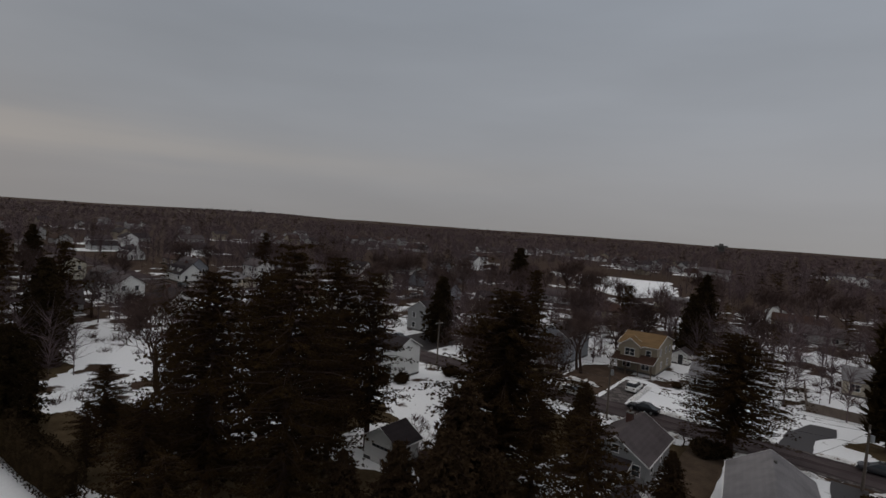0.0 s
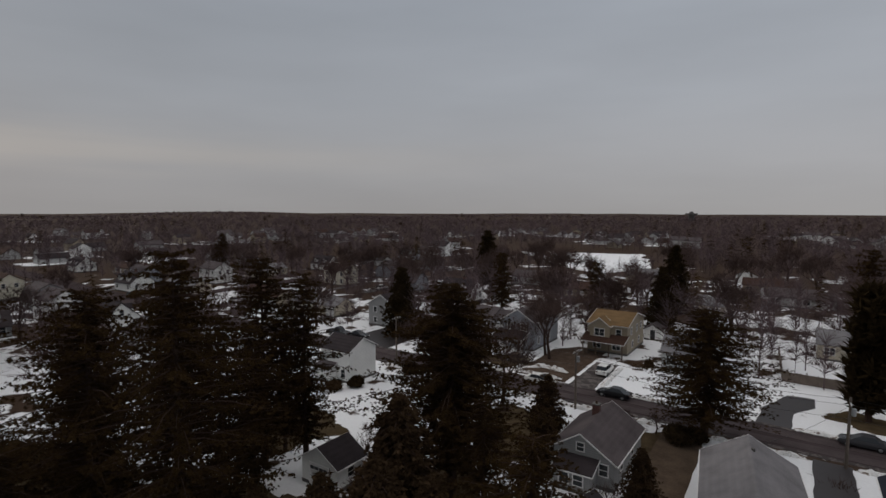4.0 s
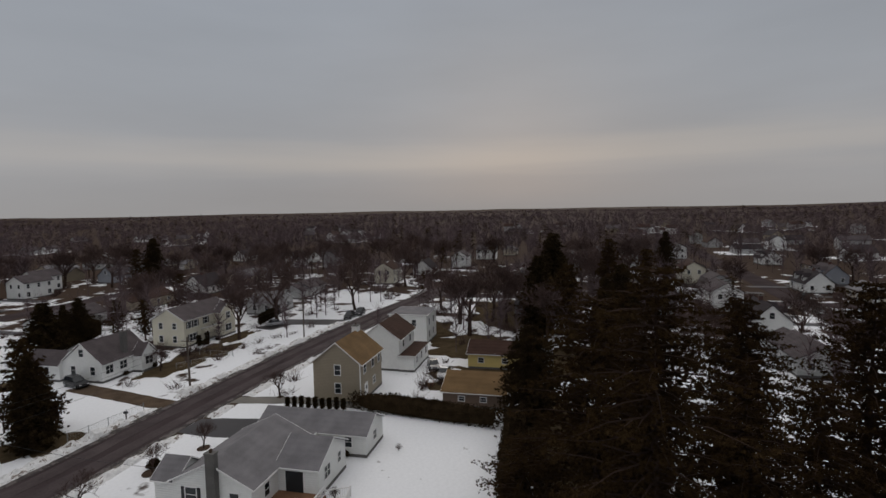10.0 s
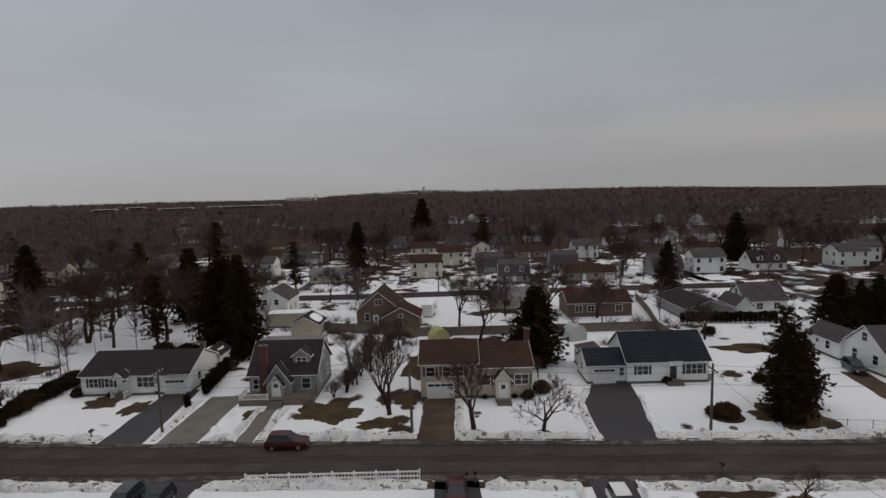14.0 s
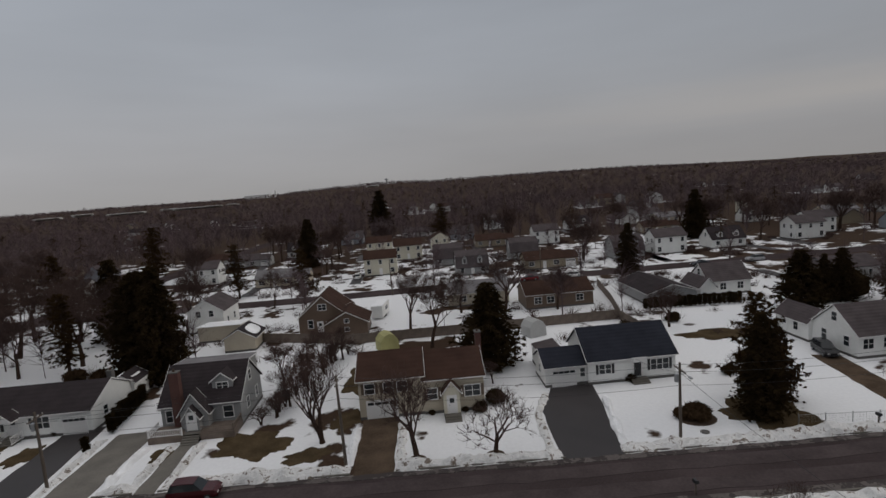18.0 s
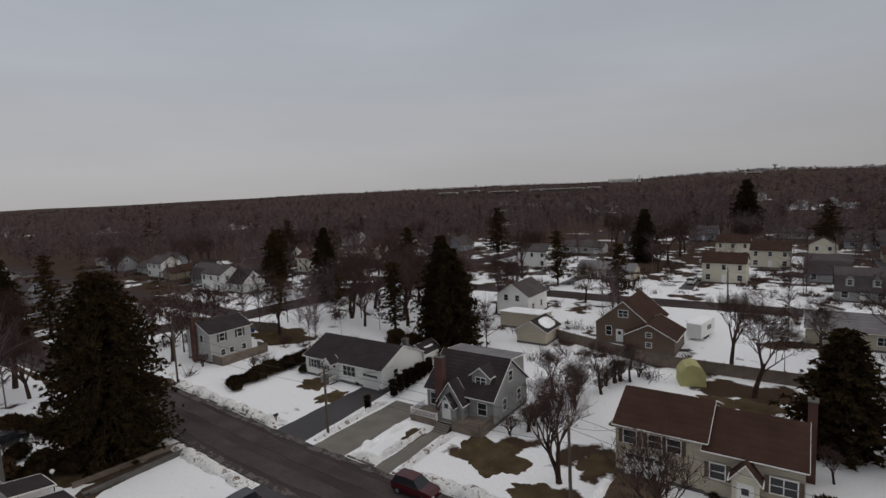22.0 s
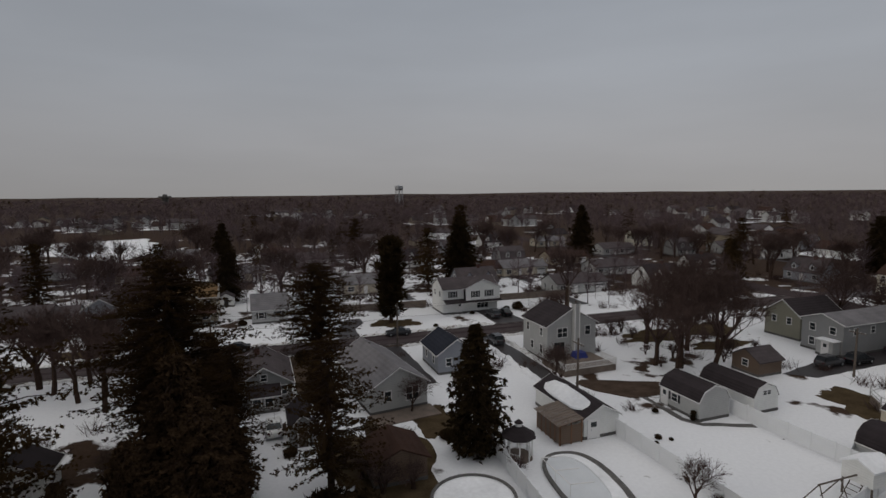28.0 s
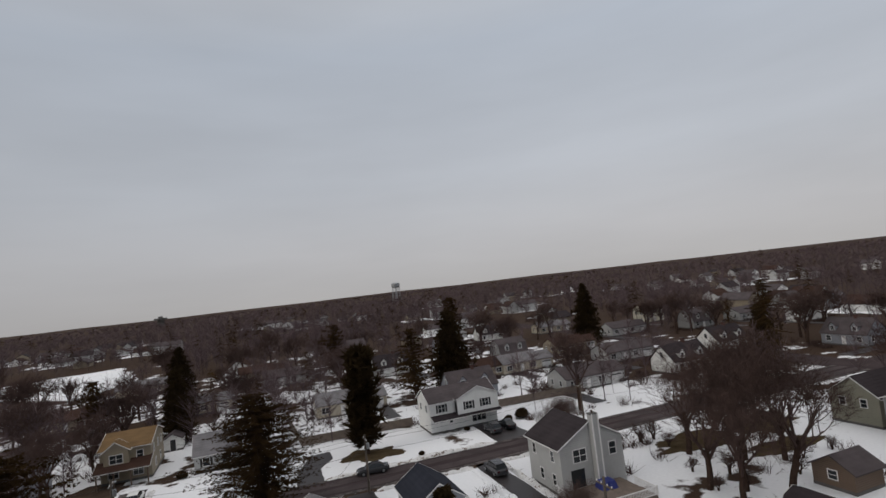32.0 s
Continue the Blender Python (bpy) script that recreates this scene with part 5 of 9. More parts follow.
def colonial(wall, roof):
    def make(h):
        h.block(-5.0, 5.0, 896.4, 903.6, 5.4, 2.1, wall, roof, trims=False)
        h.windows("-y", 896.4, 3.6, (-3.6, 0, 3.6), 0.9, 1.3)
        h.windows("-y", 896.4, 0.9, (-3.6, 3.6), 1.1, 1.4)
        h.door("-y", 896.4, 0, 0.3, sides=False)
        h.windows("+y", 903.6, 3.6, (-3.4, 0.4, 3.4), 0.9, 1.2)
        h.windows("+y", 903.6, 0.9, (-3.4, 3.4), 1.1, 1.3)
        h.windows("+x", 5.0, 3.6, (898.4, 901.6), 0.9, 1.2)
        h.windows("-x", -5.0, 3.6, (898.4, 901.6), 0.9, 1.2)
        h.windows("-x", -5.0, 0.9, (898.4,), 0.9, 1.2)
    return make


def gambrel(wall, roof):
    def make(h):
        h.block(-4.6, 4.6, 896.2, 903.8, 3.0, 3.8, wall, roof, kind="gambrel", trims=False)
        for k in (-2.2, 2.2):
            h.block(k - 0.75, k + 0.75, 896.3, 898.8, 5.0, 0.8, wall, roof, ridge="y", z0=3.0, over=0.15, trims=False)
            h.window("-y", 896.3, k, 3.7, 0.8, 1.1)
        h.windows("-y", 896.2, 1.0, (-3.0, 3.0), 1.1, 1.3)
        h.door("-y", 896.2, 0, 0.3, sides=False)
        h.windows("+x", 4.6, 4.0, (900,), 0.9, 1.2)
        h.windows("-x", -4.6, 4.0, (900,), 0.9, 1.2)
        h.windows("+y", 903.8, 1.0, (-2.8, 2.8), 1.0, 1.2)
    return make


PROTOS = [prototype("white cape house with dormers and a dark roof", cape(white, roof_dark)),
          prototype("pale ranch house with an attached garage", ranch(pale_grey, roof_grey)),
          prototype("cream two-storey house with a brown roof", colonial(cream, roof_brown)),
          prototype("dark shingled gambrel house with white dormers", gambrel(grey, roof_grey)),
          prototype("white two-storey house with a grey roof", colonial(white, roof_grey)),
          prototype("brown ranch house with a brown roof", ranch(tan, roof_brown)),
          prototype("blue-grey cape house with dormers", cape(blue_grey, roof_grey)),
          prototype("beige ranch house with a weathered roof", ranch(beige, roof_pale))]
# x, y, prototype, heading: doors face the nearest street
FAR_HOUSES = [(-7.5, -151, 2, 180), (-34.5, -138, 3, 180), (-57, -138, 5, 180), (-82.5, -143, 3, 180), (-96.5, -145, 4, 180), (-116, -147, 0, 180), (-145, -150, 4, 180), (50, -160, 4, 180),
              (-16, -180, 2, 180), (-41, -232, 6, 180), (-70, -191, 4, 180), (-108, -93, 1, 0), (-135, -96, 5, 0), (-160, -95, 0, 0), (-157, -160, 4, 180), (-182, -152, 6, 180), (22, -146, 7, 180), (84, -150, 0, 160),
              (119, -88, 4, 180), (147, -101, 0, 180), (187, -110, 6, 180), (226, -103, 7, 180), (122, -130, 1, 180), (156, -142, 0, 180), (174, -150, 2, 180), (100, -190, 6, 90), (140, -205, 0, 90), (168, -96, 4, 180), (-103, 62, 1, 180), (-128, 64, 0, 180), (-184, 96, 0, 0), (-202, 108, 6, 0),
              (-166, 104, 7, 0), (-171, 66, 3, 180), (-150, 62, 4, 180), (-104, 105, 7, 0), (-128, 106, 5, 0), (-53, 168, 5, 0), (-46, 216, 7, 180), (-60, 114, 1, 0), (-24, 160, 7, 0), (-8, 208, 5, 0), (0, 186, 1, 0),
              (60, 138, 7, 0), (86, 128, 1, 0), (50, 139, 5, 0), (110, 116, 0, 0), (86, 154, 5, 0), (85, 214, 0, 0), (130, 95, 6, 270), (128, 70, 2, 270), (129, 55, 6, 270), (123, 28, 7, 270), (126, 8, 0, 270),
              (168, 134, 4, 0), (128, -18, 3, 270), (122, -48, 1, 0), (158, -52, 6, 0), (192, -56, 3, 0), (150, 60, 4, 0), (176, 58, 5, 0), (150, 18, 0, 0), (182, 20, 7, 0), (210, 62, 1, 0), (60, 108, 1, 0), (84, 104, 0, 0),
              (-190, -40, 2, 0), (-214, -32, 0, 0), (-160, -58, 1, 0), (-185, 10, 6, 180), (-215, 22, 7, 180), (-240, -22, 4, 0), (-200, -150, 3, 180), (-210, -98, 1, 0), (-185, -96, 7, 0),
              (-118, -196, 5, 180), (-96, -232, 0, 180), (-140, -230, 7, 180), (-20, -262, 1, 180), (30, -214, 0, 180), (-62, -268, 4, 180), (64, -206, 5, 180), (12, -250, 6, 180), (-165, -205, 0, 180), (-190, -245, 2, 180),
              (-230, 72, 1, 180), (-260, 110, 0, 0), (-285, 78, 4, 180), (-232, 118, 5, 0), (-84, 142, 0, 0), (-110, 150, 6, 0), (-138, 146, 2, 0), (-80, 186, 1, 0), (30, 168, 0, 0), (28, 224, 4, 0), (60, 196, 6, 0),
              (120, 170, 1, 0), (112, 208, 7, 0), (150, 190, 2, 0), (196, 96, 0, 0), (204, 150, 6, 0), (230, 28, 2, 0), (206, -20, 7, 0), (170, -24, 0, 0), (182, -58, 5, 0), (222, -60, 4, 0), (36, 118, 6, 0), (10, 128, 7, 0), (112, -90, 0, 0), (134, -93, 3, 0), (156, -99, 5, 90), (180, -99, 1, 0), (204, -97, 6, 0), (119, -124, 2, 0), (128, -54, 7, 180)]
ROADS = ((MAIN, 9), (STREET_B, 9), (STREET_C, 9), (STREET_D, 10), (STREET_E, 8), (STREET_F, 8), (SIDE_D, 8))


def on_road(x, y, more=0.0):
    for line, w in ROADS:
        for (ax, ay), (bx, by) in zip(line, line[1:]):
            L2 = (bx - ax) ** 2 + (by - ay) ** 2
            t = min(max(((x - ax) * (bx - ax) + (y - ay) * (by - ay)) / L2, 0), 1)
            if (ax + (bx - ax) * t - x) ** 2 + (ay + (by - ay) * t - y) ** 2 < (w + more) ** 2:
                return True
    return False


# further rows of houses along the streets to the north, south and west, kept off what stands already
rnd = random.Random(41)
for line, off, turn in ((STREET_B, 21, 0), (STREET_B, -21, 180), (STREET_C, -22, 180), (STREET_C, 22, 0), (MAIN, 24, 0), (MAIN, -24, 180), (STREET_F, 20, 270), (STREET_F, -20, 90), (STREET_E, 22, 0), ([(-260, -182), (180, -176)], 20, 0), ([(-260, -182), (180, -176)], -20, 180), ([(-250, 140), (180, 136)], 20, 0)):
    for (ax, ay), (bx, by) in zip(line, line[1:]):
        L = math.hypot(bx - ax, by - ay)
        for i in range(int(L / 24)):
            f = (i + 0.5) / max(1, int(L / 24))
            x, y = ax + (bx - ax) * f - (by - ay) / L * off, ay + (by - ay) * f + (bx - ax) / L * off
            if 125 < math.hypot(x + 15, y) < 300 and not on_road(x, y, 5.0) and all((x - a) ** 2 + (y - b) ** 2 > 380 for a, b, _, _ in FAR_HOUSES) and not (-165 < x < -50 and y > 225) and len(FAR_HOUSES) < 175:
                FAR_HOUSES.append((x + rnd.uniform(-2, 2), y + rnd.uniform(-2, 2), rnd.randrange(8), turn + rnd.choice((0, 0, 90))))
used = set()
for x, y, k, rz in FAR_HOUSES:
    m = pose(x, y, hills(x, y), 0, 0, rz)
    if k in used:
        tagged(copy_thing(PROTOS[k], m), group="houses on the streets beyond")
    else:
        used.add(k)
        PROTOS[k].matrix_basis = m
        tagged(PROTOS[k], group="houses on the streets beyond")


# ---- trees ----
def bare_tree(seed, height, spread, levels=5, stems=1, twig_w=0.010, tips=6):
    """Trunk and crown of a leafless broadleaf tree, as two meshes: round limbs, then thin tapering boughs and twigs."""
    rnd = random.Random(seed)
    trunk, crown = Geo(), Geo()

    def blade(a, b, w0, w1):
        e = (b - a).normalized()
        s = (Matrix.Rotation(rnd.uniform(0, 3.14), 3, e) @ e.orthogonal()).normalized()
        crown.add([a - s * w0, a + s * w0, b + s * w1, b - s * w1], [(0, 1, 2, 3)])

    def grow(p, way, length, r, level, g):
        pts, rad, n = [p], [r], 3 if level < 3 else 2
        q, d = Vector(p), Vector(way)
        for i in range(n):
            d = (d + Vector((rnd.uniform(-1, 1), rnd.uniform(-1, 1), rnd.uniform(-0.2, 0.7))) * 0.16).normalized()
            q = q + d * length / n
            pts.append(tuple(q))
            rad.append(max(r * (1 - 0.42 * (i + 1) / n), 0.008))
        if level < 3:
            g.tube(pts, rad, 6 if level == 0 else 4 if level == 1 else 3, cap=False)
        else:
            for i in range(n):
                blade(Vector(pts[i]), Vector(pts[i + 1]), max(rad[i], twig_w), max(rad[i + 1], twig_w * 0.8))
        if level >= levels:
            for _ in range(tips):
                a = Vector(pts[rnd.randint(0, n)])
                e = (d + Vector((rnd.uniform(-1, 1), rnd.uniform(-1, 1), rnd.uniform(-0.5, 0.8)))).normalized()
                b = a + e * length * rnd.uniform(0.6, 1.1)
                s = e.orthogonal().normalized() * twig_w
                crown.add([a - s, a + s, b], [(0, 1, 2)])
            return
        kids = rnd.randint(3, 4) if level else rnd.randint(4, 6)
        for c in range(kids):
            f = rnd.uniform(0.45, 1.0) if level else rnd.uniform(0.55, 1.0)
            k = min(int(f * n), n - 1)
            base = Vector(pts[k]).lerp(Vector(pts[k + 1]), f * n - k)
            w = 2 * math.pi * (c + rnd.random()) / kids
            side = Matrix.Rotation(w, 3, d) @ d.orthogonal().normalized()
            e = (d * rnd.uniform(0.5, 1.0) + side * spread * rnd.uniform(0.6, 1.1) + Vector((0, 0, 0.36))).normalized()
            grow(tuple(base), e, length * rnd.uniform(0.60, 0.80), rad[k] * rnd.uniform(0.5, 0.66), level + 1, crown)

    for s in range(stems):
        lean = Vector((rnd.uniform(-0.25, 0.25), rnd.uniform(-0.25, 0.25), 1)).normalized() if stems > 1 else Vector((rnd.uniform(-0.06, 0.06), rnd.uniform(-0.06, 0.06), 1))
        grow((0.12 * s, 0.05 * s, -0.15), lean, height * 0.36, height * 0.022 + 0.04, 0, trunk)
    return trunk.mesh("trunk", bark), crown.mesh("crown", twig)


def conifer(seed, height, radius, mat, style="pine", dens=1.0, tuft=1.0):
    """Trunk and needled crown of an evergreen: whorls of drooping limbs with clumps of needles."""
    rnd = random.Random(seed)
    trunk, crown = Geo(), Geo()
    trunk.tube([(0, 0, -0.2), (0.05, 0, height * 0.5), (0, 0.05, height * 0.98)], [height * 0.018 + 0.05, height * 0.011, 0.03], 7)
    z, whorl = height * (0.16 if style == "pine" else 0.05), 0
    pts, tris = [], []
    while z < height * 0.985:
        f = z / height
        if style == "pine":
            reach = radius * (0.36 + 0.80 * math.sin(min(f * 1.6, 1.0) * math.pi * 0.6)) * (1 - f) ** 0.42 * rnd.uniform(0.55, 1.12)
        elif style == "full":
            reach = radius * (0.42 + 0.62 * math.sin(min(f * 2.2, 1.0) * math.pi * 0.5)) * (1 - f) ** 0.62 * rnd.uniform(0.75, 1.15) + 0.1
        elif style == "dome":
            reach = radius * math.sqrt(max(1 - ((f - 0.28) / 0.73) ** 2, 0.02)) * rnd.uniform(0.85, 1.12)
        elif style == "column":
            reach = radius * min(1, 6 * (1 - f)) ** 0.8 * rnd.uniform(0.85, 1.1)
        else:
            reach = radius * (1 - f) ** 0.85 * rnd.uniform(0.8, 1.15) + 0.15
        n = max(4, int((5 if style == "pine" else 7) * dens))
        for k in range(n):
            w = 2 * math.pi * (k + rnd.random() * 0.8) / n + whorl * 0.7
            L = reach * (rnd.uniform(0.55, 1.15) if style == "pine" else rnd.uniform(0.7, 1.12))
            droop = rnd.uniform(-0.05, 0.22) if style == "pine" else rnd.uniform(0.15, 0.45)
            if style == "column":
                droop = -0.9
            tip = Vector((math.cos(w) * L, math.sin(w) * L, z - L * droop + (0.12 * L if style == "pine" else 0)))
            root = Vector((0, 0, z))
            if L > 0.9 and style != "column":
                trunk.tube([tuple(root), tuple(root.lerp(tip, 0.55) + Vector((0, 0, 0.05 * L))), tuple(root.lerp(tip, 0.95))], [0.05 + 0.006 * L, 0.035, 0.012], 3, cap=False)
            clumps = max(3, int(L * (2.5 if style == "pine" else 2.6) * dens * tuft))
            for c in range(clumps):
                q = (0.10 if style == "pine" else 0.22) + (0.94 if style == "pine" else 0.82) * (c + rnd.random()) / clumps
                if style == "pine" and rnd.random() < 0.05:
                    continue
                o = root.lerp(tip, q) + Vector((rnd.uniform(-1, 1), rnd.uniform(-1, 1), rnd.uniform(-0.45, 0.35))) * (0.16 + (0.062 if style == "pine" else 0.1) * L * q)
                size = rnd.uniform(0.42, 0.80) * (1.0 if style == "pine" else 0.85) / tuft
                for b in range(13 if style == "pine" else 8):
                    d = Vector((rnd.gauss(math.cos(w) * 0.6, 0.8), rnd.gauss(math.sin(w) * 0.6, 0.8), rnd.gauss(-0.25 if style != "column" else 0.9, 0.55))).normalized()
                    s = d.cross(Vector((rnd.uniform(-1, 1), rnd.uniform(-1, 1), rnd.uniform(-1, 1)))).normalized() * size * (rnd.uniform(0.19, 0.38) if tuft > 1 else rnd.uniform(0.11, 0.24))
                    e = o + d * size * rnd.uniform(0.6, 1.25)
                    i = len(pts)
                    pts += [tuple(o - s), tuple(o + s), tuple(e)]
                    tris.append((i, i + 1, i + 2))
        z += height * 0.001 + rnd.uniform(0.36, 0.62) * (1.02 if style == "pine" else 0.72) / max(dens, 0.7)
        whorl += 1
    crown.add(pts, tris)
    return trunk.mesh("trunk", bark), crown.mesh("crown", mat)


def plant(kind, meshes, label, x, y, scale=1.0, rz=0.0, tall=1.0, group=""):
    ob = thing(kind.replace(" ", "_"), label, kind, pose(x, y, hills(x, y), 0, 0, rz) @ Matrix.Diagonal((scale, scale, scale * tall, 1)), group)
    part("trunk", meshes[0], None, ob)
    part("crown", meshes[1], None, ob)
    return ob


PINES = [conifer(11, 22, 7.8, needles, "pine", 1.5, 3.5), conifer(12, 22, 6.9, needles, "pine", 1.25, 3.5), conifer(13, 21, 7.2, needles, "pine", 1.25, 3.5), conifer(14, 18, 6.2, needles, "pine", 1.2, 3.5)]
FAR_PINES = [PINES[0], conifer(15, 22, 6.2, needles, "pine", 0.9, 0.9), conifer(16, 21, 6.6, needles, "pine", 0.9, 0.9), conifer(17, 18, 5.6, needles, "pine", 0.9, 0.9)]
SPRUCES = [conifer(21, 13, 4.6, spruce_green, "full", 1.2, 1.25), conifer(22, 14, 4.0, spruce_green, "full", 1.15, 1.25), conifer(23, 11, 4.2, rusty_needles, "full", 1.2, 1.4)]
BROAD = conifer(31, 20, 6.1, spruce_green, "dome", 1.3, 1.3)
COLUMN = conifer(41, 6, 0.8, spruce_green, "column", 1.4)
OPEN_TREE = bare_tree(56, 12, 0.55, 4, stems=2, twig_w=0.012, tips=3)
BARE_TREES = [bare_tree(51, 13, 0.75, tips=10), bare_tree(52, 12, 0.9, tips=10), bare_tree(53, 14, 0.65, tips=10), bare_tree(54, 11, 1.0, tips=10), bare_tree(55, 13, 0.8, stems=2, tips=8)]
FAR_BARE = [bare_tree(71, 13, 0.8, 4, twig_w=0.03, tips=9), bare_tree(72, 12, 0.95, 4, twig_w=0.03, tips=9), bare_tree(73, 14, 0.7, 4, twig_w=0.03, tips=9), bare_tree(74, 12, 1.0, 4, stems=2, twig_w=0.03, tips=8)]
SMALL_BARE = [bare_tree(61, 5, 0.8, 4), bare_tree(62, 4, 1.0, 4), bare_tree(63, 3.0, 1.0, 3, stems=3)]

# the tall pines in the yards below the start of the flight: x, y, mesh, height in metres, spread
for x, y, k, tall, wide, rz in ((-26.3, 48.4, 0, 20.3, 1.28, 20), (-34.4, 27.6, 1, 24.2, 0.92, 75), (-41.2, 25.2, 2, 21.8, 1.05, 140), (-42.4, 20.4, 3, 11.5, 1.2, 200), (-42.0, 45.0, 1, 20.5, 0.85, 260), (-46.0, 43.0, 2, 22.4, 0.85, 310),
                                (-47.0, 46.4, 3, 16.5, 0.75, 15), (-50.2, 36.4, 0, 20.0, 0.8, 100), (-29.0, 53.0, 3, 15.0, 1.0, 60), (-20.5, 44.0, 3, 12.5, 0.95, 290), (-12.5, 35.5, 3, 14.6, 1.2, 33),
                                (-57.0, 30.0, 2, 14.0, 0.8, 41), (-55.0, 21.0, 3, 8.0, 0.85, 88), (-48.5, 28.5, 3, 17.0, 1.0, 120), (-60.5, 24.5, 3, 9.5, 1.1, 45), (-36.0, 19.0, 3, 9.5, 1.3, 10), (-38.0, 33.0, 3, 19.0, 0.8, 77), (-40.6, 37.8, 3, 17.0, 0.9, 230),
                                (-9.0, 75.8, 0, 15.5, 1.6, 35)):
    base = (22, 22, 21, 18)[k]
    plant("pine tree", PINES[k], "tall dark pine with drooping uneven limbs", x, y, tall / base * wide, rz, 1 / wide, "yard pines")
for x, y, k, tall, rz in ((2.4, 38.4, 1, 13.4, 90), (-53.2, -36.8, 1, 11.2, 10), (-28.2, -59.6, 0, 12.6, 50), (21.2, -66.6, 1, 18.0, 130), (-84.5, -72.0, 0, 11.0, 0), (-24.5, 128.0, 1, 15.0, 61)):
    base = (13, 14, 11)[k]
    wide = 1.35 if k == 0 else 1.0
    plant("spruce tree", SPRUCES[k], "dark conical spruce standing in a snowy yard", x, y, tall / base * wide, rz, 1 / wide, group="yard spruces")
plant("spruce tree", BROAD, "tall dark evergreen beside the street corner", 37.0, -22.4, 0.95, 40, 1.08)
plant("spruce tree", BROAD, "broad dark evergreen in a back yard", 26.0, -71.0, 0.86, 140)
plant("evergreen tree", BROAD, "dense rounded dark evergreen behind the hedge", -72.5, 19.0, 0.62, 75, group="browned evergreens")
plant("cypress tree", COLUMN, "tall narrow dark cypress in a bare bed", 7.4, 93.4, 2.8, 0, 1.0)
# browned evergreens in the yards nearest to the camera's end
for x, y, s, rz in ((-57.2, -40.6, 0.85, 30), (49.0, 21.4, 0.6, 15), (50.0, 18.4, 0.55, 70), (51.6, 22.6, 0.5, 200), (-22.4, 33.6, 1.02, 0), (-24.6, 38.6, 1.22, 200), (-20.8, 37.4, 0.8, 60), (-19.6, 29.2, 0.45, 20), (-16.4, 27.4, 0.36, 90), (-23.6, 28.2, 0.6, 150), (-12.0, 27.6, 0.4, 240), (-27.4, 33.6, 0.8, 40),  (-31.0, 31.0, 0.7, 20), (-21.6, 58.6, 0.6, 100), (-23.8, 64.5, 0.75, 170), (-11.4, 56.0, 0.55, 240)):
    plant("evergreen tree", SPRUCES[2], "winter-browned evergreen with dense low limbs", x, y, s, rz, group="browned evergreens")
# darker evergreens on the streets behind
for i, (x, y, tall) in enumerate(((-136, 20.6, 21), (-100, -64, 9), (-95.5, -76, 10), (-99, -70, 9), (-92, -76, 9), (9.2, -114, 14), (-0.5, -285, 26), (25, 123, 17), (36, 128, 20), (49, 160, 22), (-27, 156, 18), (-40, 132, 15), (106, 24, 18), (103, 41, 17), (101, -1, 21), (103, -17, 16), (97, -30, 18),
                                   (92, -88, 19), (110, -100, 16), (140, -130, 18), (-70, 96, 15), (-64, 130, 16), (-98, 30, 15), (-104, 24, 17), (-112, 34, 16), (-122, 40, 18), (-118, 18, 17), (-140, 34, 19), (-70, -110, 14), (-150, -112, 16), (-175, -128, 18), (30, -130, 15),
                                   (44, -96, 17), (60, -104, 18), (76, -90, 19), (-128, -78, 11), (160, 96, 18), (132, 120, 17), (96, 92, 14), (-186, 130, 18), (-214, 60, 17), (70, -170, 20), (20, -180, 18), (-30, -200, 19), (-120, -170, 18), (40, -74, 14), (98, 160, 21), (14, 170, 18), (-94, 176, 20))):
    k = i % 3
    if i % 2:
        plant("pine tree", FAR_PINES[k + 1], "dark pine among the houses", x, y, tall / (22, 21, 18)[k], i * 37, group="pines among the houses")
    else:
        plant("spruce tree", SPRUCES[k % 2], "dark spruce among the houses", x, y, tall / (13, 14)[k % 2], i * 53, group="pines among the houses")
# tall trees crowding the cross street
for i, (x, y, tall) in enumerate(((109.1, -18.3, 19), (106.5, -23.4, 20), (113, 8, 24), (109.0, 12.5, 23), (118, 2, 22), (104.9, 36, 15), (116.5, 46, 21), (134, -5, 19), (121, 20, 20), (128, 36, 19), (110, -41, 17), (74.5, 9.5, 21))):
    k = (1, 2, 3)[i % 3]
    plant("pine tree", FAR_PINES[k], "tall dark pine beside the cross street", x, y, tall / (22, 22, 21, 18)[k] * 0.85, i * 67, 1.18, group="pines among the houses")
for i, (x, y, s) in enumerate(((109.6, 5.5, 1.75), (74.0, -2.3, 1.5), (107.6, 24.2, 1.5), (111.4, 21.5, 1.6), (102.4, 49, 1.4), (115, 40, 1.6), (118, 30, 1.5), (115.3, 19, 1.6), (70.5, 1.5, 1.3), (112, -6, 1.5), (120, 56, 1.5), (77.5, -6.5, 1.2))):
    plant("bare tree", BARE_TREES[i % 5], "tall leafless tree beside the cross street", x, y, s, i * 41, group="bare street trees")
plant("pine tree", FAR_PINES[3], "dark pine with a bushy rounded crown behind a spruce", -54.6, -39.6, 0.72, 25, 1.0, group="pines among the houses")
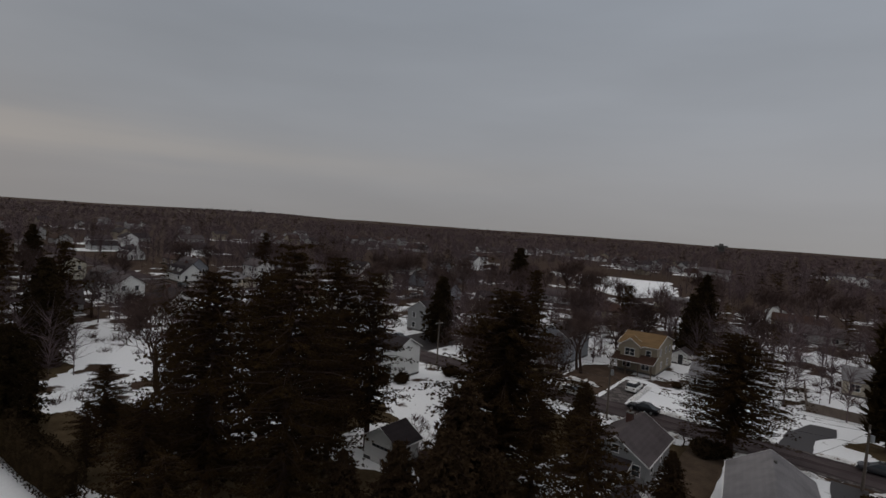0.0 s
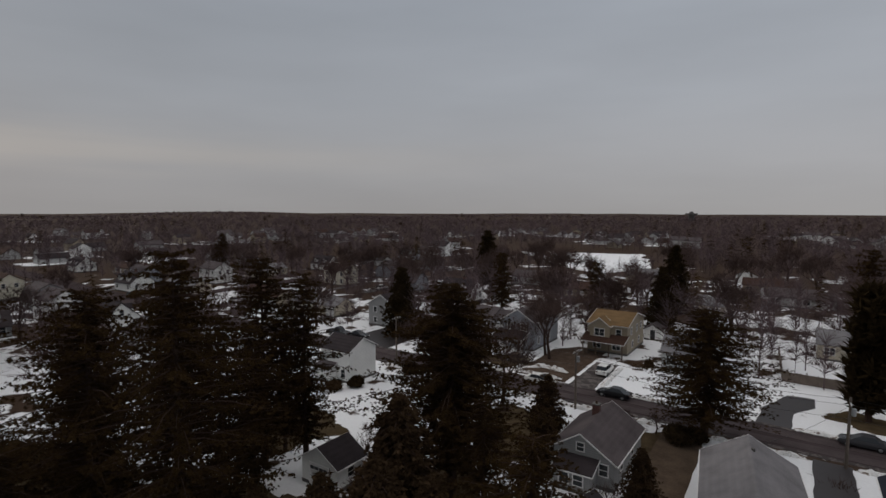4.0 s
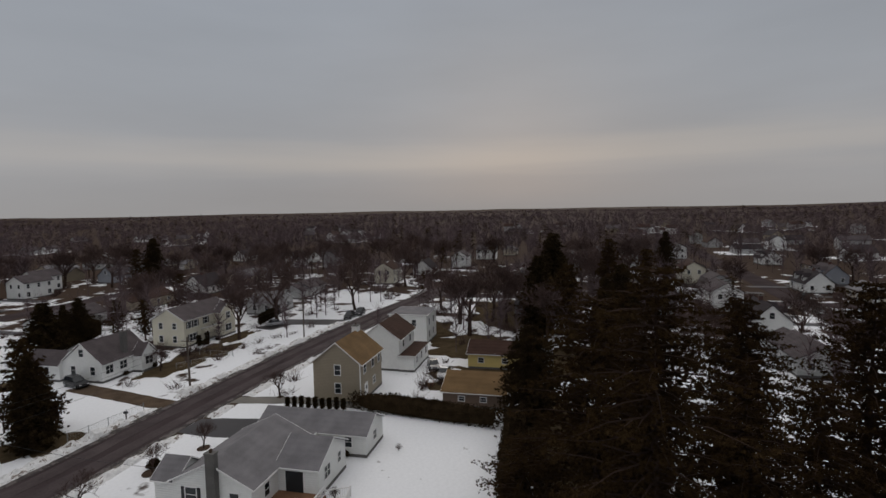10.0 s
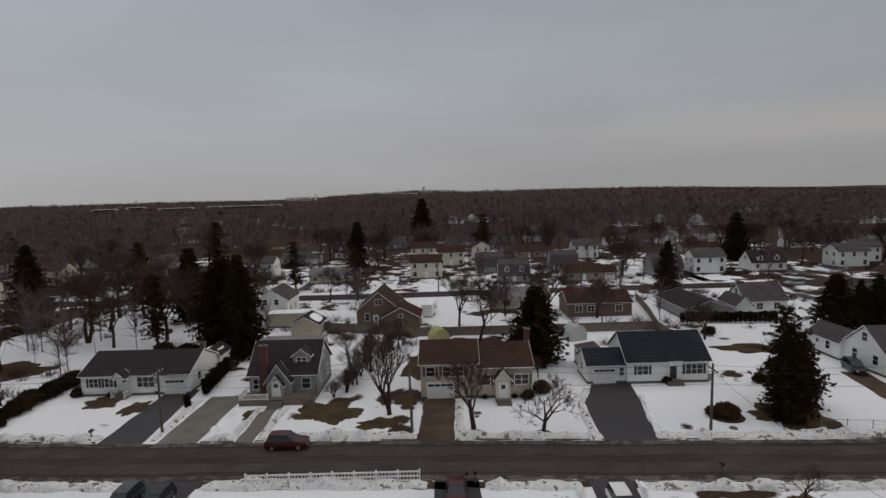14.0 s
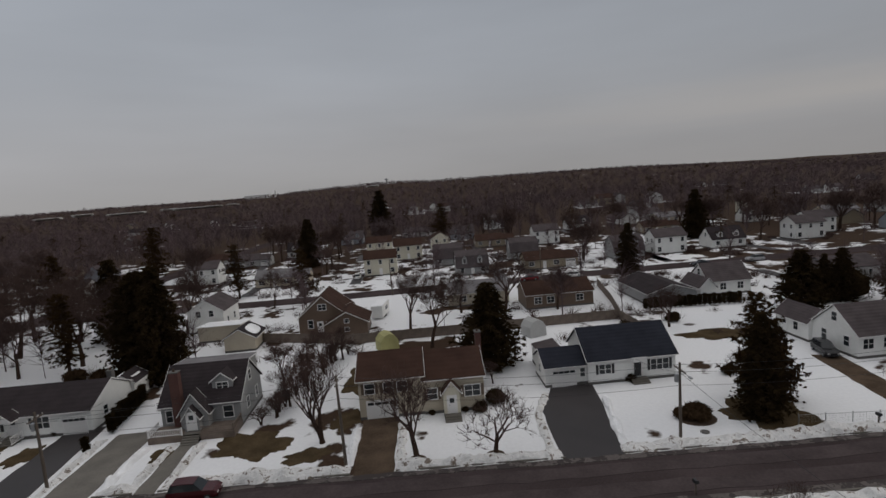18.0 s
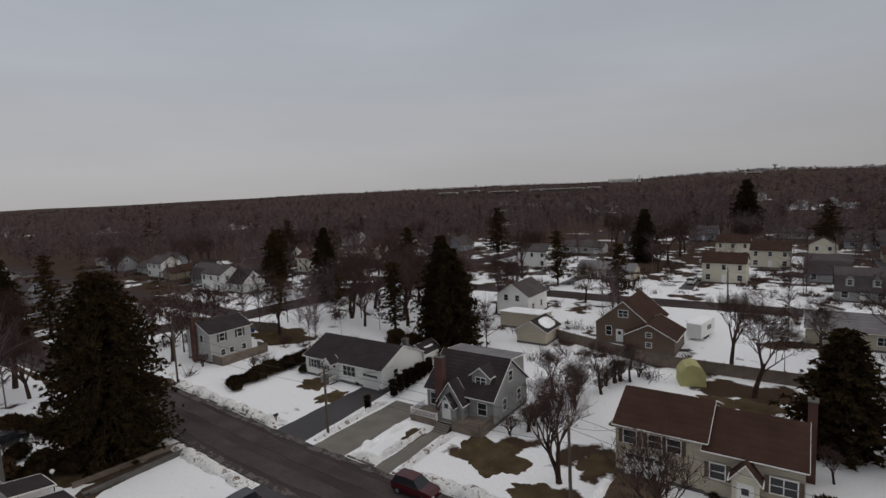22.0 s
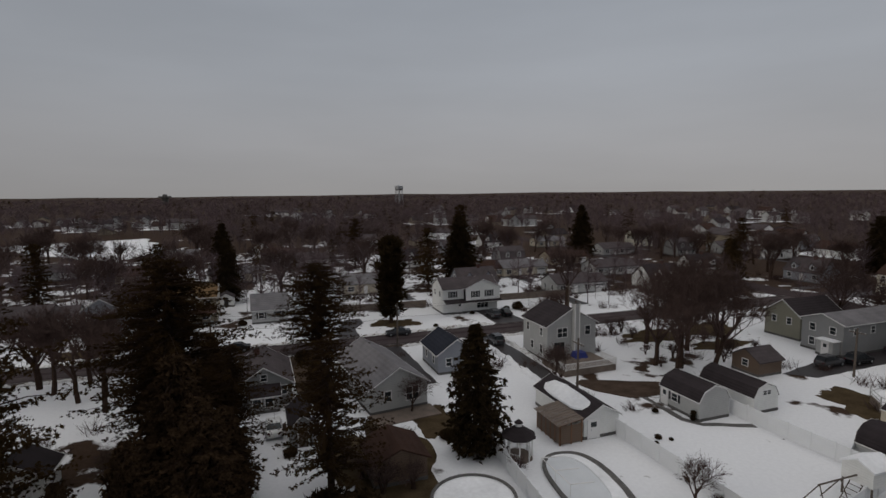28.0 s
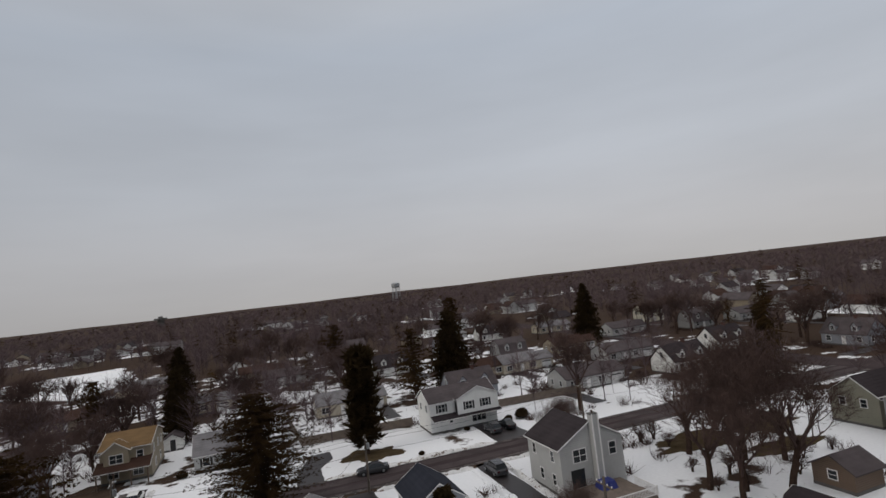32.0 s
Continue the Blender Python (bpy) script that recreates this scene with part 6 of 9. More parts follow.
# narrow arborvitae rows
ROWS = [((-70.4, -14.0), (-71.0, -6.0), 9, 0.27), ((-61.4, -82.0), (-79.0, -80.6), 20, 0.36), ((-117.5, -47.6), (-129, -49.4), 14, 0.42), ((19.8, -49.4), (20.6, -58.6), 7, 0.42), ((-97.6, -49.0), (-99.6, -48.6), 2, 0.4)]
for (ax, ay), (bx, by), n, s in ROWS:
    for i in range(n):
        f = i / max(n - 1, 1)
        ob = thing("shrub", "clipped narrow dark green arborvitae", "shrub", pose(ax + (bx - ax) * f, ay + (by - ay) * f, 0, 0, 0, 47 * i) @ Matrix.Diagonal((s * 1.3, s * 1.3, s * (0.92 + 0.16 * ((i * 7) % 5) / 5), 1)), "arborvitae row")
        part("stem", COLUMN[0], None, ob)
        part("foliage", COLUMN[1], None, ob)
for x, y, s in ((13.0, 15.6, 0.42), (12.2, 16.6, 0.28), (28.3, 36.0, 0.2), (20.0, -44.6, 0.3)):
    ob = thing("shrub", "narrow dark evergreen shrub", "shrub", pose(x, y, 0) @ Matrix.Diagonal((s * 1.5, s * 1.5, s, 1)), "arborvitae row")
    part("stem", COLUMN[0], None, ob)
    part("foliage", COLUMN[1], None, ob)

# a crowd of leafless trees behind the ranch house
for i, (x, y, c) in enumerate(((41, -79, 1.2), (43, -92, 1.35), (47.5, -86, 1.3), (52, -97, 1.4), (36, -90, 1.15), (58, -88, 1.3), (34, -81.5, 1.0), (64, -101, 1.4), (49, -75, 1.1), (56.5, -79, 1.25), (30, -96, 1.1), (68, -90, 1.3))):
    plant("bare tree", BARE_TREES[i % 5], "tall leafless tree behind the ranch house", x, y, c, 83 * i, group="bare yard trees")
# a wooded lot past the bend of the main street
rnd = random.Random(88)
for i in range(16):
    plant("bare tree", FAR_BARE[i % 4], "leafless grey-brown tree among the houses", -128 - 5.4 * i + rnd.uniform(-4, 4), 4 + 14 * rnd.random() + 2.2 * i, rnd.uniform(1.0, 1.4), 70 * i, group="bare street trees")
# leafless trees between the pines and the north street
for i, (x, y, s) in enumerate(((-40, 68, 1.1), (-44, 72.5, 1.2), (-36, 63.5, 1.0), (-46.5, 75.5, 1.1), (-33.5, 72, 1.0), (-40.5, 75.5, 1.2), (-37.5, 70.5, 1.0))):
    plant("bare tree", FAR_BARE[i % 4], "leafless grey-brown tree among the houses", x, y, s, 50 * i, group="bare street trees")
# leafless yard trees that stand out
for x, y, k, s, rz in ((-20.0, -70.8, 0, 1.0, 70), (-16.5, -80.0, 2, 0.95, 160), (38.0, 53.0, 1, 1.35, 10), (40.6, 50.6, 3, 1.45, 95), (43.4, 47.4, 0, 1.3, 180), (38.2, 48.8, 1, 1.2, 250), (60.0, -62.5, 3, 1.2, 33),
                       (78.0, -46.6, 2, 0.8, 140), (33.8, -112.0, 3, 0.9, 200), (16.4, -113.0, 0, 0.8, 15), (-37.0, 97.0, 2, 0.9, 100), (-38.6, 99.0, 0, 1.0, 10), (-41.5, 93.0, 1, 0.8, 77), (19.0, 49.0, 4, 0.55, 30), (-1.0, 50.0, 1, 0.45, 12),
                       (-46.0, -88.0, 1, 0.9, 120), (-27.0, -92.0, 3, 0.9, 12), (-60.0, -70.0, 1, 0.75, 45), (48.0, 57.0, 2, 1.3, 300), (51.0, 62.0, 0, 1.3, 210), (44.5, 62.5, 1, 1.3, 30), (51.3, 54.1, 3, 1.25, 77), (57, 66, 1, 1.2, 140), (33.0, 73.0, 4, 0.7, 55), (-56.4, -45.2, 3, 0.42, 0), (-82.0, -44.6, 3, 0.42, 80)):
    plant("bare tree", BARE_TREES[k], "leafless broad-limbed tree with fine dark twigs", x, y, s, rz, group="bare yard trees")
for x, y, k, s, rz in ((-17.1, -35.6, 0, 2.25, 0), (-24.8, -35.0, 1, 2.05, 130), (15.3, 22.9, 0, 1.1, 40), (-44.6, -20.8, 1, 1.1, 60), (-51.4, -19.0, 0, 0.75, 200), (-57.4, -17.4, 0, 0.8, 111), (-46.9, -37.9, 2, 0.8, 10), (-74.0, -17.2, 0, 1.1, 12), (-33.0, -18.5, 0, 0.5, 0),
                       (-17.4, 73.0, 2, 1.2, 0), (-14.0, 74.2, 1, 0.8, 90), (4.2, 33.0, 2, 0.9, 15), (-9.6, 37.4, 2, 1.3, 10), (-8.2, 34.2, 2, 1.5, 70), (-5.4, 34.0, 2, 1.2, 130), (-10.4, 40.4, 2, 1.2, 200), (-4.0, 41.6, 2, 1.0, 260), (-7.2, 42.6, 2, 1.1, 20), (-84.0, -46.0, 1, 1.0, 33), (-27.4, -53.0, 0, 0.8, 5), (17.6, 22.6, 2, 0.5, 9), (56, -44.0, 2, 1.0, 0), (-50.4, 2.0, 2, 0.5, 70), (-61, 5.0, 2, 0.35, 20), (47.0, -47.4, 2, 1.0, 55), (-39.0, 50.6, 1, 0.9, 3), (50.6, 20.4, 0, 1.0, 40), (54.2, 12.4, 2, 0.9, 10), (36.4, 5.7, 2, 0.5, 0), (45.6, 13.4, 2, 0.6, 80)):
    plant("bare tree", SMALL_BARE[k], "small leafless yard tree", x, y, s, rz, group="small bare trees")
for i, (x, y, c) in enumerate(((70.0, -18.0, 1.2), (66.0, -23.5, 1.0), (73.5, -24.0, 1.3), (76.0, 14.5, 1.35), (71.5, 17.5, 1.2), (69.0, 11.5, 1.1), (64.0, -5.0, 1.0), (52.6, -8.0, 0.75), (78.0, 22.0, 1.3), (82.0, 33.0, 1.25), (86.0, 46.0, 1.2), (83.0, 3.0, 1.45), (86.0, -12.0, 1.4), (80.0, -17.0, 1.2), (88.0, 24.0, 1.4), (84.5, 58.0, 1.2))):
    plant("bare tree", BARE_TREES[i % 5], "tall leafless tree between the yards", x, y, c, 57 * i, group="bare street trees")
plant("bare tree", OPEN_TREE, "tall leafless two-stemmed tree with open limbs", -6.9, -41.2, 0.95, 20, group="bare yard trees")
plant("bare tree", SMALL_BARE[0], "small leafless tree with a leaning dark trunk", -30.4, 40.6, 1.3, 80, group="small bare trees")
# tangled shrubs under the trees beside the long drive
rnd = random.Random(79)
for i in range(16):
    plant("bare shrub", SMALL_BARE[2], "dense leafless shrub under tall trees", rnd.uniform(37, 60), rnd.uniform(50, 72), rnd.uniform(0.7, 1.3), rnd.uniform(0, 360), group="boundary shrubs")
# a thicket of leafless trees and shrubs between two yards
for x, y, k, c, rz in ((-1.0, -52.0, 3, 0.62, 15), (-2.2, -57.5, 1, 0.72, 110), (-3.6, -63.0, 0, 0.66, 200), (1.2, -59.0, 2, 0.6, 280), (-5.6, -69.0, 3, 0.66, 40)):
    plant("bare tree", BARE_TREES[k], "leafless low-branched tree with dense brown twigs", x, y, c, rz, 0.9, group="boundary trees")
rnd = random.Random(77)
for i in range(14):
    f = i / 13
    plant("bare shrub", SMALL_BARE[2], "dense leafless boundary shrub", 0.8 - 7.0 * f * f + rnd.uniform(-0.9, 0.9), -47.0 - 24.0 * f + rnd.uniform(-0.6, 0.6), rnd.uniform(0.9, 1.7), rnd.uniform(0, 360), group="boundary shrubs")
# a clump of very tall trees that stands above the eastern skyline
for x, y, k, c, rz in ((126.0, 9.5, 4, 2.15, 10), (130.0, 5.5, 2, 1.95, 140)):
    plant("bare tree", BARE_TREES[k], "very tall leafless tree above the woods", x, y, c, rz, group="bare street trees")


# ---- woods ----
def open_ground(x, y):
    """Where the plan shows lawns, streets and yards: no wild trees there."""
    if -96 < x < 62 and -36 < y < 20:
        return True
    if -96 < x < 44 and -80 < y < 20 and abs(x - 20) > 12:
        return True
    if -16 < x < 80 and 0 < y < 62:
        return True
    if 6 < x < 46 and -66 < y < -34 or any(b0 - 2 < x < b1 + 2 and c0 - 2 < y < c1 + 2 for b0, b1, c0, c1 in BLOCKS):
        return True
    if -62 < x < 40 and 54 < y < 104:
        return True
    if -160 < x < -55 and 235 < y < 350:
        return True
    if -150 < x < 95 and -190 < y < -84 and (int(x / 8) + int(y / 8)) % (5 if x < 5 else 3):
        return True
    if 15 < x < 120 and 100 < y < 190 and (int(x / 8) + int(y / 8)) % 3:
        return True
    if 92 < x < 250 and abs(y + 74) < 25 and (int(x / 9) + int(y / 7)) % 4:
        return True
    if on_road(x, y):
        return True
    return any((x - a) ** 2 + (y - b) ** 2 < 81 for a, b, _, _ in FAR_HOUSES)


rnd = random.Random(5)
spots, tries = [], 0
while len(spots) < 250 and tries < 6000:
    tries += 1
    r, w = 60 + 190 * math.sqrt(rnd.random()), rnd.uniform(0, 2 * math.pi)
    x, y = r * math.cos(w) - 20, r * math.sin(w)
    if not open_ground(x, y) and all((x - a) ** 2 + (y - b) ** 2 > 30 for a, b in spots):
        spots.append((x, y))
for i, (x, y) in enumerate(spots):
    plant("bare tree", FAR_BARE[i % 4], "leafless grey-brown tree among the houses", x, y, rnd.uniform(0.9, 1.45), rnd.uniform(0, 360), group="bare street trees")


def clearing(x, y):
    """Where the woods open round houses and lots: mostly to the north, less to the west and south."""
    f = np.sin(x / 41 + 1.3 * np.sin(y / 57)) * np.sin(y / 37 + 1.1 * np.sin(x / 67))
    return f > np.where(y > 110, 0.16, np.where(x > 90, 0.8, 0.5))


def make_woods():
    """Leafless woods with some pines out to the hills: a trunk and a spray of fine boughs for each tree, in one mesh."""
    gen = np.random.default_rng(9)
    # ring, trees, boughs each, bough width, sideways growth
    want = [(75, 190, 1800, 96, 0.45, 1.0), (190, 330, 4700, 50, 0.75, 1.0), (330, 620, 11500, 34, 1.05, 1.5), (620, 1200, 16000, 18, 1.9, 2.6), (1200, 2300, 15000, 9, 5.0, 4.5)]
    vs, kinds = [], []
    for r0, r1, n, blades, thick, grow in want:
        r = np.sqrt(gen.uniform(r0 * r0, r1 * r1, n))
        w = gen.uniform(0, 2 * np.pi, n)
        x, y = r * np.cos(w) - 15, r * np.sin(w)
        if r1 <= 330:
            keep = np.array([not open_ground(a, b) for a, b in zip(x, y)])
        else:
            keep = ~((x > -160) & (x < -58) & (y > 235) & (y < 350))
        if r0 < 620:
            keep &= ~(clearing(x, y) & (r > 170) & (gen.random(len(x)) < 0.78))
        x, y = x[keep], y[keep]
        n = len(x)
        z = np.array([hills(a, b) for a, b in zip(x, y)])
        pine = gen.random(n) < (0.045 if r1 < 620 else 0.02)
        tall = gen.uniform(9, 15, n) * np.where((x > 60) & (r1 <= 330), 1.18, 1.0) * np.where(pine, 1.25, 1.0)
        base = np.stack([x, y, z - 0.5], 1)[:, None, :].repeat(blades, 1)
        s = gen.uniform(0.22, 0.72, (n, blades)) + np.where(pine, 0.2, 0.0)[:, None]
        root = base + np.stack([0 * s, 0 * s, s * tall[:, None]], 2)
        d = gen.normal(0, 1, (n, blades, 3))
        d[..., 2] = np.where(pine[:, None], -0.3, np.abs(d[..., 2]) * 0.9 + 0.35)
        d /= np.linalg.norm(d, axis=2, keepdims=True)
        L = tall[:, None] * gen.uniform(0.22, 0.42, (n, blades)) * np.where(pine[:, None], 1.3 - s, 1.0)
        tip = root + d * L[..., None] * np.array([grow ** 0.5, grow ** 0.5, 1.0])
        tip[..., 2] = np.minimum(tip[..., 2], (z + tall)[:, None])
        side = np.cross(d, gen.normal(0, 1, (n, blades, 3)))
        side /= np.linalg.norm(side, axis=2, keepdims=True) + 1e-9
        wd = (gen.uniform(0.05, 0.14, (n, blades)) * thick * np.where(pine, 1.9, 1.0)[:, None])[..., None]
        vs.append(np.stack([root - side * wd, root + side * wd, tip], 2).reshape(-1, 3))
        kinds.append(pine[:, None].repeat(blades, 1).ravel())
        b = np.stack([x, y, z - 0.5], 1)
        up = b + np.stack([0 * x, 0 * x, tall * 0.6], 1)
        k = np.stack([gen.uniform(-1, 1, n), gen.uniform(-1, 1, n), 0 * x], 1)
        k *= (0.15 / (np.linalg.norm(k, axis=1, keepdims=True) + 1e-9))
        vs.append(np.stack([b - k, b + k, up], 1).reshape(-1, 3))
        kinds.append(np.zeros(n, bool))
    v = np.concatenate(vs).astype(np.float32)
    n = len(v) // 3
    me = bpy.data.meshes.new("woods")
    me.vertices.add(len(v))
    me.vertices.foreach_set("co", v.ravel())
    me.loops.add(len(v))
    me.loops.foreach_set("vertex_index", np.arange(len(v), dtype=np.int32))
    me.polygons.add(n)
    me.polygons.foreach_set("loop_start", np.arange(0, len(v), 3, dtype=np.int32))
    # the boughs' base colour carries the haze, at every distance alike
    me.materials.append(hazed_woods_twig)
    me.materials.append(needles)
    me.polygons.foreach_set("material_index", np.concatenate(kinds).astype(np.int32))
    me.update(calc_edges=True)
    tagged(new("woods", me), "leafless brown woods with dark pines reaching to the hills", "woods", kind="stuff")


make_woods()


def make_brush():
    """Leafless brush and weeds along the lot lines and behind the houses, too fine to count, in one mesh."""
    gen = np.random.default_rng(23)
    rnd = random.Random(24)
    g_pts = []
    spots = 0
    while spots < 1800:
        r, w = 42 + 140 * math.sqrt(rnd.random()), rnd.uniform(0, 2 * math.pi)
        x, y = r * math.cos(w) - 10, r * math.sin(w)
        lawn = (-74 < x < 44 and -62 < y < 38) or (-60 < x < 36 and 72 < y < 104) or on_road(x, y, -2.0)
        if lawn or noise.noise(Vector((x / 14, y / 14, 3.0))) < -0.05 or any(a - 0.8 < x < b + 0.8 and c - 0.8 < y < d + 0.8 for a, b, c, d in BLOCKS) or any((x - a) ** 2 + (y - b) ** 2 < 60 for a, b, _, _ in FAR_HOUSES):
            continue
        spots += 1
        n, h, wide = 46, rnd.uniform(0.7, 2.6), rnd.uniform(0.5, 1.5)
        root = np.stack([gen.normal(x, wide * 0.5, n), gen.normal(y, wide * 0.5, n), np.full(n, hills(x, y) - 0.05)], 1)
        d = gen.normal(0, 0.45, (n, 3))
        d[:, 2] = gen.uniform(0.5, 1.0, n)
        tip = root + d * h
        side = np.cross(d, gen.normal(0, 1, (n, 3)))
        side /= np.linalg.norm(side, axis=1, keepdims=True) + 1e-9
        side *= gen.uniform(0.02, 0.06, n)[:, None]
        g_pts.append(np.stack([root - side, root + side, tip], 1).reshape(-1, 3))
    # shrubs at the foot of the far houses' walls
    for hx, hy, k, rz in FAR_HOUSES:
        if math.hypot(hx, hy) > 260:
            continue
        for j in range(9):
            a = rnd.uniform(0, 2 * math.pi)
            x, y = hx + rnd.uniform(5.6, 10.5) * math.cos(a), hy + rnd.uniform(5.0, 10.0) * math.sin(a)
            if on_road(x, y, -3.0):
                continue
            n, h, wide = 60, rnd.uniform(0.8, 1.9), rnd.uniform(0.8, 1.7)
            root = np.stack([gen.normal(x, wide * 0.5, n), gen.normal(y, wide * 0.5, n), np.full(n, hills(x, y) - 0.05)], 1)
            d = gen.normal(0, 0.45, (n, 3))
            d[:, 2] = gen.uniform(0.5, 1.0, n)
            tip = root + d * h
            side = np.cross(d, gen.normal(0, 1, (n, 3)))
            side /= np.linalg.norm(side, axis=1, keepdims=True) + 1e-9
            side *= gen.uniform(0.05, 0.13, n)[:, None]
            g_pts.append(np.stack([root - side, root + side, tip], 1).reshape(-1, 3))
    v = np.concatenate(g_pts)
    me = bpy.data.meshes.new("brush")
    me.from_pydata(v.tolist(), [], np.arange(len(v)).reshape(-1, 3).tolist())
    me.materials.append(twig)
    tagged(new("brush", me), "leafless brush and weeds along the lot lines", "brush", kind="stuff")


make_brush()


def make_distant():
    """Roofs and snowy lots in the clearings far off, too small and too many to count."""
    rnd = random.Random(61)
    homes, lots = Geo(), Geo()
    made = 0
    for _ in range(9000):
        if made >= 300:
            break
        r, w = rnd.uniform(235, 680), rnd.uniform(0, 2 * math.pi)
        x, y = r * math.cos(w) - 15, r * math.sin(w)
        if not bool(clearing(np.array([x]), np.array([y]))[0]) or (-175 < x < -40 and 215 < y < 365) or on_road(x, y, 4.0) or any((x - a) ** 2 + (y - b) ** 2 < 400 for a, b, _, _ in FAR_HOUSES):
            continue
        made += 1
        z, turn = hills(x, y), rnd.choice((0, 90)) + rnd.uniform(-8, 8)
        m = pose(x, y, z, 0, 0, turn)
        L, W, h, up = rnd.uniform(4.5, 7.5), rnd.uniform(3.4, 4.4), rnd.choice((2.9, 3.1, 5.4)), rnd.uniform(1.8, 3.0)
        wall, roof = rnd.choice((0, 1, 1, 2)), rnd.choice((3, 3, 4, 5))
        homes.prism([(-W, -0.3), (W, -0.3), (W, h), (0, h + up), (-W, h)], -L, L, "x", wall)
        k = 10
        homes.v[-k:] = [tuple(m @ Vector(p)) for p in homes.v[-k:]]
        homes.prism([(-W - 0.4, h - 0.35), (0, h + up + 0.02), (W + 0.4, h - 0.35), (W + 0.4, h - 0.15), (0, h + up + 0.24), (-W - 0.4, h - 0.15)], -L - 0.3, L + 0.3, "x", roof)
        k = 12
        homes.v[-k:] = [tuple(m @ Vector(p)) for p in homes.v[-k:]]
        if rnd.random() < 0.65:
            out = ragged([(-L - rnd.uniform(3, 9), -W - rnd.uniform(4, 12)), (L + rnd.uniform(2, 8), -W - rnd.uniform(4, 12)), (L + rnd.uniform(2, 8), W + rnd.uniform(2, 9)), (-L - rnd.uniform(3, 9), W + rnd.uniform(2, 9))], 3.0, 1.3, made)
            n = len(lots.v)
            lots.v += [tuple(m @ Vector((a, b, 0.12))) for a, b in out]
            lots.f.append(tuple(range(n, n + len(out))))
            lots.m.append(0)
    tagged(part("distant_houses", homes, [white, pale_grey, tan, roof_grey, roof_brown, roof_dark]), "small far houses among leafless woods", "houses", kind="stuff")
    tagged(part("snowy_lots", lots, snow), "far snowy lots round the houses", "snow", kind="stuff")


make_distant()

# blacktop drives beside the houses on the streets beyond, joined because they are far off
drives = Geo()
for i, (x, y, k, rz) in enumerate(FAR_HOUSES):
    if math.hypot(x, y) > 260:
        continue
    m = pose(x, y, hills(x, y), 0, 0, rz)
    side = 1 if i % 2 else -1
    out = ragged([(side * 5.4, -15.0), (side * 8.6, -15.0), (side * 8.8, 3.5), (side * 5.4, 3.5)][::side], 2.0, 0.25, 500 + i)
    n = len(drives.v)
    drives.v += [tuple(m @ Vector((a, b, 0.07))) for a, b in out]
    drives.f.append(tuple(range(n, n + len(out))))
    drives.m.append(0)
tagged(part("far_drives", drives, asphalt_wet), "dark driveways beside the far houses", "driveway", kind="stuff")


# ---- snow banks, kerbs, far snow ----
def bank(line, width, height, seed, mat=dirty_snow, closed=False):
    """A lumpy ridge of ploughed snow along a line of the plan."""
    pts, n = [], 7
    path = []
    for (ax, ay), (bx, by) in zip(line, line[1:]):
        L = math.hypot(bx - ax, by - ay)
        k = max(2, int(L / 0.45))
        path += [(ax + (bx - ax) * i / k, ay + (by - ay) * i / k) for i in range(k)]
    path.append(line[-1])
    rows = []
    for i, (x, y) in enumerate(path):
        ax, ay = path[max(i - 1, 0)]
        bx, by = path[min(i + 1, len(path) - 1)]
        L = math.hypot(bx - ax, by - ay) or 1
        nx, ny = -(by - ay) / L, (bx - ax) / L
        end = min(1.0, min(i, len(path) - 1 - i) / 3.0)
        lump = 0.55 + 0.75 * noise.noise(Vector((x * 0.55, y * 0.55, seed))) + 0.35 * noise.noise(Vector((x * 1.7, y * 1.7, seed)))
        hh, ww = height * 1.35 * max(0.25, lump) * end, width * (0.8 + 0.4 * noise.noise(Vector((x * 0.4, y * 0.4, seed + 5))))
        row = []
        for j in range(n):
            f = j / (n - 1) - 0.5
            z = hh * math.cos(f * math.pi) ** 0.8 if abs(f) < 0.499 else -0.06
            row.append((x + nx * f * ww + 0.12 * noise.noise(Vector((x, y, j))), y + ny * f * ww, z + (0.09 * noise.noise(Vector((x * 2.3, y * 2.3, j + seed))) + 0.16 * noise.noise(Vector((x * 1.1, y * 1.1, 0.7 * j + seed)))) * end))
        rows.append(row)
    g = Geo()
    g.add([p for r in rows for p in r], [(i * n + j, i * n + j + 1, (i + 1) * n + j + 1, (i + 1) * n + j) for i in range(len(rows) - 1) for j in range(n - 1)])
    tagged(part("snowbank", g, mat), "lumpy bank of ploughed grey snow beside the street", "snowbank", kind="structure")


def gaps(x0, x1, holes):
    out, at = [], x0
    for a, b in sorted(holes):
        out.append((at, a))
        at = b
    out.append((at, x1))
    return [(a, b) for a, b in out if b - a > 1.5]


def main_y(x, off=0.0):
    """The middle of the main street at x, off metres to its north."""
    for (ax, ay), (bx, by) in zip(MAIN, MAIN[1:]):
        if bx <= x <= ax:
            return ay + (by - ay) * (x - ax) / (bx - ax) + off
    return MAIN[-1][1] + off


def kerb(a, b, off):
    k = max(1, int((b - a) / 6))
    line = [(a + (b - a) * i / k, main_y(a + (b - a) * i / k, off)) for i in range(k + 1)]
    tagged(part("kerb", Geo().plate(strip(line, 0.18), -0.1, 0.15), concrete), "low grey concrete kerb", "kerb", kind="structure")


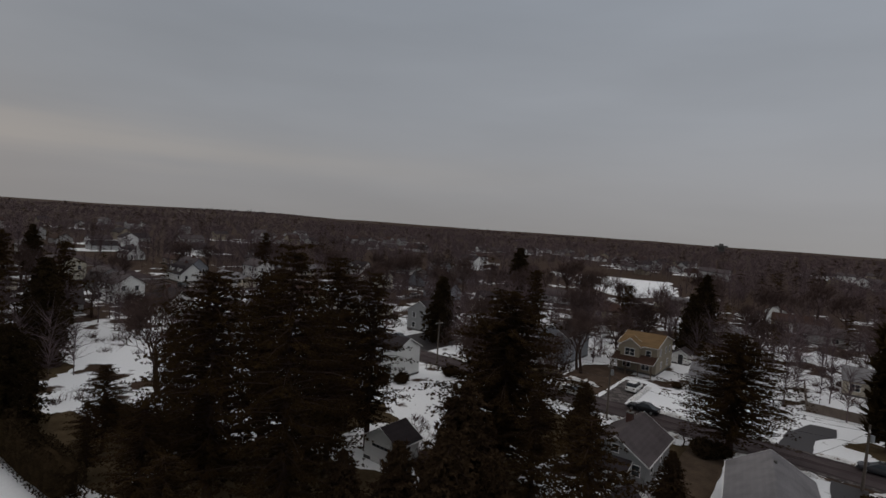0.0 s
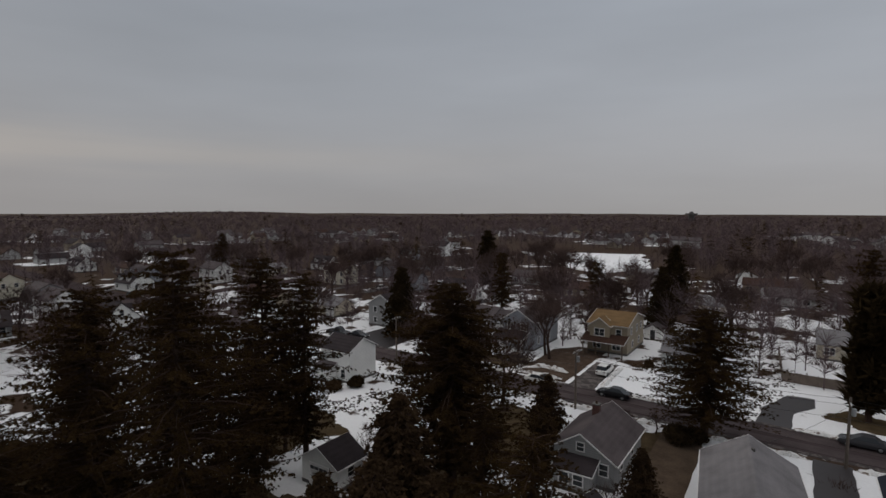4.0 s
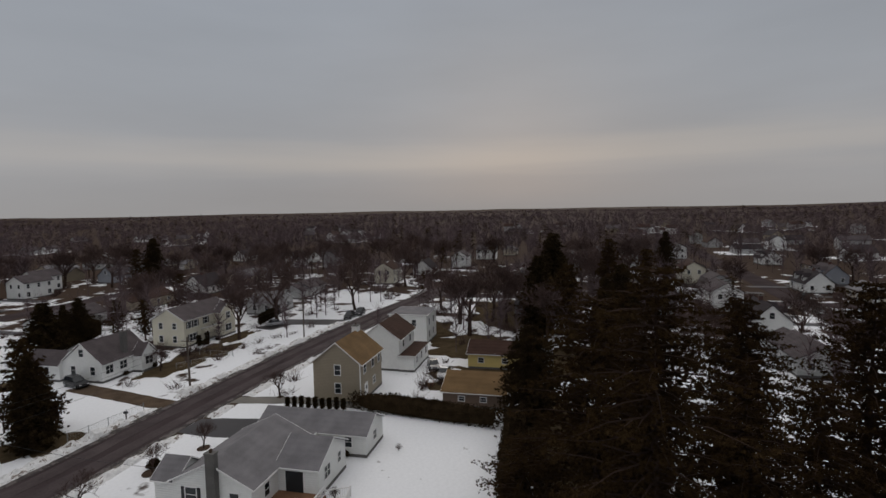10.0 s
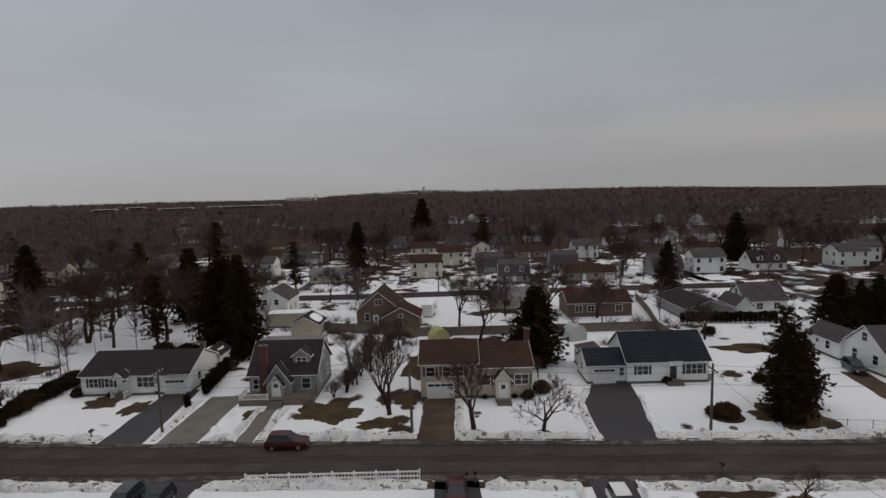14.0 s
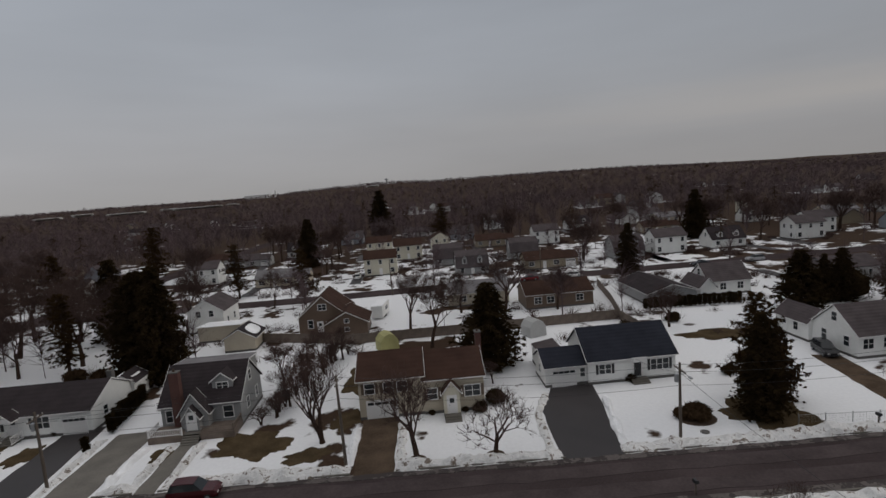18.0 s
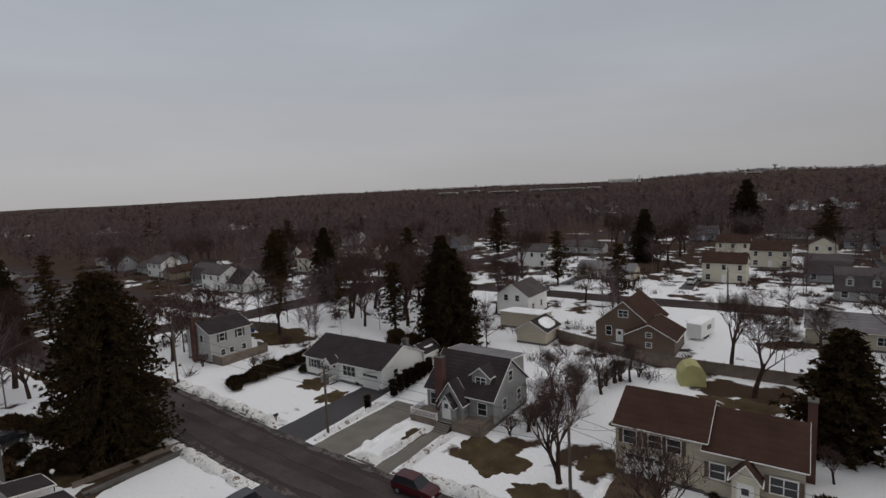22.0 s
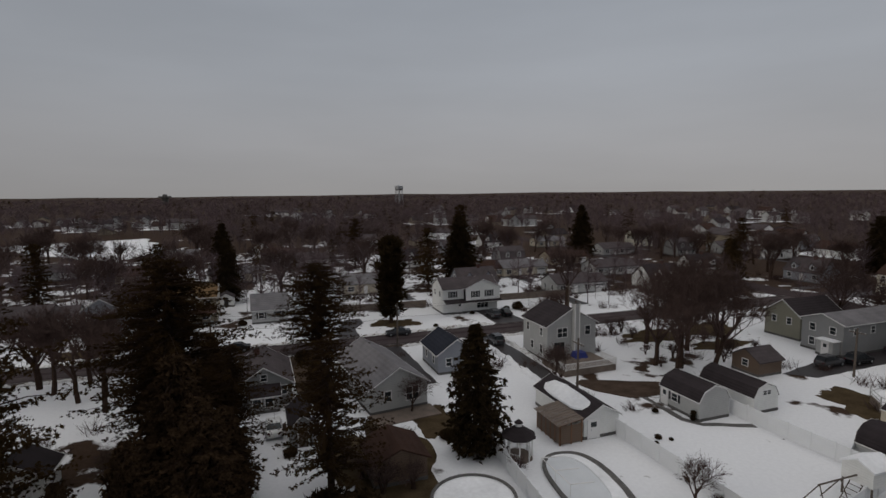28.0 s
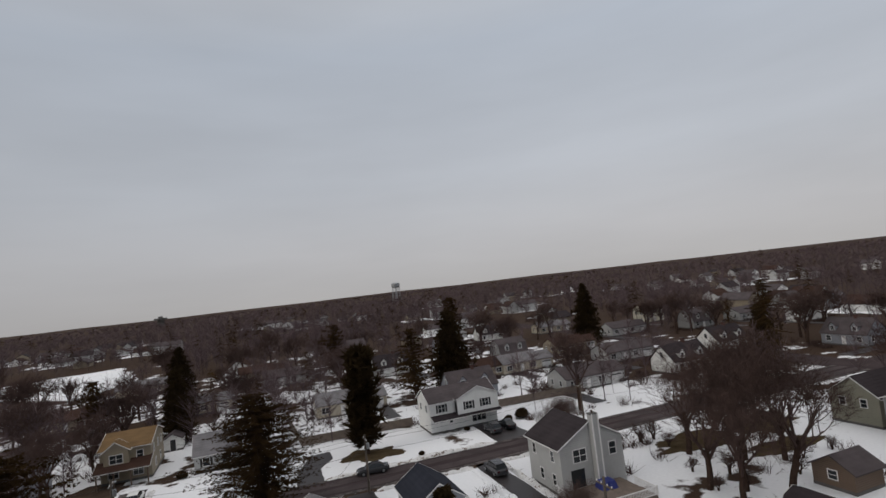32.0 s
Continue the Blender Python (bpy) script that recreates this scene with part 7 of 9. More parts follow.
for a, b in gaps(-124, 52, [(-36.8, -31.2), (-15.0, -10.6), (13.8, 19.0), (7.6, 10.0), (20.0, 26.0), (-70.9, -67.2)]):
    bank([(float(x), main_y(float(x), -4.95)) for x in np.linspace(a, b, max(2, int((b - a) / 5)))], 2.5, 0.75, a)
    kerb(a, b, -4.2)
for a, b in gaps(-96, 42, [(-73.4, -70.2), (-65.2, -60.2), (-31.6, -26.8), (-17.4, -12.6), (9.6, 17.4), (36.0, 42.0)]):
    bank([(float(x), main_y(float(x), 4.9)) for x in np.linspace(a, b, max(2, int((b - a) / 5)))], 2.1, 0.55, a + 3)
    if -74 < a < 10:
        kerb(a, min(b, 12), 4.15)
for a, b in gaps(-60, 40, [(-39.0, -24.9), (-4.6, -0.4), (26.6, 33.6)]):
    bank([(float(x), 86.7 - 0.025 * (x + 60)) for x in np.linspace(a, b, max(2, int((b - a) / 8)))], 1.8, 0.5, a + 7)
for a, b in gaps(-60, 40, [(-13.8, -8.6), (1.2, 5.0), (19.2, 22.6)]):
    bank([(float(x), 78.2 - 0.025 * (x + 60)) for x in np.linspace(a, b, max(2, int((b - a) / 8)))], 1.5, 0.4, a + 11)
for i, line in enumerate(([(-37.4, -34), (-38.6, -40), (-39.8, -46)], [(-30.2, -34), (-30.9, -42.6), (-33.4, -48.4)], [(19.5, -35.4), (19.6, -41), (19.7, -47.6)], [(13.4, -35.6), (13.3, -40), (13.2, -44.6)], [(10.6, -35.6), (10.4, -40), (10.3, -44.6)], [(7.2, -36), (7.0, -44.4)],
                          [(-10.3, -35.6), (-10.4, -44)], [(-15.4, -35.6), (-15.6, -44.6)], [(-26.0, -25.6), (-25.8, -12)], [(-31.9, -25.4), (-31.0, -12)], [(-41, 88), (-36, 92), (-31, 91)], [(-24.6, 87), (-24.8, 99)], [(18.6, 76), (18.4, 52)], [(23.0, 76), (22.9, 62)], [(-40, 87.6), (-30.6, 87.3)])):
    bank(line, 1.3, 0.55, 40 + i, snow if i % 3 == 0 else dirty_snow)

tagged(part("frozen_lake", Geo().plate(ragged([(-150, 322), (-80, 345), (-57, 265), (-72, 230), (-116, 276)], 9, 2.5, 3), -0.5, 0.25), snow), "frozen lake under even snow", "lake", kind="structure")
for i, (w, r, a, b) in enumerate(((213, 1000, 16, 26), (210.5, 1080, 14, 30), (207.0, 980, 26, 26), (203.5, 1060, 12, 24), (200.8, 1020, 38, 30), (197.6, 1090, 10, 20), (183.2, 1250, 14, 22), (264, 1300, 30, 26), (258, 1350, 12, 20))):
    x, y = -r * math.sin(radians(w)), r * math.cos(radians(w))
    g = Geo().plate(ragged([(-a, -b), (a, -b), (a, b), (-a, b)], 5, 4, 60 + i), -0.5, 0.5)
    tagged(part("snowfield", g, dirty_snow, m=pose(x, y, hills(x, y) + 10.5, -3.5, 0, w)), "far open snowfield on a hillside", "snowfield", kind="structure")


# ---- fences and hedges ----
def fence(pts, height, mat, label, span=2.4, style="board"):
    ox, oy = pts[0]
    f = thing("fence", label, "fence", pose(ox, oy, 0), "garden fences")
    for (ax, ay), (bx, by) in zip(pts, pts[1:]):
        L = math.hypot(bx - ax, by - ay)
        n = max(1, round(L / span))
        turn = math.degrees(math.atan2(by - ay, bx - ax))
        s = L / n
        for i in range(n + 1):
            m = pose(ax - ox + (bx - ax) * i / n, ay - oy + (by - ay) * i / n, 0, 0, 0, turn)
            r = 0.065 if style != "chain" else 0.03
            part("post", shared(("post", height, mat.name, style), lambda: Geo().box(-r, r, -r, r, -0.3, height + 0.08).box(-r - 0.015, r + 0.015, -r - 0.015, r + 0.015, height + 0.08, height + 0.12), mat), None, f, m=m)
            if i == n:
                continue

            if style == "rail":
                for j in range(int(s / 0.32)):
                    part("picket", shared(("picket", height), lambda: Geo().box(-0.03, 0.03, -0.02, 0.02, 0.1, height - 0.05), mat), None, f, m=m @ pose(0.23 + j * 0.32, 0, 0))
                continue

            def panel():
                """One sheet: upright boards with grooves, or netting woven of crossing wires."""
                g = Geo()
                if style == "board":
                    k = max(1, int((s - 0.13) / 0.17))
                    w, pts = (s - 0.13) / k, []
                    for j in range(k):
                        o = 0.065 + j * w
                        pts += [(o, 0.004), (o + 0.008, 0.016), (o + w - 0.008, 0.016), (o + w, 0.004)]
                    line = pts + [(x, -y) for x, y in pts[::-1]]
                    n_ = len(line)
                    g.add([(x, y, 0.05) for x, y in line] + [(x, y, height - 0.02) for x, y in line], [(i_, (i_ + 1) % n_, n_ + (i_ + 1) % n_, n_ + i_) for i_ in range(n_)] + [tuple(range(n_, 2 * n_))])
                else:
                    k = int(s / 0.3)
                    for j in range(k):
                        g.box(0.3 * j + 0.1, 0.3 * j + 0.108, -0.004, 0.004, 0.05, height - 0.03)
                    for z in range(1, 4):
                        g.box(0.03, s - 0.03, -0.004, 0.004, z * height / 4, z * height / 4 + 0.008)
                return g
            part("panel" if style == "board" else "netting", shared(("fence_panel", round(s, 3), height, mat.name, style), panel, mat), None, f, m=m)
        m = pose(ax - ox, ay - oy, 0, 0, 0, turn)
        for z in ((0.18, height) if style == "board" else (0.3 * height, 0.65 * height, height) if style == "rail" else (height,)):
            d, e = (0.036, 0.12) if style != "chain" else (0.016, 0.035)
            part("rail", Geo().box(0, L, -d, d, z - e, z), mat, f, m=m)
    return f


WHITE_FENCE = "white vinyl privacy fence standing in snow"
fence([(4.2, 41.0), (3.7, 34.0), (3.0, 25.0), (2.6, 14.0)], 1.8, vinyl, WHITE_FENCE)
fence([(18.1, 37.4), (18.0, 17.6), (13.2, 17.3)], 1.8, vinyl, WHITE_FENCE)
fence([(33.9, 36.2), (34.4, 19.6)], 1.8, vinyl, WHITE_FENCE)
fence([(34.4, 19.6), (31.4, 18.9), (24.0, 17.4), (18.2, 17.5)], 1.6, vinyl, WHITE_FENCE)
fence([(41.3, 15.8), (68, 16.2)], 1.8, vinyl, WHITE_FENCE)
fence([(34.2, 23.0), (36.8, 24.2)], 1.8, vinyl, WHITE_FENCE)
fence([(5.0, -25.2), (-11.4, -25.3)], 1.25, trim, "white post-and-rail fence along the street", 2.05, "rail")
fence([(14, -84.5), (-6.5, -77.0), (-25.4, -76.9), (-54.0, -77.2)], 1.8, wood_grey, "weathered grey board fence behind the yards")
fence([(-54.2, -77.0), (-54.6, -59.0), (-51.4, -58.8)], 1.8, wood_grey, "weathered grey board fence beside the white house")
fence([(-54.5, -77.2), (-57.6, -90.0), (-60.6, -106.0)], 1.8, wood_grey, "weathered brown board fence between two lots")
fence([(-55.6, -34.6), (-66.0, -33.4)], 1.0, metal_grey, "low chain-link fence round a snowy lawn", 2.5, "chain")
fence([(-83.4, -42.6), (-92.0, -37.4), (-92, -47)], 1.0, metal_grey, "low chain-link fence in front of a lawn", 2.5, "chain")
fence([(7.4, 58.0), (7.6, 44.0), (4.3, 41.2)], 1.2, wood_grey, "low weathered garden fence")
fence([(-47.8, 86.6), (-57, 87.0)], 1.0, metal_grey, "low chain-link fence along a yard", 2.5, "chain")
fence([(62, -64), (92, -58)], 1.8, wood_grey, "weathered board fence behind the corner house")
fence([(36, 104.6), (56, 103)], 1.6, wood_grey, "weathered board fence beside the white house")
fence([(18.4, 104.5), (-2, 106), (-3, 124)], 1.6, wood_grey, "weathered board fence along a back yard")


def leafy(size3, n, seed, size=0.28, rounded=True):
    """A dense twiggy mass: a lumpy dark core with small leaves standing out of it."""
    rnd, g = random.Random(seed), Geo()
    bx, by, bz = size3
    p = 2.2 if rounded else 6.0

    def skin(w, t, k):
        """A point of the mass: w round it, t from the top, k how far out."""
        c, s, u, v = math.cos(w), math.sin(w), math.sin(t), math.cos(t)
        r = (abs(c * u) ** p + abs(s * u) ** p + abs(v) ** p) ** (-1 / p) * k
        o = Vector((bx * r * c * u, by * r * s * u, bz * (0.5 + 0.5 * r * v)))
        return o * (1 + 0.22 * noise.noise(Vector((o.x * 0.9, o.y * 0.9, o.z * 0.9 + seed)))) if rounded else o + Vector((0, 0, (0.35 * noise.noise(Vector((o.x * 0.6, o.y * 0.6, seed))) if v > 0.3 else 0)))
    rows, cols = 6, 12 if rounded else 40
    pts = [tuple(skin(2 * math.pi * i / cols, 0.12 + 2.9 * j / rows, 0.88)) for j in range(rows + 1) for i in range(cols)]
    g.add(pts, [(j * cols + i, (j + 1) * cols + i, (j + 1) * cols + (i + 1) % cols, j * cols + (i + 1) % cols) for j in range(rows) for i in range(cols)] + [tuple(range(cols))])
    pts, tris = [], []
    for _ in range(n):
        w = rnd.uniform(0, 2 * math.pi)
        if not rounded:
            x, y = rnd.uniform(-bx, bx), rnd.choice((-by, by)) * rnd.uniform(0.2, 1)
            w = math.atan2(y / by, x / bx)
        o = skin(w, rnd.uniform(0.0, 2.4), rnd.uniform(0.86, 1.04))
        d = Vector((rnd.gauss(0, 1), rnd.gauss(0, 1), rnd.gauss(0.3, 1))).normalized()
        s = d.orthogonal().normalized() * size * rnd.uniform(0.2, 0.42)
        i = len(pts)
        pts += [tuple(o - s), tuple(o + s), tuple(o + d * size * rnd.uniform(0.6, 1.5))]
        tris.append((i, i + 1, i + 2))
    return g.add(pts, tris)


def hedge(a, b, height, width, label, seed):
    L = math.hypot(b[0] - a[0], b[1] - a[1])
    ob = part("hedge", leafy((L / 2, width / 2, height), int(L * height * 70), seed, 0.26, False), hedge_green, m=pose((a[0] + b[0]) / 2, (a[1] + b[1]) / 2, 0, 0, 0, math.degrees(math.atan2(b[1] - a[1], b[0] - a[0]))))
    return tagged(ob, label, "hedge")


hedge((-72.0, -5.2), (-68.8, 16.0), 2.4, 1.6, "tall dark clipped hedge between two yards", 1)
hedge((-69.2, 17.6), (-50.0, 18.4), 4.0, 2.6, "tall dark clipped hedge behind the snowy lawn", 2)
hedge((-48.0, 31.0), (-70.6, 28.0), 2.6, 2.4, "overgrown dark hedge under the pines", 3)
hedge((-52.6, -59.0), (-52.8, -72.0), 1.6, 1.2, "dark overgrown boundary hedge", 5)
hedge((-89.6, -78.6), (-100.4, -75.4), 5.5, 4.0, "high dark evergreen hedge", 6)
ROUND_SHRUBS = [leafy((0.75, 0.75, 1.0), 620, 31, 0.2).mesh("shrub", hedge_green), leafy((0.6, 0.6, 0.8), 520, 32, 0.18).mesh("shrub", hedge_green), leafy((0.7, 0.7, 0.8), 620, 33, 0.22).mesh("shrub", rusty_needles)]
SHRUBS = [(-30.1, 41.4, 0, 1.3), (-29.4, 42.6, 1, 1.1), (42.8, -42.2, 1, 1.9), (42.5, -43.6, 0, 1.7), (42.4, -44.8, 0, 1.9), (42.8, -46.2, 1, 1.7), (42.9, -47.6, 0, 2.0), (42.6, -48.9, 1, 1.8), (42.5, -50.2, 0, 2.0), (42.7, -51.5, 0, 1.7), (42.7, -52.8, 1, 1.9), (42.4, -54.2, 0, 1.8), (42.4, -55.6, 0, 1.9), (41.4, -40.4, 1, 1.5), (43.4, -41.2, 0, 1.5), (38.4, -50.2, 0, 1.2), (33.4, -49.8, 1, 0.9), (27.0, -50.4, 0, 0.7), (25.0, -50.6, 1, 0.7), (-44.6, -49.4, 1, 1.2), (-24.6, -45.0, 0, 1.1), (-26.8, -47.0, 0, 1.5),
          (-22.9, -45.4, 1, 0.7), (-19.0, -45.4, 1, 0.7), (-83.6, -47.6, 0, 1.0), (-79.0, -49.0, 1, 0.9), (-99.0, -48.6, 0, 1.0), (-103.0, -48.6, 1, 0.9), (-52.4, -19.6, 1, 1.1), (-50.0, -14.8, 0, 0.9), (-59.4, 1.0, 1, 0.8), (-58.6, -0.4, 0, 0.7), (-46.9, -37.8, 2, 1.8), (-45.6, -38.4, 2, 1.2), (44.0, 11.0, 0, 1.1), (46.6, 11.8, 2, 1.5), (49.0, 12.6, 0, 1.3),
          (36.0, 4.6, 2, 0.6), (35.8, 1.6, 2, 1.0), (35.7, 0.3, 1, 1.0), (36.4, 7.0, 2, 0.5), (35.7, 9.1, 1, 0.5), (-17.2, 74.6, 0, 1.2), (-11.2, 73.0, 0, 2.0), (-9.6, 74.6, 0, 1.6), (25.4, 94.0, 1, 0.9), (33.6, 94.2, 0, 1.0), (36.6, 94.4, 0, 1.6), (14.6, 86.6, 1, 0.8), (-15.4, 44.2, 2, 0.9), (26.0, 39.4, 1, 0.7), (40.0, -16.6, 0, 1.9), (34.4, -14.0, 0, 1.6), (42.6, -13.8, 2, 1.8),
          (30.4, -14.2, 1, 1.0), (36.4, -12.6, 0, 2.0), (45.2, -16.0, 0, 1.6), (18.4, 26.4, 2, 0.8), (56.0, 12.8, 0, 1.4), (20.4, 33.0, 1, 0.5), (21.6, 34.0, 2, 0.5), (22.6, 33.2, 1, 0.4), (-21.0, 102.0, 0, 1.1), (-11.0, 101.4, 0, 1.0), (-52.4, 76.0, 0, 1.8), (-55.4, 66.4, 0, 1.6), (-57.0, 63.6, 2, 1.6), (0.6, 42.2, 2, 1.0), (-4.6, 29.0, 2, 0.8), (-13.6, 31.2, 0, 3.0), (-11.4, 30.2, 0, 2.7), (-15.2, 29.6, 1, 2.8), (-9.4, 29.4, 2, 2.3),
          (30.0, -68.4, 0, 1.8), (32.4, -69.6, 2, 2.0), (34.8, -67.4, 0, 1.7), (36.8, -70.4, 2, 2.2), (28.2, -72.6, 0, 1.9), (-57.0, -48.6, 0, 1.2), (-62.0, -72.8, 0, 1.5), (36.4, -18.6, 0, 2.0), (38.6, -18.8, 2, 1.8), (39.6, -21.0, 0, 2.2), (37.6, -25.4, 2, 1.7), (39.4, -24.0, 0, 1.9), (38.2, -15.4, 0, 1.8), (39.8, -13.2, 2, 2.0), (38.4, -11.0, 0, 1.6), (41.6, -11.6, 0, 1.7), (43.0, -9.4, 2, 1.5), (41.4, 14.6, 0, 1.5), (43.4, 15.4, 2, 1.3), (52.4, 12.6, 0, 1.6), (54.6, -3.0, 0, 1.4), (55.4, 0.6, 2, 1.6), (46.0, -4.2, 0, 1.2), (47.8, -5.6, 2, 1.4), (50.2, -6.0, 0, 1.3), (56.0, -18.4, 2, 1.8), (53.0, -19.4, 0, 1.7), (49.6, -20.2, 0, 1.9), (46.8, -20.8, 2, 1.6)]
for i, (x, y, k, s) in enumerate(SHRUBS):
    tagged(part("shrub", ROUND_SHRUBS[k], None, m=pose(x, y, 0, 0, 0, 61 * i) @ Matrix.Diagonal((s, s, s * 0.95, 1))), "rounded dark shrub standing in snow" if k < 2 else "brown leafy winter shrub", "shrub", "garden shrubs")


# ---- poles and wires ----
POLES = [(-108.0, -31.2, 8.6), (-74.8, -33.0, 8.2), (-43.2, -34.3, 7.8), (-10.0, -36.0, 9.2), (19.5, -37.4, 8.0), (53.2, -38.2, 7.8), (-24.8, 76.6, 8.4), (4.2, 76.4, 7.6), (-58.0, 79.4, 8.6), (38.0, 76.4, 8.6), (72.0, 75.6, 8.6), (17.9, 43.6, 8.8), (100.0, -28.0, 9.0), (106.0, 20.0, 9.0), (112.0, 62.0, 9.0), (-12.0, -116.0, 9.0), (-50.0, -117.0, 9.0), (60, 39.0, 7.0)]
for i, (x, y, top_) in enumerate(POLES):
    p = thing("utility_pole", "weathered wooden utility pole with a crossarm", "utility pole", pose(x, y, 0, 0, 0.6 if i % 2 else -0.5, 0), "utility poles")
    part("pole", Geo().tube([(0, 0, -0.5), (0, 0, top_ * 0.5), (0, 0, top_)], [0.17, 0.145, 0.11], 8), wood_pole, p)
    arm = part("crossarm", Geo().box(-0.06, 0.06, -1.1, 1.1, top_ - 0.75, top_ - 0.62), wood_pole, p)
    for k in (-1.0, -0.4, 0.4, 1.0):
        part("insulator", shared(("insulator",), lambda: Geo().ring(0, 0, 0, 0.045, 0.16, 6), trim), None, arm, m=pose(0, k, top_ - 0.62))
    if i in (2, 4, 6, 7):
        part("transformer", Geo().ring(0.32, 0, top_ - 1.9, 0.22, 0.75, 10), metal_grey, p, "grey steel transformer can")
    if i in (2, 6):
        part("lamp_arm", Geo().tube([(0, 0, top_ - 1.2), (0, 0.9, top_ - 0.8), (0, 1.9, top_ - 0.75)], [0.035, 0.03, 0.03], 5).box(-0.1, 0.1, 1.7, 2.2, top_ - 0.86, top_ - 0.74), metal_grey, p, "bracket street lamp")


def wire(a, b, sag, label):
    pts = [tuple(Vector(a).lerp(Vector(b), i / 10) - Vector((0, 0, sag * (1 - (2 * i / 10 - 1) ** 2)))) for i in range(11)]
    tagged(part("wire", Geo().tube(pts, [0.016] * 11, 4, cap=False), black_paint), label, "wire", "overhead wires")


for a, b in ((0, 1), (1, 2), (2, 3), (3, 4), (4, 5), (8, 6), (6, 7), (7, 9), (9, 10), (12, 13), (13, 14), (15, 16)):
    for dy, dz in ((-1.0, -0.55), (1.0, -0.55), (0.0, -2.3)):
        wire((POLES[a][0], POLES[a][1] + dy, POLES[a][2] + dz), (POLES[b][0], POLES[b][1] + dy, POLES[b][2] + dz), 0.7, "black overhead street wire")
for a, (x, y, z) in ((2, (-45, -50.2, 3.1)), (3, (-12, -46.6, 4.6)), (4, (21.8, -52, 3.0)), (1, (-77, -50.2, 3.2)), (5, (54.6, -46.2, 5.0)), (4, (9, -48, 4.4)), (2, (-47.3, -13.2, 3.0)), (6, (-17, 69.6, 3.4)), (7, (-3, 69.6, 3.4))):
    wire((POLES[a][0], POLES[a][1], POLES[a][2] - 0.9), (x, y, z), 0.5, "black service drop wire to a house")


# ---- cars ----
def make_car(label, mat, L=4.6, W=1.82, H=1.65, kind="suv"):
    """A parked car: one smooth body, glass, lamps and four wheels."""
    c = thing("car", label, "car", None, "parked cars")
    hw = W / 2
    if kind == "suv":
        st = [(-0.5, 0.34, 0.86, 0.84), (-0.47, 0.30, 1.02, 0.95), (-0.30, 0.28, 1.04, 1.0), (0.18, 0.28, 1.04, 1.0), (0.42, 0.30, 0.96, 0.97), (0.5, 0.36, 0.74, 0.82)]
        roof = [(-0.46, 1.02), (-0.40, H - 0.06), (-0.15, H), (0.06, H - 0.04), (0.22, 1.04)]
    elif kind == "pickup":
        st = [(-0.5, 0.42, 1.0, 0.92), (-0.48, 0.4, 1.06, 0.98), (-0.1, 0.4, 1.06, 1.0), (0.2, 0.38, 1.06, 1.0), (0.45, 0.4, 1.02, 0.97), (0.5, 0.46, 0.8, 0.86)]
        roof = [(-0.10, 1.06), (-0.06, H), (0.08, H), (0.12, H - 0.05), (0.22, 1.06)]
    else:
        st = [(-0.5, 0.36, 0.80, 0.82), (-0.47, 0.30, 0.94, 0.95), (-0.30, 0.26, 0.96, 1.0), (0.18, 0.26, 0.94, 1.0), (0.42, 0.28, 0.82, 0.96), (0.5, 0.34, 0.64, 0.80)]
        roof = [(-0.36, 0.96), (-0.22, H - 0.04), (-0.08, H), (0.06, H - 0.05), (0.24, 0.95)]
    ring_ = []
    for f, lo, hi, k in st:
        w = hw * k
        ring_.append([(f * L, -w * 0.94, lo), (f * L, -w, (lo + hi) / 2), (f * L, -w * 0.93, hi), (f * L, w * 0.93, hi), (f * L, w, (lo + hi) / 2), (f * L, w * 0.94, lo)])
    g = Geo()
    g.add([p for r in ring_ for p in r], [(i * 6 + j, i * 6 + (j + 1) % 6, (i + 1) * 6 + (j + 1) % 6, (i + 1) * 6 + j) for i in range(len(ring_) - 1) for j in range(6)] + [tuple(range(6))[::-1], tuple(range(len(ring_) * 6 - 6, len(ring_) * 6))])
    part("body", g, mat, c)
    base, up = [roof[0], roof[-1]], roof[1:-1]
    a, b = hw * 0.90, hw * 0.70
    line = [(roof[0][0], roof[0][1] - 0.03, a)] + [(f, z, b) for f, z in up] + [(roof[-1][0], roof[-1][1] - 0.03, a)]
    n = len(line)
    for k in (-1, 1):
        part("side_window", Geo().add([(f * L, k * w, z) for f, z, w in line], [tuple(range(n))[::-k]]), glass, c, "dark side windows" if k == 1 else "")
    for i in range(n - 1):
        (f0, z0, w0), (f1, z1, w1) = line[i], line[i + 1]
        quad = Geo().add([(f0 * L, -w0, z0), (f1 * L, -w1, z1), (f1 * L, w1, z1), (f0 * L, w0, z0)], [(0, 1, 2, 3)])
        if i in (0, n - 2):
            part("rear_window" if i == 0 else "windscreen", quad, glass, c)
    g = Geo()
    g.add([(f * L, s * b * 1.03, z + dz) for dz in (-0.03, 0.03) for s in (-1, 1) for f, z in up], [])
    m_ = len(up)
    g.f += [tuple(2 * m_ + i for i in (*range(m_), *range(2 * m_ - 1, m_ - 1, -1)))] + [(2 * m_ + i, 2 * m_ + i + 1, i + 1, i) for i in range(m_ - 1)] + [(3 * m_ + i, 3 * m_ + i + 1, m_ + i + 1, m_ + i) for i in range(m_ - 1)]
    g.m += [0] * (2 * m_ - 1)
    part("roof_panel", g, mat, c)
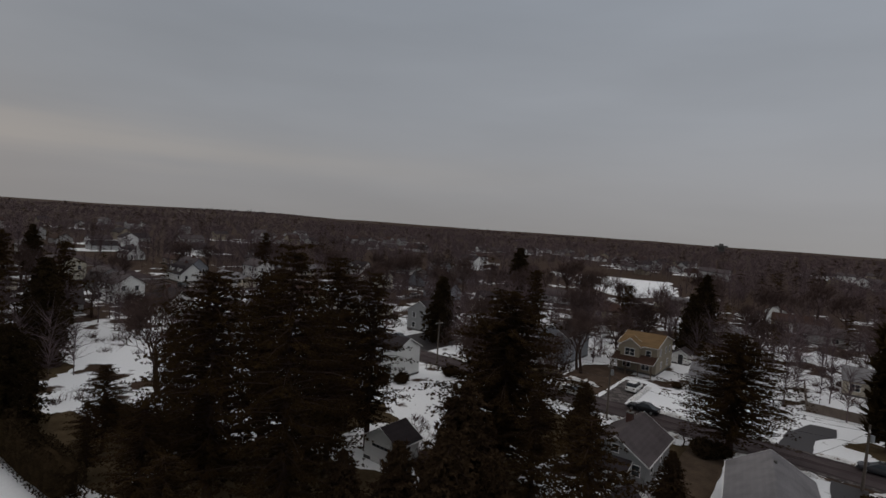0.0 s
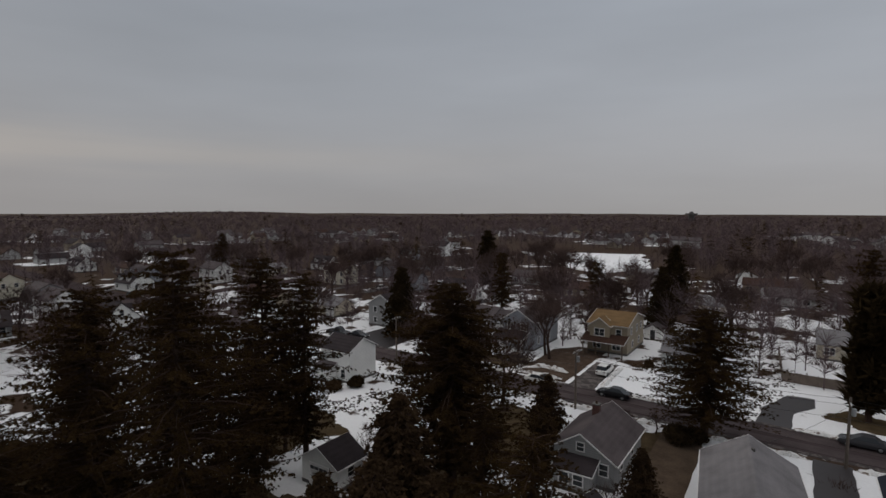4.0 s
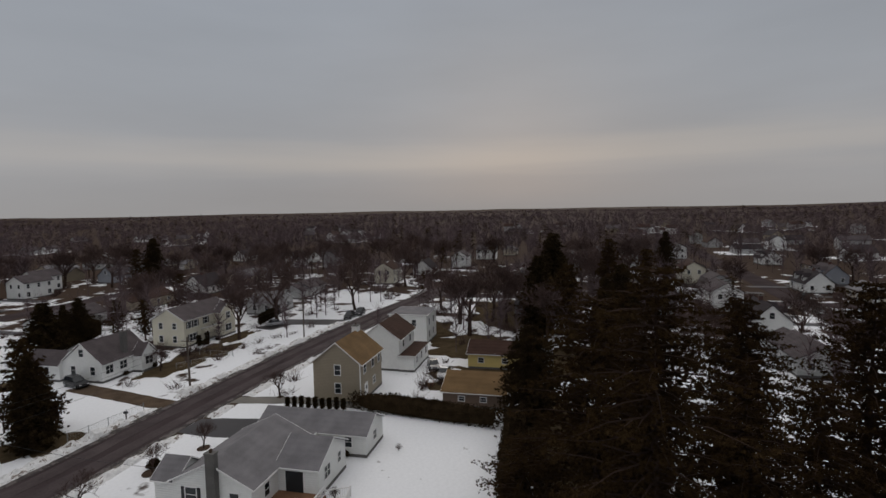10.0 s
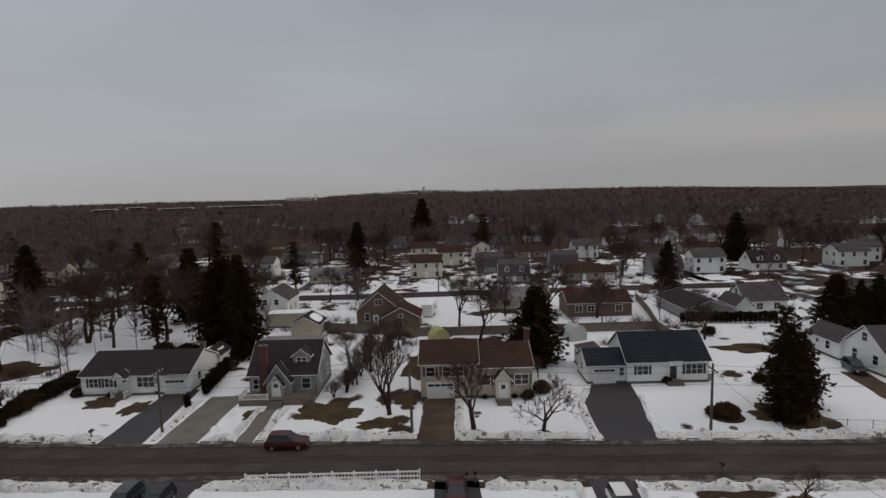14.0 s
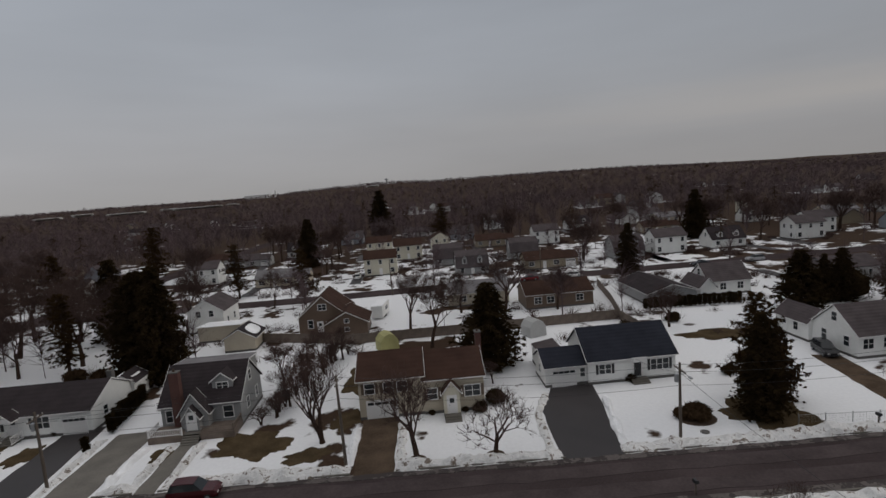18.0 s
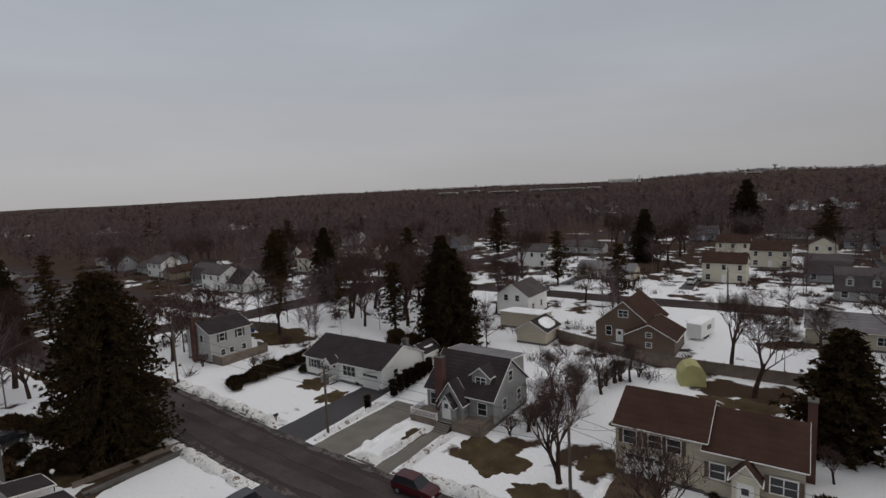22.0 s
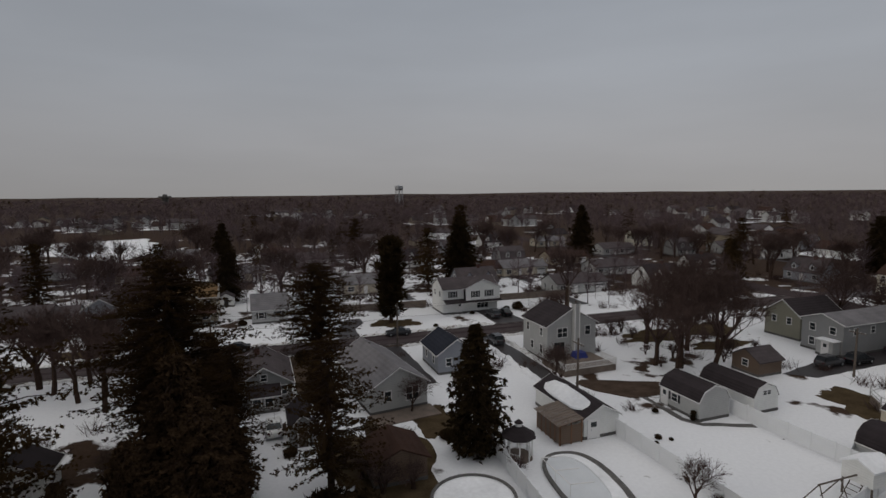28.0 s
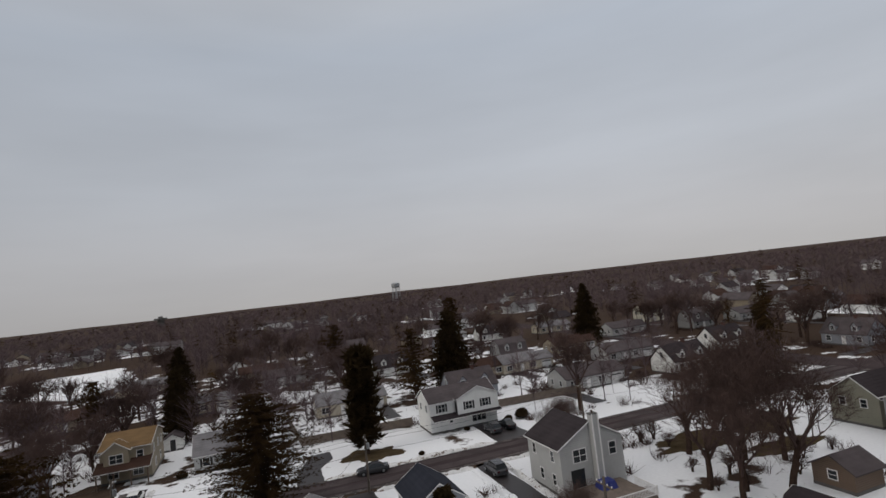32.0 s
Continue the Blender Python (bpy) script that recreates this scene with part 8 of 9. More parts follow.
    for sx in (-0.31, 0.31):
        for sy in (-1, 1):
            y0, y1 = (hw * 0.80, hw * 1.01) if sy > 0 else (-hw * 1.01, -hw * 0.80)
            t = Geo()
            t.add([(0.33 * math.cos(k * math.pi / 6), y, 0.33 * math.sin(k * math.pi / 6)) for y in (y0, y1) for k in range(12)], [tuple(range(12)), tuple(range(12, 24))[::-1]] + [(k, (k + 1) % 12, 12 + (k + 1) % 12, 12 + k) for k in range(12)])
            wh = part("wheel", t, rubber, c, m=pose(sx * L, 0, 0.33))
            y2 = y1 + 0.012 if sy > 0 else y0 - 0.012
            part("rim", Geo().add([(0.2 * math.cos(k * math.pi / 5), y2, 0.2 * math.sin(k * math.pi / 5)) for k in range(10)] + [(0, y2 + 0.03 * sy, 0)], [(k, (k + 1) % 10, 10) for k in range(10)]), metal_grey, wh)
    for sy in (-1, 1):
        part("headlight", Geo().box(L * 0.478, L * 0.503, min(sy * hw * 0.45, sy * hw * 0.78), max(sy * hw * 0.45, sy * hw * 0.78), 0.60, 0.72), trim, c, "clear headlight")
        part("tail_light", Geo().box(-L * 0.505, -L * 0.488, min(sy * hw * 0.5, sy * hw * 0.82), max(sy * hw * 0.5, sy * hw * 0.82), 0.7, 0.9), car_paints["dark red"], c, "red tail light")
    return c


car_paints = {n: material(n.replace(" ", "_") + "_car_paint", c, rough=0.25, vary=0.08, metal=0.0) for n, c in (("dark red", (0.052, 0.006, 0.009)), ("white", (0.72, 0.72, 0.70)), ("black", (0.012, 0.012, 0.014)), ("silver", (0.30, 0.30, 0.31)), ("dark grey", (0.05, 0.05, 0.055)), ("tan", (0.20, 0.16, 0.11)), ("red", (0.13, 0.010, 0.013)), ("blue", (0.02, 0.05, 0.18)))}
CARS = [("dark red", "suv", 3.4, -33.0, 180), ("white", "suv", -28.7, -19.9, 90), ("dark red", "sedan", -14.8, -22.6, 90), ("dark grey", "suv", 14.8, -22.2, 90), ("black", "suv", 11.7, -21.8, 90), ("tan", "sedan", -41.2, 92.4, 0), ("white", "sedan", -33.0, 83.6, -3), ("white", "suv", -26.2, 94.2, 90),
        ("black", "sedan", -21.8, 84.0, 178), ("dark grey", "pickup", -81.4, 88.6, 0), ("black", "sedan", -76.2, 89.4, 0), ("dark grey", "sedan", 6.2, 83.6, 176), ("dark grey", "suv", 20.8, 72.6, 90), ("white", "sedan", -16.8, 50.4, 90), ("black", "suv", 66.8, 42.6, 0), ("dark grey", "suv", 61.6, 43.4, 0), ("red", "sedan", 50.0, -11.4, 90), ("black", "sedan", 50.4, -16.2, 90),
        ("dark grey", "suv", 28.6, 90.2, 90), ("black", "sedan", 31.6, 90.8, 90), ("silver", "sedan", -117.4, -43.4, 140), ("black", "suv", -127.4, -29.0, 5), ("dark grey", "suv", -132.0, -28.0, 5), ("dark grey", "sedan", -91.2, 1.6, 20), ("silver", "sedan", -87.2, 4.4, 0), ("red", "sedan", -47.4, -119.4, 0), ("white", "sedan", -58.6, -118.8, 0), ("black", "suv", -72.6, -52.0, 75), ("blue", "sedan", 66.6, -58.6, 90),
        ("dark grey", "suv", 36.0, 73.6, 90), ("black", "sedan", -93.0, -118.9, 0), ("silver", "suv", -108.0, -119.0, 0), ("white", "suv", 112.0, 35.0, 90), ("dark grey", "sedan", 78.0, 43.8, 0), ("silver", "sedan", -148, 83.0, 0), ("black", "suv", -168.0, 87.6, 0), ("white", "sedan", 142.0, -8.0, 45), ("dark grey", "suv", 30.0, -119.0, 0)]
for i, (x, y, k, rz) in enumerate(FAR_HOUSES):
    if i % 18 == 0 and 90 < math.hypot(x, y) < 230:
        side = 1 if i % 2 else -1
        p = pose(x, y, 0, 0, 0, rz) @ Vector((side * 7.0, -6.0 + (i % 5), 0))
        CARS.append((("white", "dark grey", "silver", "black", "tan", "dark red")[i % 6], ("suv", "sedan")[i % 2], p.x, p.y, rz + 90))
made = {}
for paint, kind, x, y, rz in CARS:
    m = pose(x, y, hills(x, y) + 0.06, 0, 0, rz)
    if (paint, kind) in made:
        copy_thing(made[paint, kind], m)
    else:
        dims = {"suv": (4.6, 1.84, 1.68), "sedan": (4.7, 1.8, 1.44), "pickup": (5.6, 1.95, 1.82)}[kind]
        word = {"suv": "sport utility car", "sedan": "saloon car", "pickup": "pickup truck"}[kind]
        made[paint, kind] = make_car(f"{paint} {word} parked in the cold", car_paints[paint], *dims, kind)
        made[paint, kind].matrix_basis = m
t = thing("camper", "white camper trailer with a dark window", "camper", pose(-10.2, -95.5, 0, 0, 0, 80))
part("body", Geo().box(-3.2, 3.2, -1.2, 1.2, 0.5, 2.9), white, t)
part("window", Geo().box(-1.6, 0.4, 1.2, 1.22, 1.4, 2.2), glass, t)
part("roof", Geo().plate([(-3.2, -1.2), (3.2, -1.2), (3.2, 1.2), (-3.2, 1.2)], 2.9, 3.02, slope=0.06), snow, t, "snow on the camper's roof")
for k in (-0.5, 0.5):
    part("wheel", Geo().box(k - 0.33, k + 0.33, -1.1, 1.1, 0.0, 0.62), rubber, t)


# ---- garden things ----
def oval(cx, cy, a, b, n=40, flat=2.6, turn=0.0):
    out = []
    for i in range(n):
        w = 2 * math.pi * i / n
        c, s = math.cos(w), math.sin(w)
        k = (abs(c) ** flat + abs(s) ** flat) ** (-1 / flat)
        x, y = c * k * a, s * k * b
        out.append((cx + x * math.cos(turn) - y * math.sin(turn), cy + x * math.sin(turn) + y * math.cos(turn)))
    return out


def band(outer, inner, z0, z1, m=0):
    n = len(outer)
    p = [(*q, z1) for q in outer] + [(*q, z1) for q in inner] + [(*q, z0) for q in outer] + [(*q, z0) for q in inner]
    return Geo().add(p, [(i, (i + 1) % n, n + (i + 1) % n, n + i) for i in range(n)] + [(2 * n + i, 2 * n + (i + 1) % n, (i + 1) % n, i) for i in range(n)] + [(n + i, n + (i + 1) % n, 3 * n + (i + 1) % n, 3 * n + i) for i in range(n)], m)


p = thing("swimming_pool", "sunken oval swimming pool frozen over with stone edging", "pool", pose(9.3, 29.1, 0))
tn = -0.13
part("coping", band(oval(0, 0, 3.15, 5.9, 48, turn=tn), oval(-0.12, 0.1, 2.66, 5.38, 48, turn=tn), 0.0, 0.24), stone_edge, p, "dark stone edging free of snow")
part("snow_ledge", band(oval(0, 0, 2.82, 5.57, 48, turn=tn), oval(-0.6, 0.85, 2.2, 4.35, 48, turn=tn), -0.1, 0.2), snow, p, "snow round the pool's rim")
part("ice", Geo().plate(oval(-0.6, 0.85, 2.25, 4.4, 48, turn=tn), -0.15, 0.10), ice, p, "grey ice over the water")
part("step", Geo().box(-3.2, -1.6, -6.9, -5.7, 0, 0.22), stone_edge, p)
for k in range(3):
    part("pipe_frame", Geo().tube([(-2.6, 3.6 - 2.4 * k, 0.1), (-2.6, 3.6 - 2.4 * k, 1.3), (-0.4, 3.2 - 2.4 * k, 1.3)], [0.05] * 3, 6), trim, p, "white pipe frame")
part("pipe_rail", Geo().tube([(-2.6, 3.6, 1.3), (-2.6, -1.2, 1.3)], [0.05] * 2, 6), trim, p, "white pipe frame")

p = thing("swimming_pool", "round above-ground pool frozen over with grey walls", "pool", pose(-1.7, 29.2, 0))
n = 24
for i in range(n):
    a, b = 2 * math.pi * i / n, 2 * math.pi * (i + 1) / n
    g = Geo().add([(3.5 * math.cos(w), 3.5 * math.sin(w), z) for z in (0, 1.2) for w in (a, b)] + [(3.42 * math.cos(w), 3.42 * math.sin(w), z) for z in (0, 1.2) for w in (a, b)], [(0, 1, 3, 2), (5, 4, 6, 7), (2, 3, 7, 6)])
    part("wall_panel", g, pale_grey, p, "grey steel pool wall panel" if i == 0 else "")
    part("upright", Geo().box(-0.06, 0.06, 3.5, 3.58, 0, 1.22), metal_grey, p, m=pose(0, 0, 0, 0, 0, math.degrees(a)))
part("rim", band(oval(0, 0, 3.62, 3.62, 48, 2.0), oval(0, 0, 3.36, 3.36, 48, 2.0), 1.18, 1.27), stone_edge, p, "dark pool rim")
part("ice", Geo().ring(0, 0, 0.9, 3.4, 0.22, 48), snow, p, "snow-covered pool ice")
d = thing("pool_deck", "raised white-railed timber deck beside the round pool", "deck", pose(-1.9, 25.0, 0, 0, 0, -8))
part("platform", Geo().box(-1.9, 1.9, -0.9, 0.9, 1.05, 1.2), wood_grey, d)
for i in range(4):
    for y in (-0.85, 0.85):
        part("leg", Geo().box(-1.85 + i * 1.2, -1.73 + i * 1.2, y - 0.06, y + 0.06, 0, 1.05), wood_grey, d)
for i in range(3):
    x0, x1 = -1.8 + i * 1.2, -0.6 + i * 1.2
    part("brace", Geo().tube([(x0, -0.88, 0.1), (x1, -0.88, 1.0)], [0.04, 0.04], 4).tube([(x0, -0.9, 1.0), (x1, -0.9, 0.1)], [0.04, 0.04], 4), wood_grey, d)
for i in range(17):
    part("baluster", shared(("baluster",), lambda: Geo().box(-0.025, 0.025, -0.025, 0.025, 1.2, 2.1), trim), None, d, m=pose(-1.86 + i * 0.23, -0.88, 0))
part("handrail", Geo().box(-1.95, 1.95, -0.94, -0.82, 2.1, 2.17), trim, d)
for i in range(7):
    for x in (-1.88, 1.88):
        part("baluster", SHARED["baluster",], None, d, m=pose(x, -0.8 + i * 0.25, 0))

g_ = thing("gazebo", "small white octagonal gazebo with a dark shingled roof", "gazebo", pose(5.9, 35.8, 0))
for i in range(8):
    a, b = 2 * math.pi * (i + 0.5) / 8, 2 * math.pi * (i + 1.5) / 8
    pa, pb = (1.35 * math.cos(a), 1.35 * math.sin(a)), (1.35 * math.cos(b), 1.35 * math.sin(b))
    part("post", Geo().tube([(*pa, 0), (*pa, 2.3)], [0.07, 0.07], 6), trim, g_)
    if i != 5:
        gg = Geo()
        for z in (0.35, 0.85):
            gg.tube([(*pa, z), (*pb, z)], [0.035, 0.035], 4)
        for k in range(1, 5):
            q = (pa[0] + (pb[0] - pa[0]) * k / 5, pa[1] + (pb[1] - pa[1]) * k / 5)
            gg.tube([(*q, 0.35), (*q, 0.85)], [0.02, 0.02], 4)
        part("rail", gg, trim, g_)
    arc = [(pa[0] + (pb[0] - pa[0]) * k / 6, pa[1] + (pb[1] - pa[1]) * k / 6, 1.85 + 0.4 * math.sin(math.pi * k / 6)) for k in range(7)]
    part("arch", Geo().tube(arc, [0.05] * 7, 4), trim, g_)
part("floor", Geo().ring(0, 0, 0, 1.45, 0.25, 8), wood_grey, g_)
part("roof", Geo().ring(0, 0, 2.3, 1.75, 0.12, 8).ring(0, 0, 2.42, 1.72, 0.85, 8, top=0.4), roof_dark, g_)
part("cupola", Geo().ring(0, 0, 3.25, 0.34, 0.35, 8), trim, g_, "white louvred cupola")
part("cupola_roof", Geo().ring(0, 0, 3.6, 0.46, 0.35, 8, top=0.04), roof_dark, g_)

g_ = thing("greenhouse", "brown timber lean-to with a slatted translucent roof", "greenhouse", pose(12.5, 38.6, 0))
for i in range(6):
    y = -2.3 + i * 0.92
    part("post", Geo().box(-1.6, -1.48, y - 0.06, y + 0.06, 0, 2.1), wood_brown, g_)
    part("rafter", Geo().prism([(-0.05, 0), (0.05, 0), (0.05, 0.12), (-0.05, 0.12)], -1.8, 1.25, "x"), wood_brown, g_, m=pose(0, y, 2.3, 0, -8, 0))
for i in range(3):
    x = -1.5 + i * 1.3
    part("post", Geo().box(x - 0.06, x + 0.06, -2.36, -2.24, 0, 2.2 + 0.12 * i), wood_brown, g_)
part("side_screen", Geo().box(-1.56, -1.52, -2.25, 2.25, 0.1, 2.0), dark_brown, g_, "dark mesh screen")
part("end_screen", Geo().box(-1.5, 1.2, -2.32, -2.28, 0.1, 2.1), dark_brown, g_, "dark mesh screen")
for i in range(10):
    y = -2.45 + i * 0.51
    part("roof_slat", Geo().box(-1.9, 1.3, y, y + 0.44, 0, 0.03), wood_grey, g_, m=pose(0, 0, 2.42, 0, -8, 0))

s_ = thing("playset", "raised white playhouse with a timber climbing frame", "playset", pose(29.4, 19.3, 0))
part("playhouse", Geo().prism([(-1.25, 1.5), (1.25, 1.5), (1.25, 2.9), (0, 3.5), (-1.25, 2.9)], -0.2, 2.6, "x"), white, s_)
part("roof", Geo().prism([(-1.4, 2.85), (0, 3.52), (1.4, 2.85), (1.4, 3.0), (0, 3.68), (-1.4, 3.0)], -0.3, 2.7, "x"), snow, s_, "snow-covered playhouse roof")
for x in (-0.1, 2.5):
    for y in (-1.15, 1.15):
        part("leg", Geo().box(x - 0.06, x + 0.06, y - 0.06, y + 0.06, 0, 1.5), wood_pole, s_)
part("beam", Geo().tube([(-0.1, 0, 2.2), (-4.4, 0.3, 2.0)], [0.07, 0.07], 6), wood_pole, s_)
for x, y in ((-4.9, -0.9), (-4.9, 1.4), (-2.4, -1.2), (-2.4, 1.4)):
    part("leg", Geo().tube([(x, y, 0), (min(x + 0.5, -1.9), 0.2, 2.1)], [0.05, 0.05], 5), wood_pole, s_)
part("ladder", Geo().tube([(-1.4, -0.5, 0), (-0.2, -0.5, 1.5)], [0.04, 0.04], 4).tube([(-1.4, 0.5, 0), (-0.2, 0.5, 1.5)], [0.04, 0.04], 4), wood_pole, s_)
for k in range(4):
    part("rung", Geo().tube([(-1.2 + 0.27 * k, -0.5, 0.25 + 0.34 * k), (-1.2 + 0.27 * k, 0.5, 0.25 + 0.34 * k)], [0.03, 0.03], 4), wood_pole, s_)

for x, y, mat, label in ((-12.6, -72.4, material("yellow_canvas", (0.36, 0.34, 0.15), rough=0.8, vary=0.2), "yellow canvas shelter with a peaked top"), (-37.5, -72.6, pale_grey, "grey canvas shelter with a peaked top")):
    c = thing("canvas_shelter", label, "shelter", pose(x, y, 0, 0, 0, 20))
    part("cover", Geo().prism([(-1.6, 0), (1.6, 0), (1.55, 1.7), (0.9, 2.6), (0, 2.95), (-0.9, 2.6), (-1.55, 1.7)], -1.5, 1.5, "y"), mat, c)
    part("door_flap", Geo().box(-0.6, 0.6, 1.5, 1.53, 0.1, 1.8), mat, c)

l_ = thing("lamp_post", "black garden lamp post with a white globe", "lamp post", pose(33.2, -15.4, 0))
part("post", Geo().tube([(0, 0, 0), (0, 0, 2.1)], [0.05, 0.04], 8), black_paint, l_)
part("globe", Geo().ring(0, 0, 2.1, 0.1, 0.12, 10, top=0.2).ring(0, 0, 2.22, 0.2, 0.14, 10, top=0.2).ring(0, 0, 2.36, 0.2, 0.14, 10, top=0.06), trim, l_, "white globe")
for x, y, label in ((35.2, -26.4, "white notice board on a post beside the street"), (52.0, -36.8, "small white street sign on a post")):
    l_ = thing("street_sign", label, "street sign", pose(x, y, 0))
    part("post", Geo().box(-0.04, 0.04, -0.04, 0.04, 0, 1.9), metal_grey, l_)
    part("plate", Geo().box(-0.06, 0.06, -0.45, 0.45, 1.5, 1.95), trim, l_)
for x, y in ((-16.6, -24.9), (-15.8, -24.8), (-62.4, -32.8), (26.9, -36.0), (-39.8, -25.4)):
    l_ = thing("mailbox", "dark mailbox on a wooden post", "mailbox", pose(x, y, 0), "street mailboxes")
    part("post", Geo().box(-0.05, 0.05, -0.05, 0.05, 0, 1.05), wood_pole, l_)
    part("box", Geo().prism([(-0.16, 1.05), (0.16, 1.05), (0.16, 1.22), (0.1, 1.32), (-0.1, 1.32), (-0.16, 1.22)], -0.25, 0.25, "y"), black_paint, l_)
tagged(part("manhole_cover", Geo().ring(-46.1, -35.0, 0.0, 0.45, 0.06, 20), stone_edge), "dark iron manhole cover in the snow", "manhole cover")
for x, y, s in ((-51.4, -19.0, 1.1), (-57.4, -17.4, 0.8), (-46.9, -37.9, 2.0), (15.3, 22.9, 0.25), (-24.8, -35.0, 0.9), (-17.1, -35.6, 0.9), (-44.6, -20.8, 0.9), (-52.8, -20.2, 0.8), (-33, -18.5, 0.5), (-74, -17.2, 0.6)):
    tagged(part("tree_well", Geo().plate(oval(x, y, s, s * 0.85, 18, 2.0), -0.1, 0.055), dirt), "dark thawed ring of soil round a stem", "soil", kind="structure")
l_ = thing("retaining_wall", "low mossy timber retaining wall beside the drive", "retaining wall", pose(32.4, -21.9, 0, 0, 0, -95))
for k in range(3):
    part("timber", Geo().box(-5.2, 5.2, -0.12, 0.12, 0.18 * k, 0.18 * k + 0.165), wood_grey, l_)

# ---- far landmarks ----
x, y = 243.6, 970.0
w_ = thing("water_tower", "grey steel water tower on legs above the far woods", "water tower", pose(x, y, hills(x, y)))
zt = 29 - hills(x, y)
part("tank", Geo().ring(0, 0, zt, 6, 2, 20, top=7.8).ring(0, 0, zt + 2, 7.8, 6, 20).ring(0, 0, zt + 8, 7.8, 2, 20, top=1.0), metal_grey, w_)
for k in range(6):
    a = 2 * math.pi * k / 6
    part("leg", Geo().tube([(9 * math.cos(a), 9 * math.sin(a), 0), (6.5 * math.cos(a), 6.5 * math.sin(a), zt + 2)], [0.5, 0.4], 6), metal_grey, w_)
part("riser", Geo().tube([(0, 0, 0), (0, 0, zt + 1)], [1.0, 1.0], 8), metal_grey, w_)
x, y = -229.5, 1482.0
w_ = thing("water_tower", "squat dark water tower on the wooded ridge", "water tower", pose(x, y, hills(x, y)))
zt = 17 - hills(x, y)
part("stem", Geo().ring(0, 0, 0, 8, zt, 16), stone_chimney, w_)
part("tank", Geo().ring(0, 0, zt, 15, 4.5, 20), stone_chimney, w_)
part("turret", Geo().ring(0, 0, zt + 4.5, 6, 4.5, 12, top=4.5), stone_chimney, w_)
x, y = 423.0, -1749.0
w_ = thing("chimney_stack", "tall pale chimney stack of a far plant", "chimney", pose(x, y, hills(x, y)))
part("flue", Geo().tube([(0, 0, 0), (0, 0, 44 - hills(x, y))], [4.2, 3.0], 12), trim, w_)
part("plant_hall", Geo().box(16, 95, -20, 20, 0, 34 - hills(x, y)), trim, w_, "pale plant building")
x, y = 73.0, -2098.0
w_ = thing("water_tower", "grey water tower on the crest of the ridge", "water tower", pose(x, y, hills(x, y)))
zt = 55 - hills(x, y)
part("stem", Geo().tube([(0, 0, 0), (0, 0, zt)], [3.0, 2.4], 10), metal_grey, w_)
part("tank", Geo().ring(0, 0, zt, 5, 2, 16, top=8).ring(0, 0, zt + 2, 8, 4, 16, top=7), metal_grey, w_)


# ---- the yards on the east side ----
deck = thing("pool_deck", "raised eight-sided pool deck with a grey railing under snow", "pool deck", pose(54.6, 29.2, 0, 0, 0, 10))
ring_pts = [(4.6 * math.cos(w) * (1.0 if i % 2 else 1.02), 3.7 * math.sin(w)) for i, w in enumerate(math.pi / 8 + math.pi / 4 * np.arange(8))]
ring_pts = [(float(x), float(y)) for x, y in ring_pts]
part("platform", Geo().plate(ring_pts, -0.1, 0.95), wood_grey, deck)
part("snow_cover", Geo().plate([(x * 0.95, y * 0.95) for x, y in ring_pts], 0.954, 1.1), snow, deck, "thick even snow")
for (ax, ay), (bx, by) in zip(ring_pts, ring_pts[1:] + ring_pts[:1]):
    L, turn = math.hypot(bx - ax, by - ay), math.degrees(math.atan2(by - ay, bx - ax))
    part("post", shared(("deck_post",), lambda: Geo().box(-0.05, 0.05, -0.05, 0.05, 0.9, 2.0), pale_grey), None, deck, m=pose(ax, ay, 0, 0, 0, turn))
    for z in (1.45, 1.95):
        part("rail", Geo().box(0.05, L - 0.05, -0.03, 0.03, z - 0.07, z), pale_grey, deck, m=pose(ax, ay, 0, 0, 0, turn))
for x, y, w, d, rz in ((40.6, -2.4, 2.4, 2.8, 8), (52.4, -4.9, 2.4, 2.6, -5)):
    sh = thing("shed", "small pale garden shed with a dark roof", "shed", pose(x, y, 0, 0, 0, rz), "small garden sheds")
    part("wall", Geo().prism([(-w / 2, -0.1), (w / 2, -0.1), (w / 2, 1.9), (0, 2.7), (-w / 2, 1.9)], -d / 2, d / 2, "x"), pale_grey, sh)
    part("roof", Geo().prism([(-w / 2 - 0.2, 1.78), (0, 2.74), (w / 2 + 0.2, 1.78), (w / 2 + 0.2, 1.9), (0, 2.86), (-w / 2 - 0.2, 1.9)], -d / 2 - 0.15, d / 2 + 0.15, "x"), roof_dark, sh)
    part("door", Geo().box(-d / 2 - 0.05, -d / 2 - 0.005, -0.45, 0.45, 0.1, 1.8), trim, sh)
for x, a, b, top in ((30.0, -26.2, -17.2, 0.5),):
    w_ = thing("garden_wall", "low dry-laid stone wall with snow on its terrace", "garden wall", pose(x, 0, 0))
    rnd = random.Random(int(x * 10))
    for r in range(3):
        y = a + (0.3 if r % 2 else 0.0)
        while y < b:
            L = rnd.uniform(0.5, 0.95)
            part("stone", Geo().box(-0.22 + rnd.uniform(-0.04, 0.04), 0.22, y, y + L - 0.03, r * top / 3 - (0.1 if r == 0 else 0), (r + 1) * top / 3 - 0.02), stone_edge, w_)
            y += L
arbor = thing("garden_arbor", "arched white garden frame over winter shrubs", "arbor", pose(46.8, 11.0, 0, 0, 0, 35))
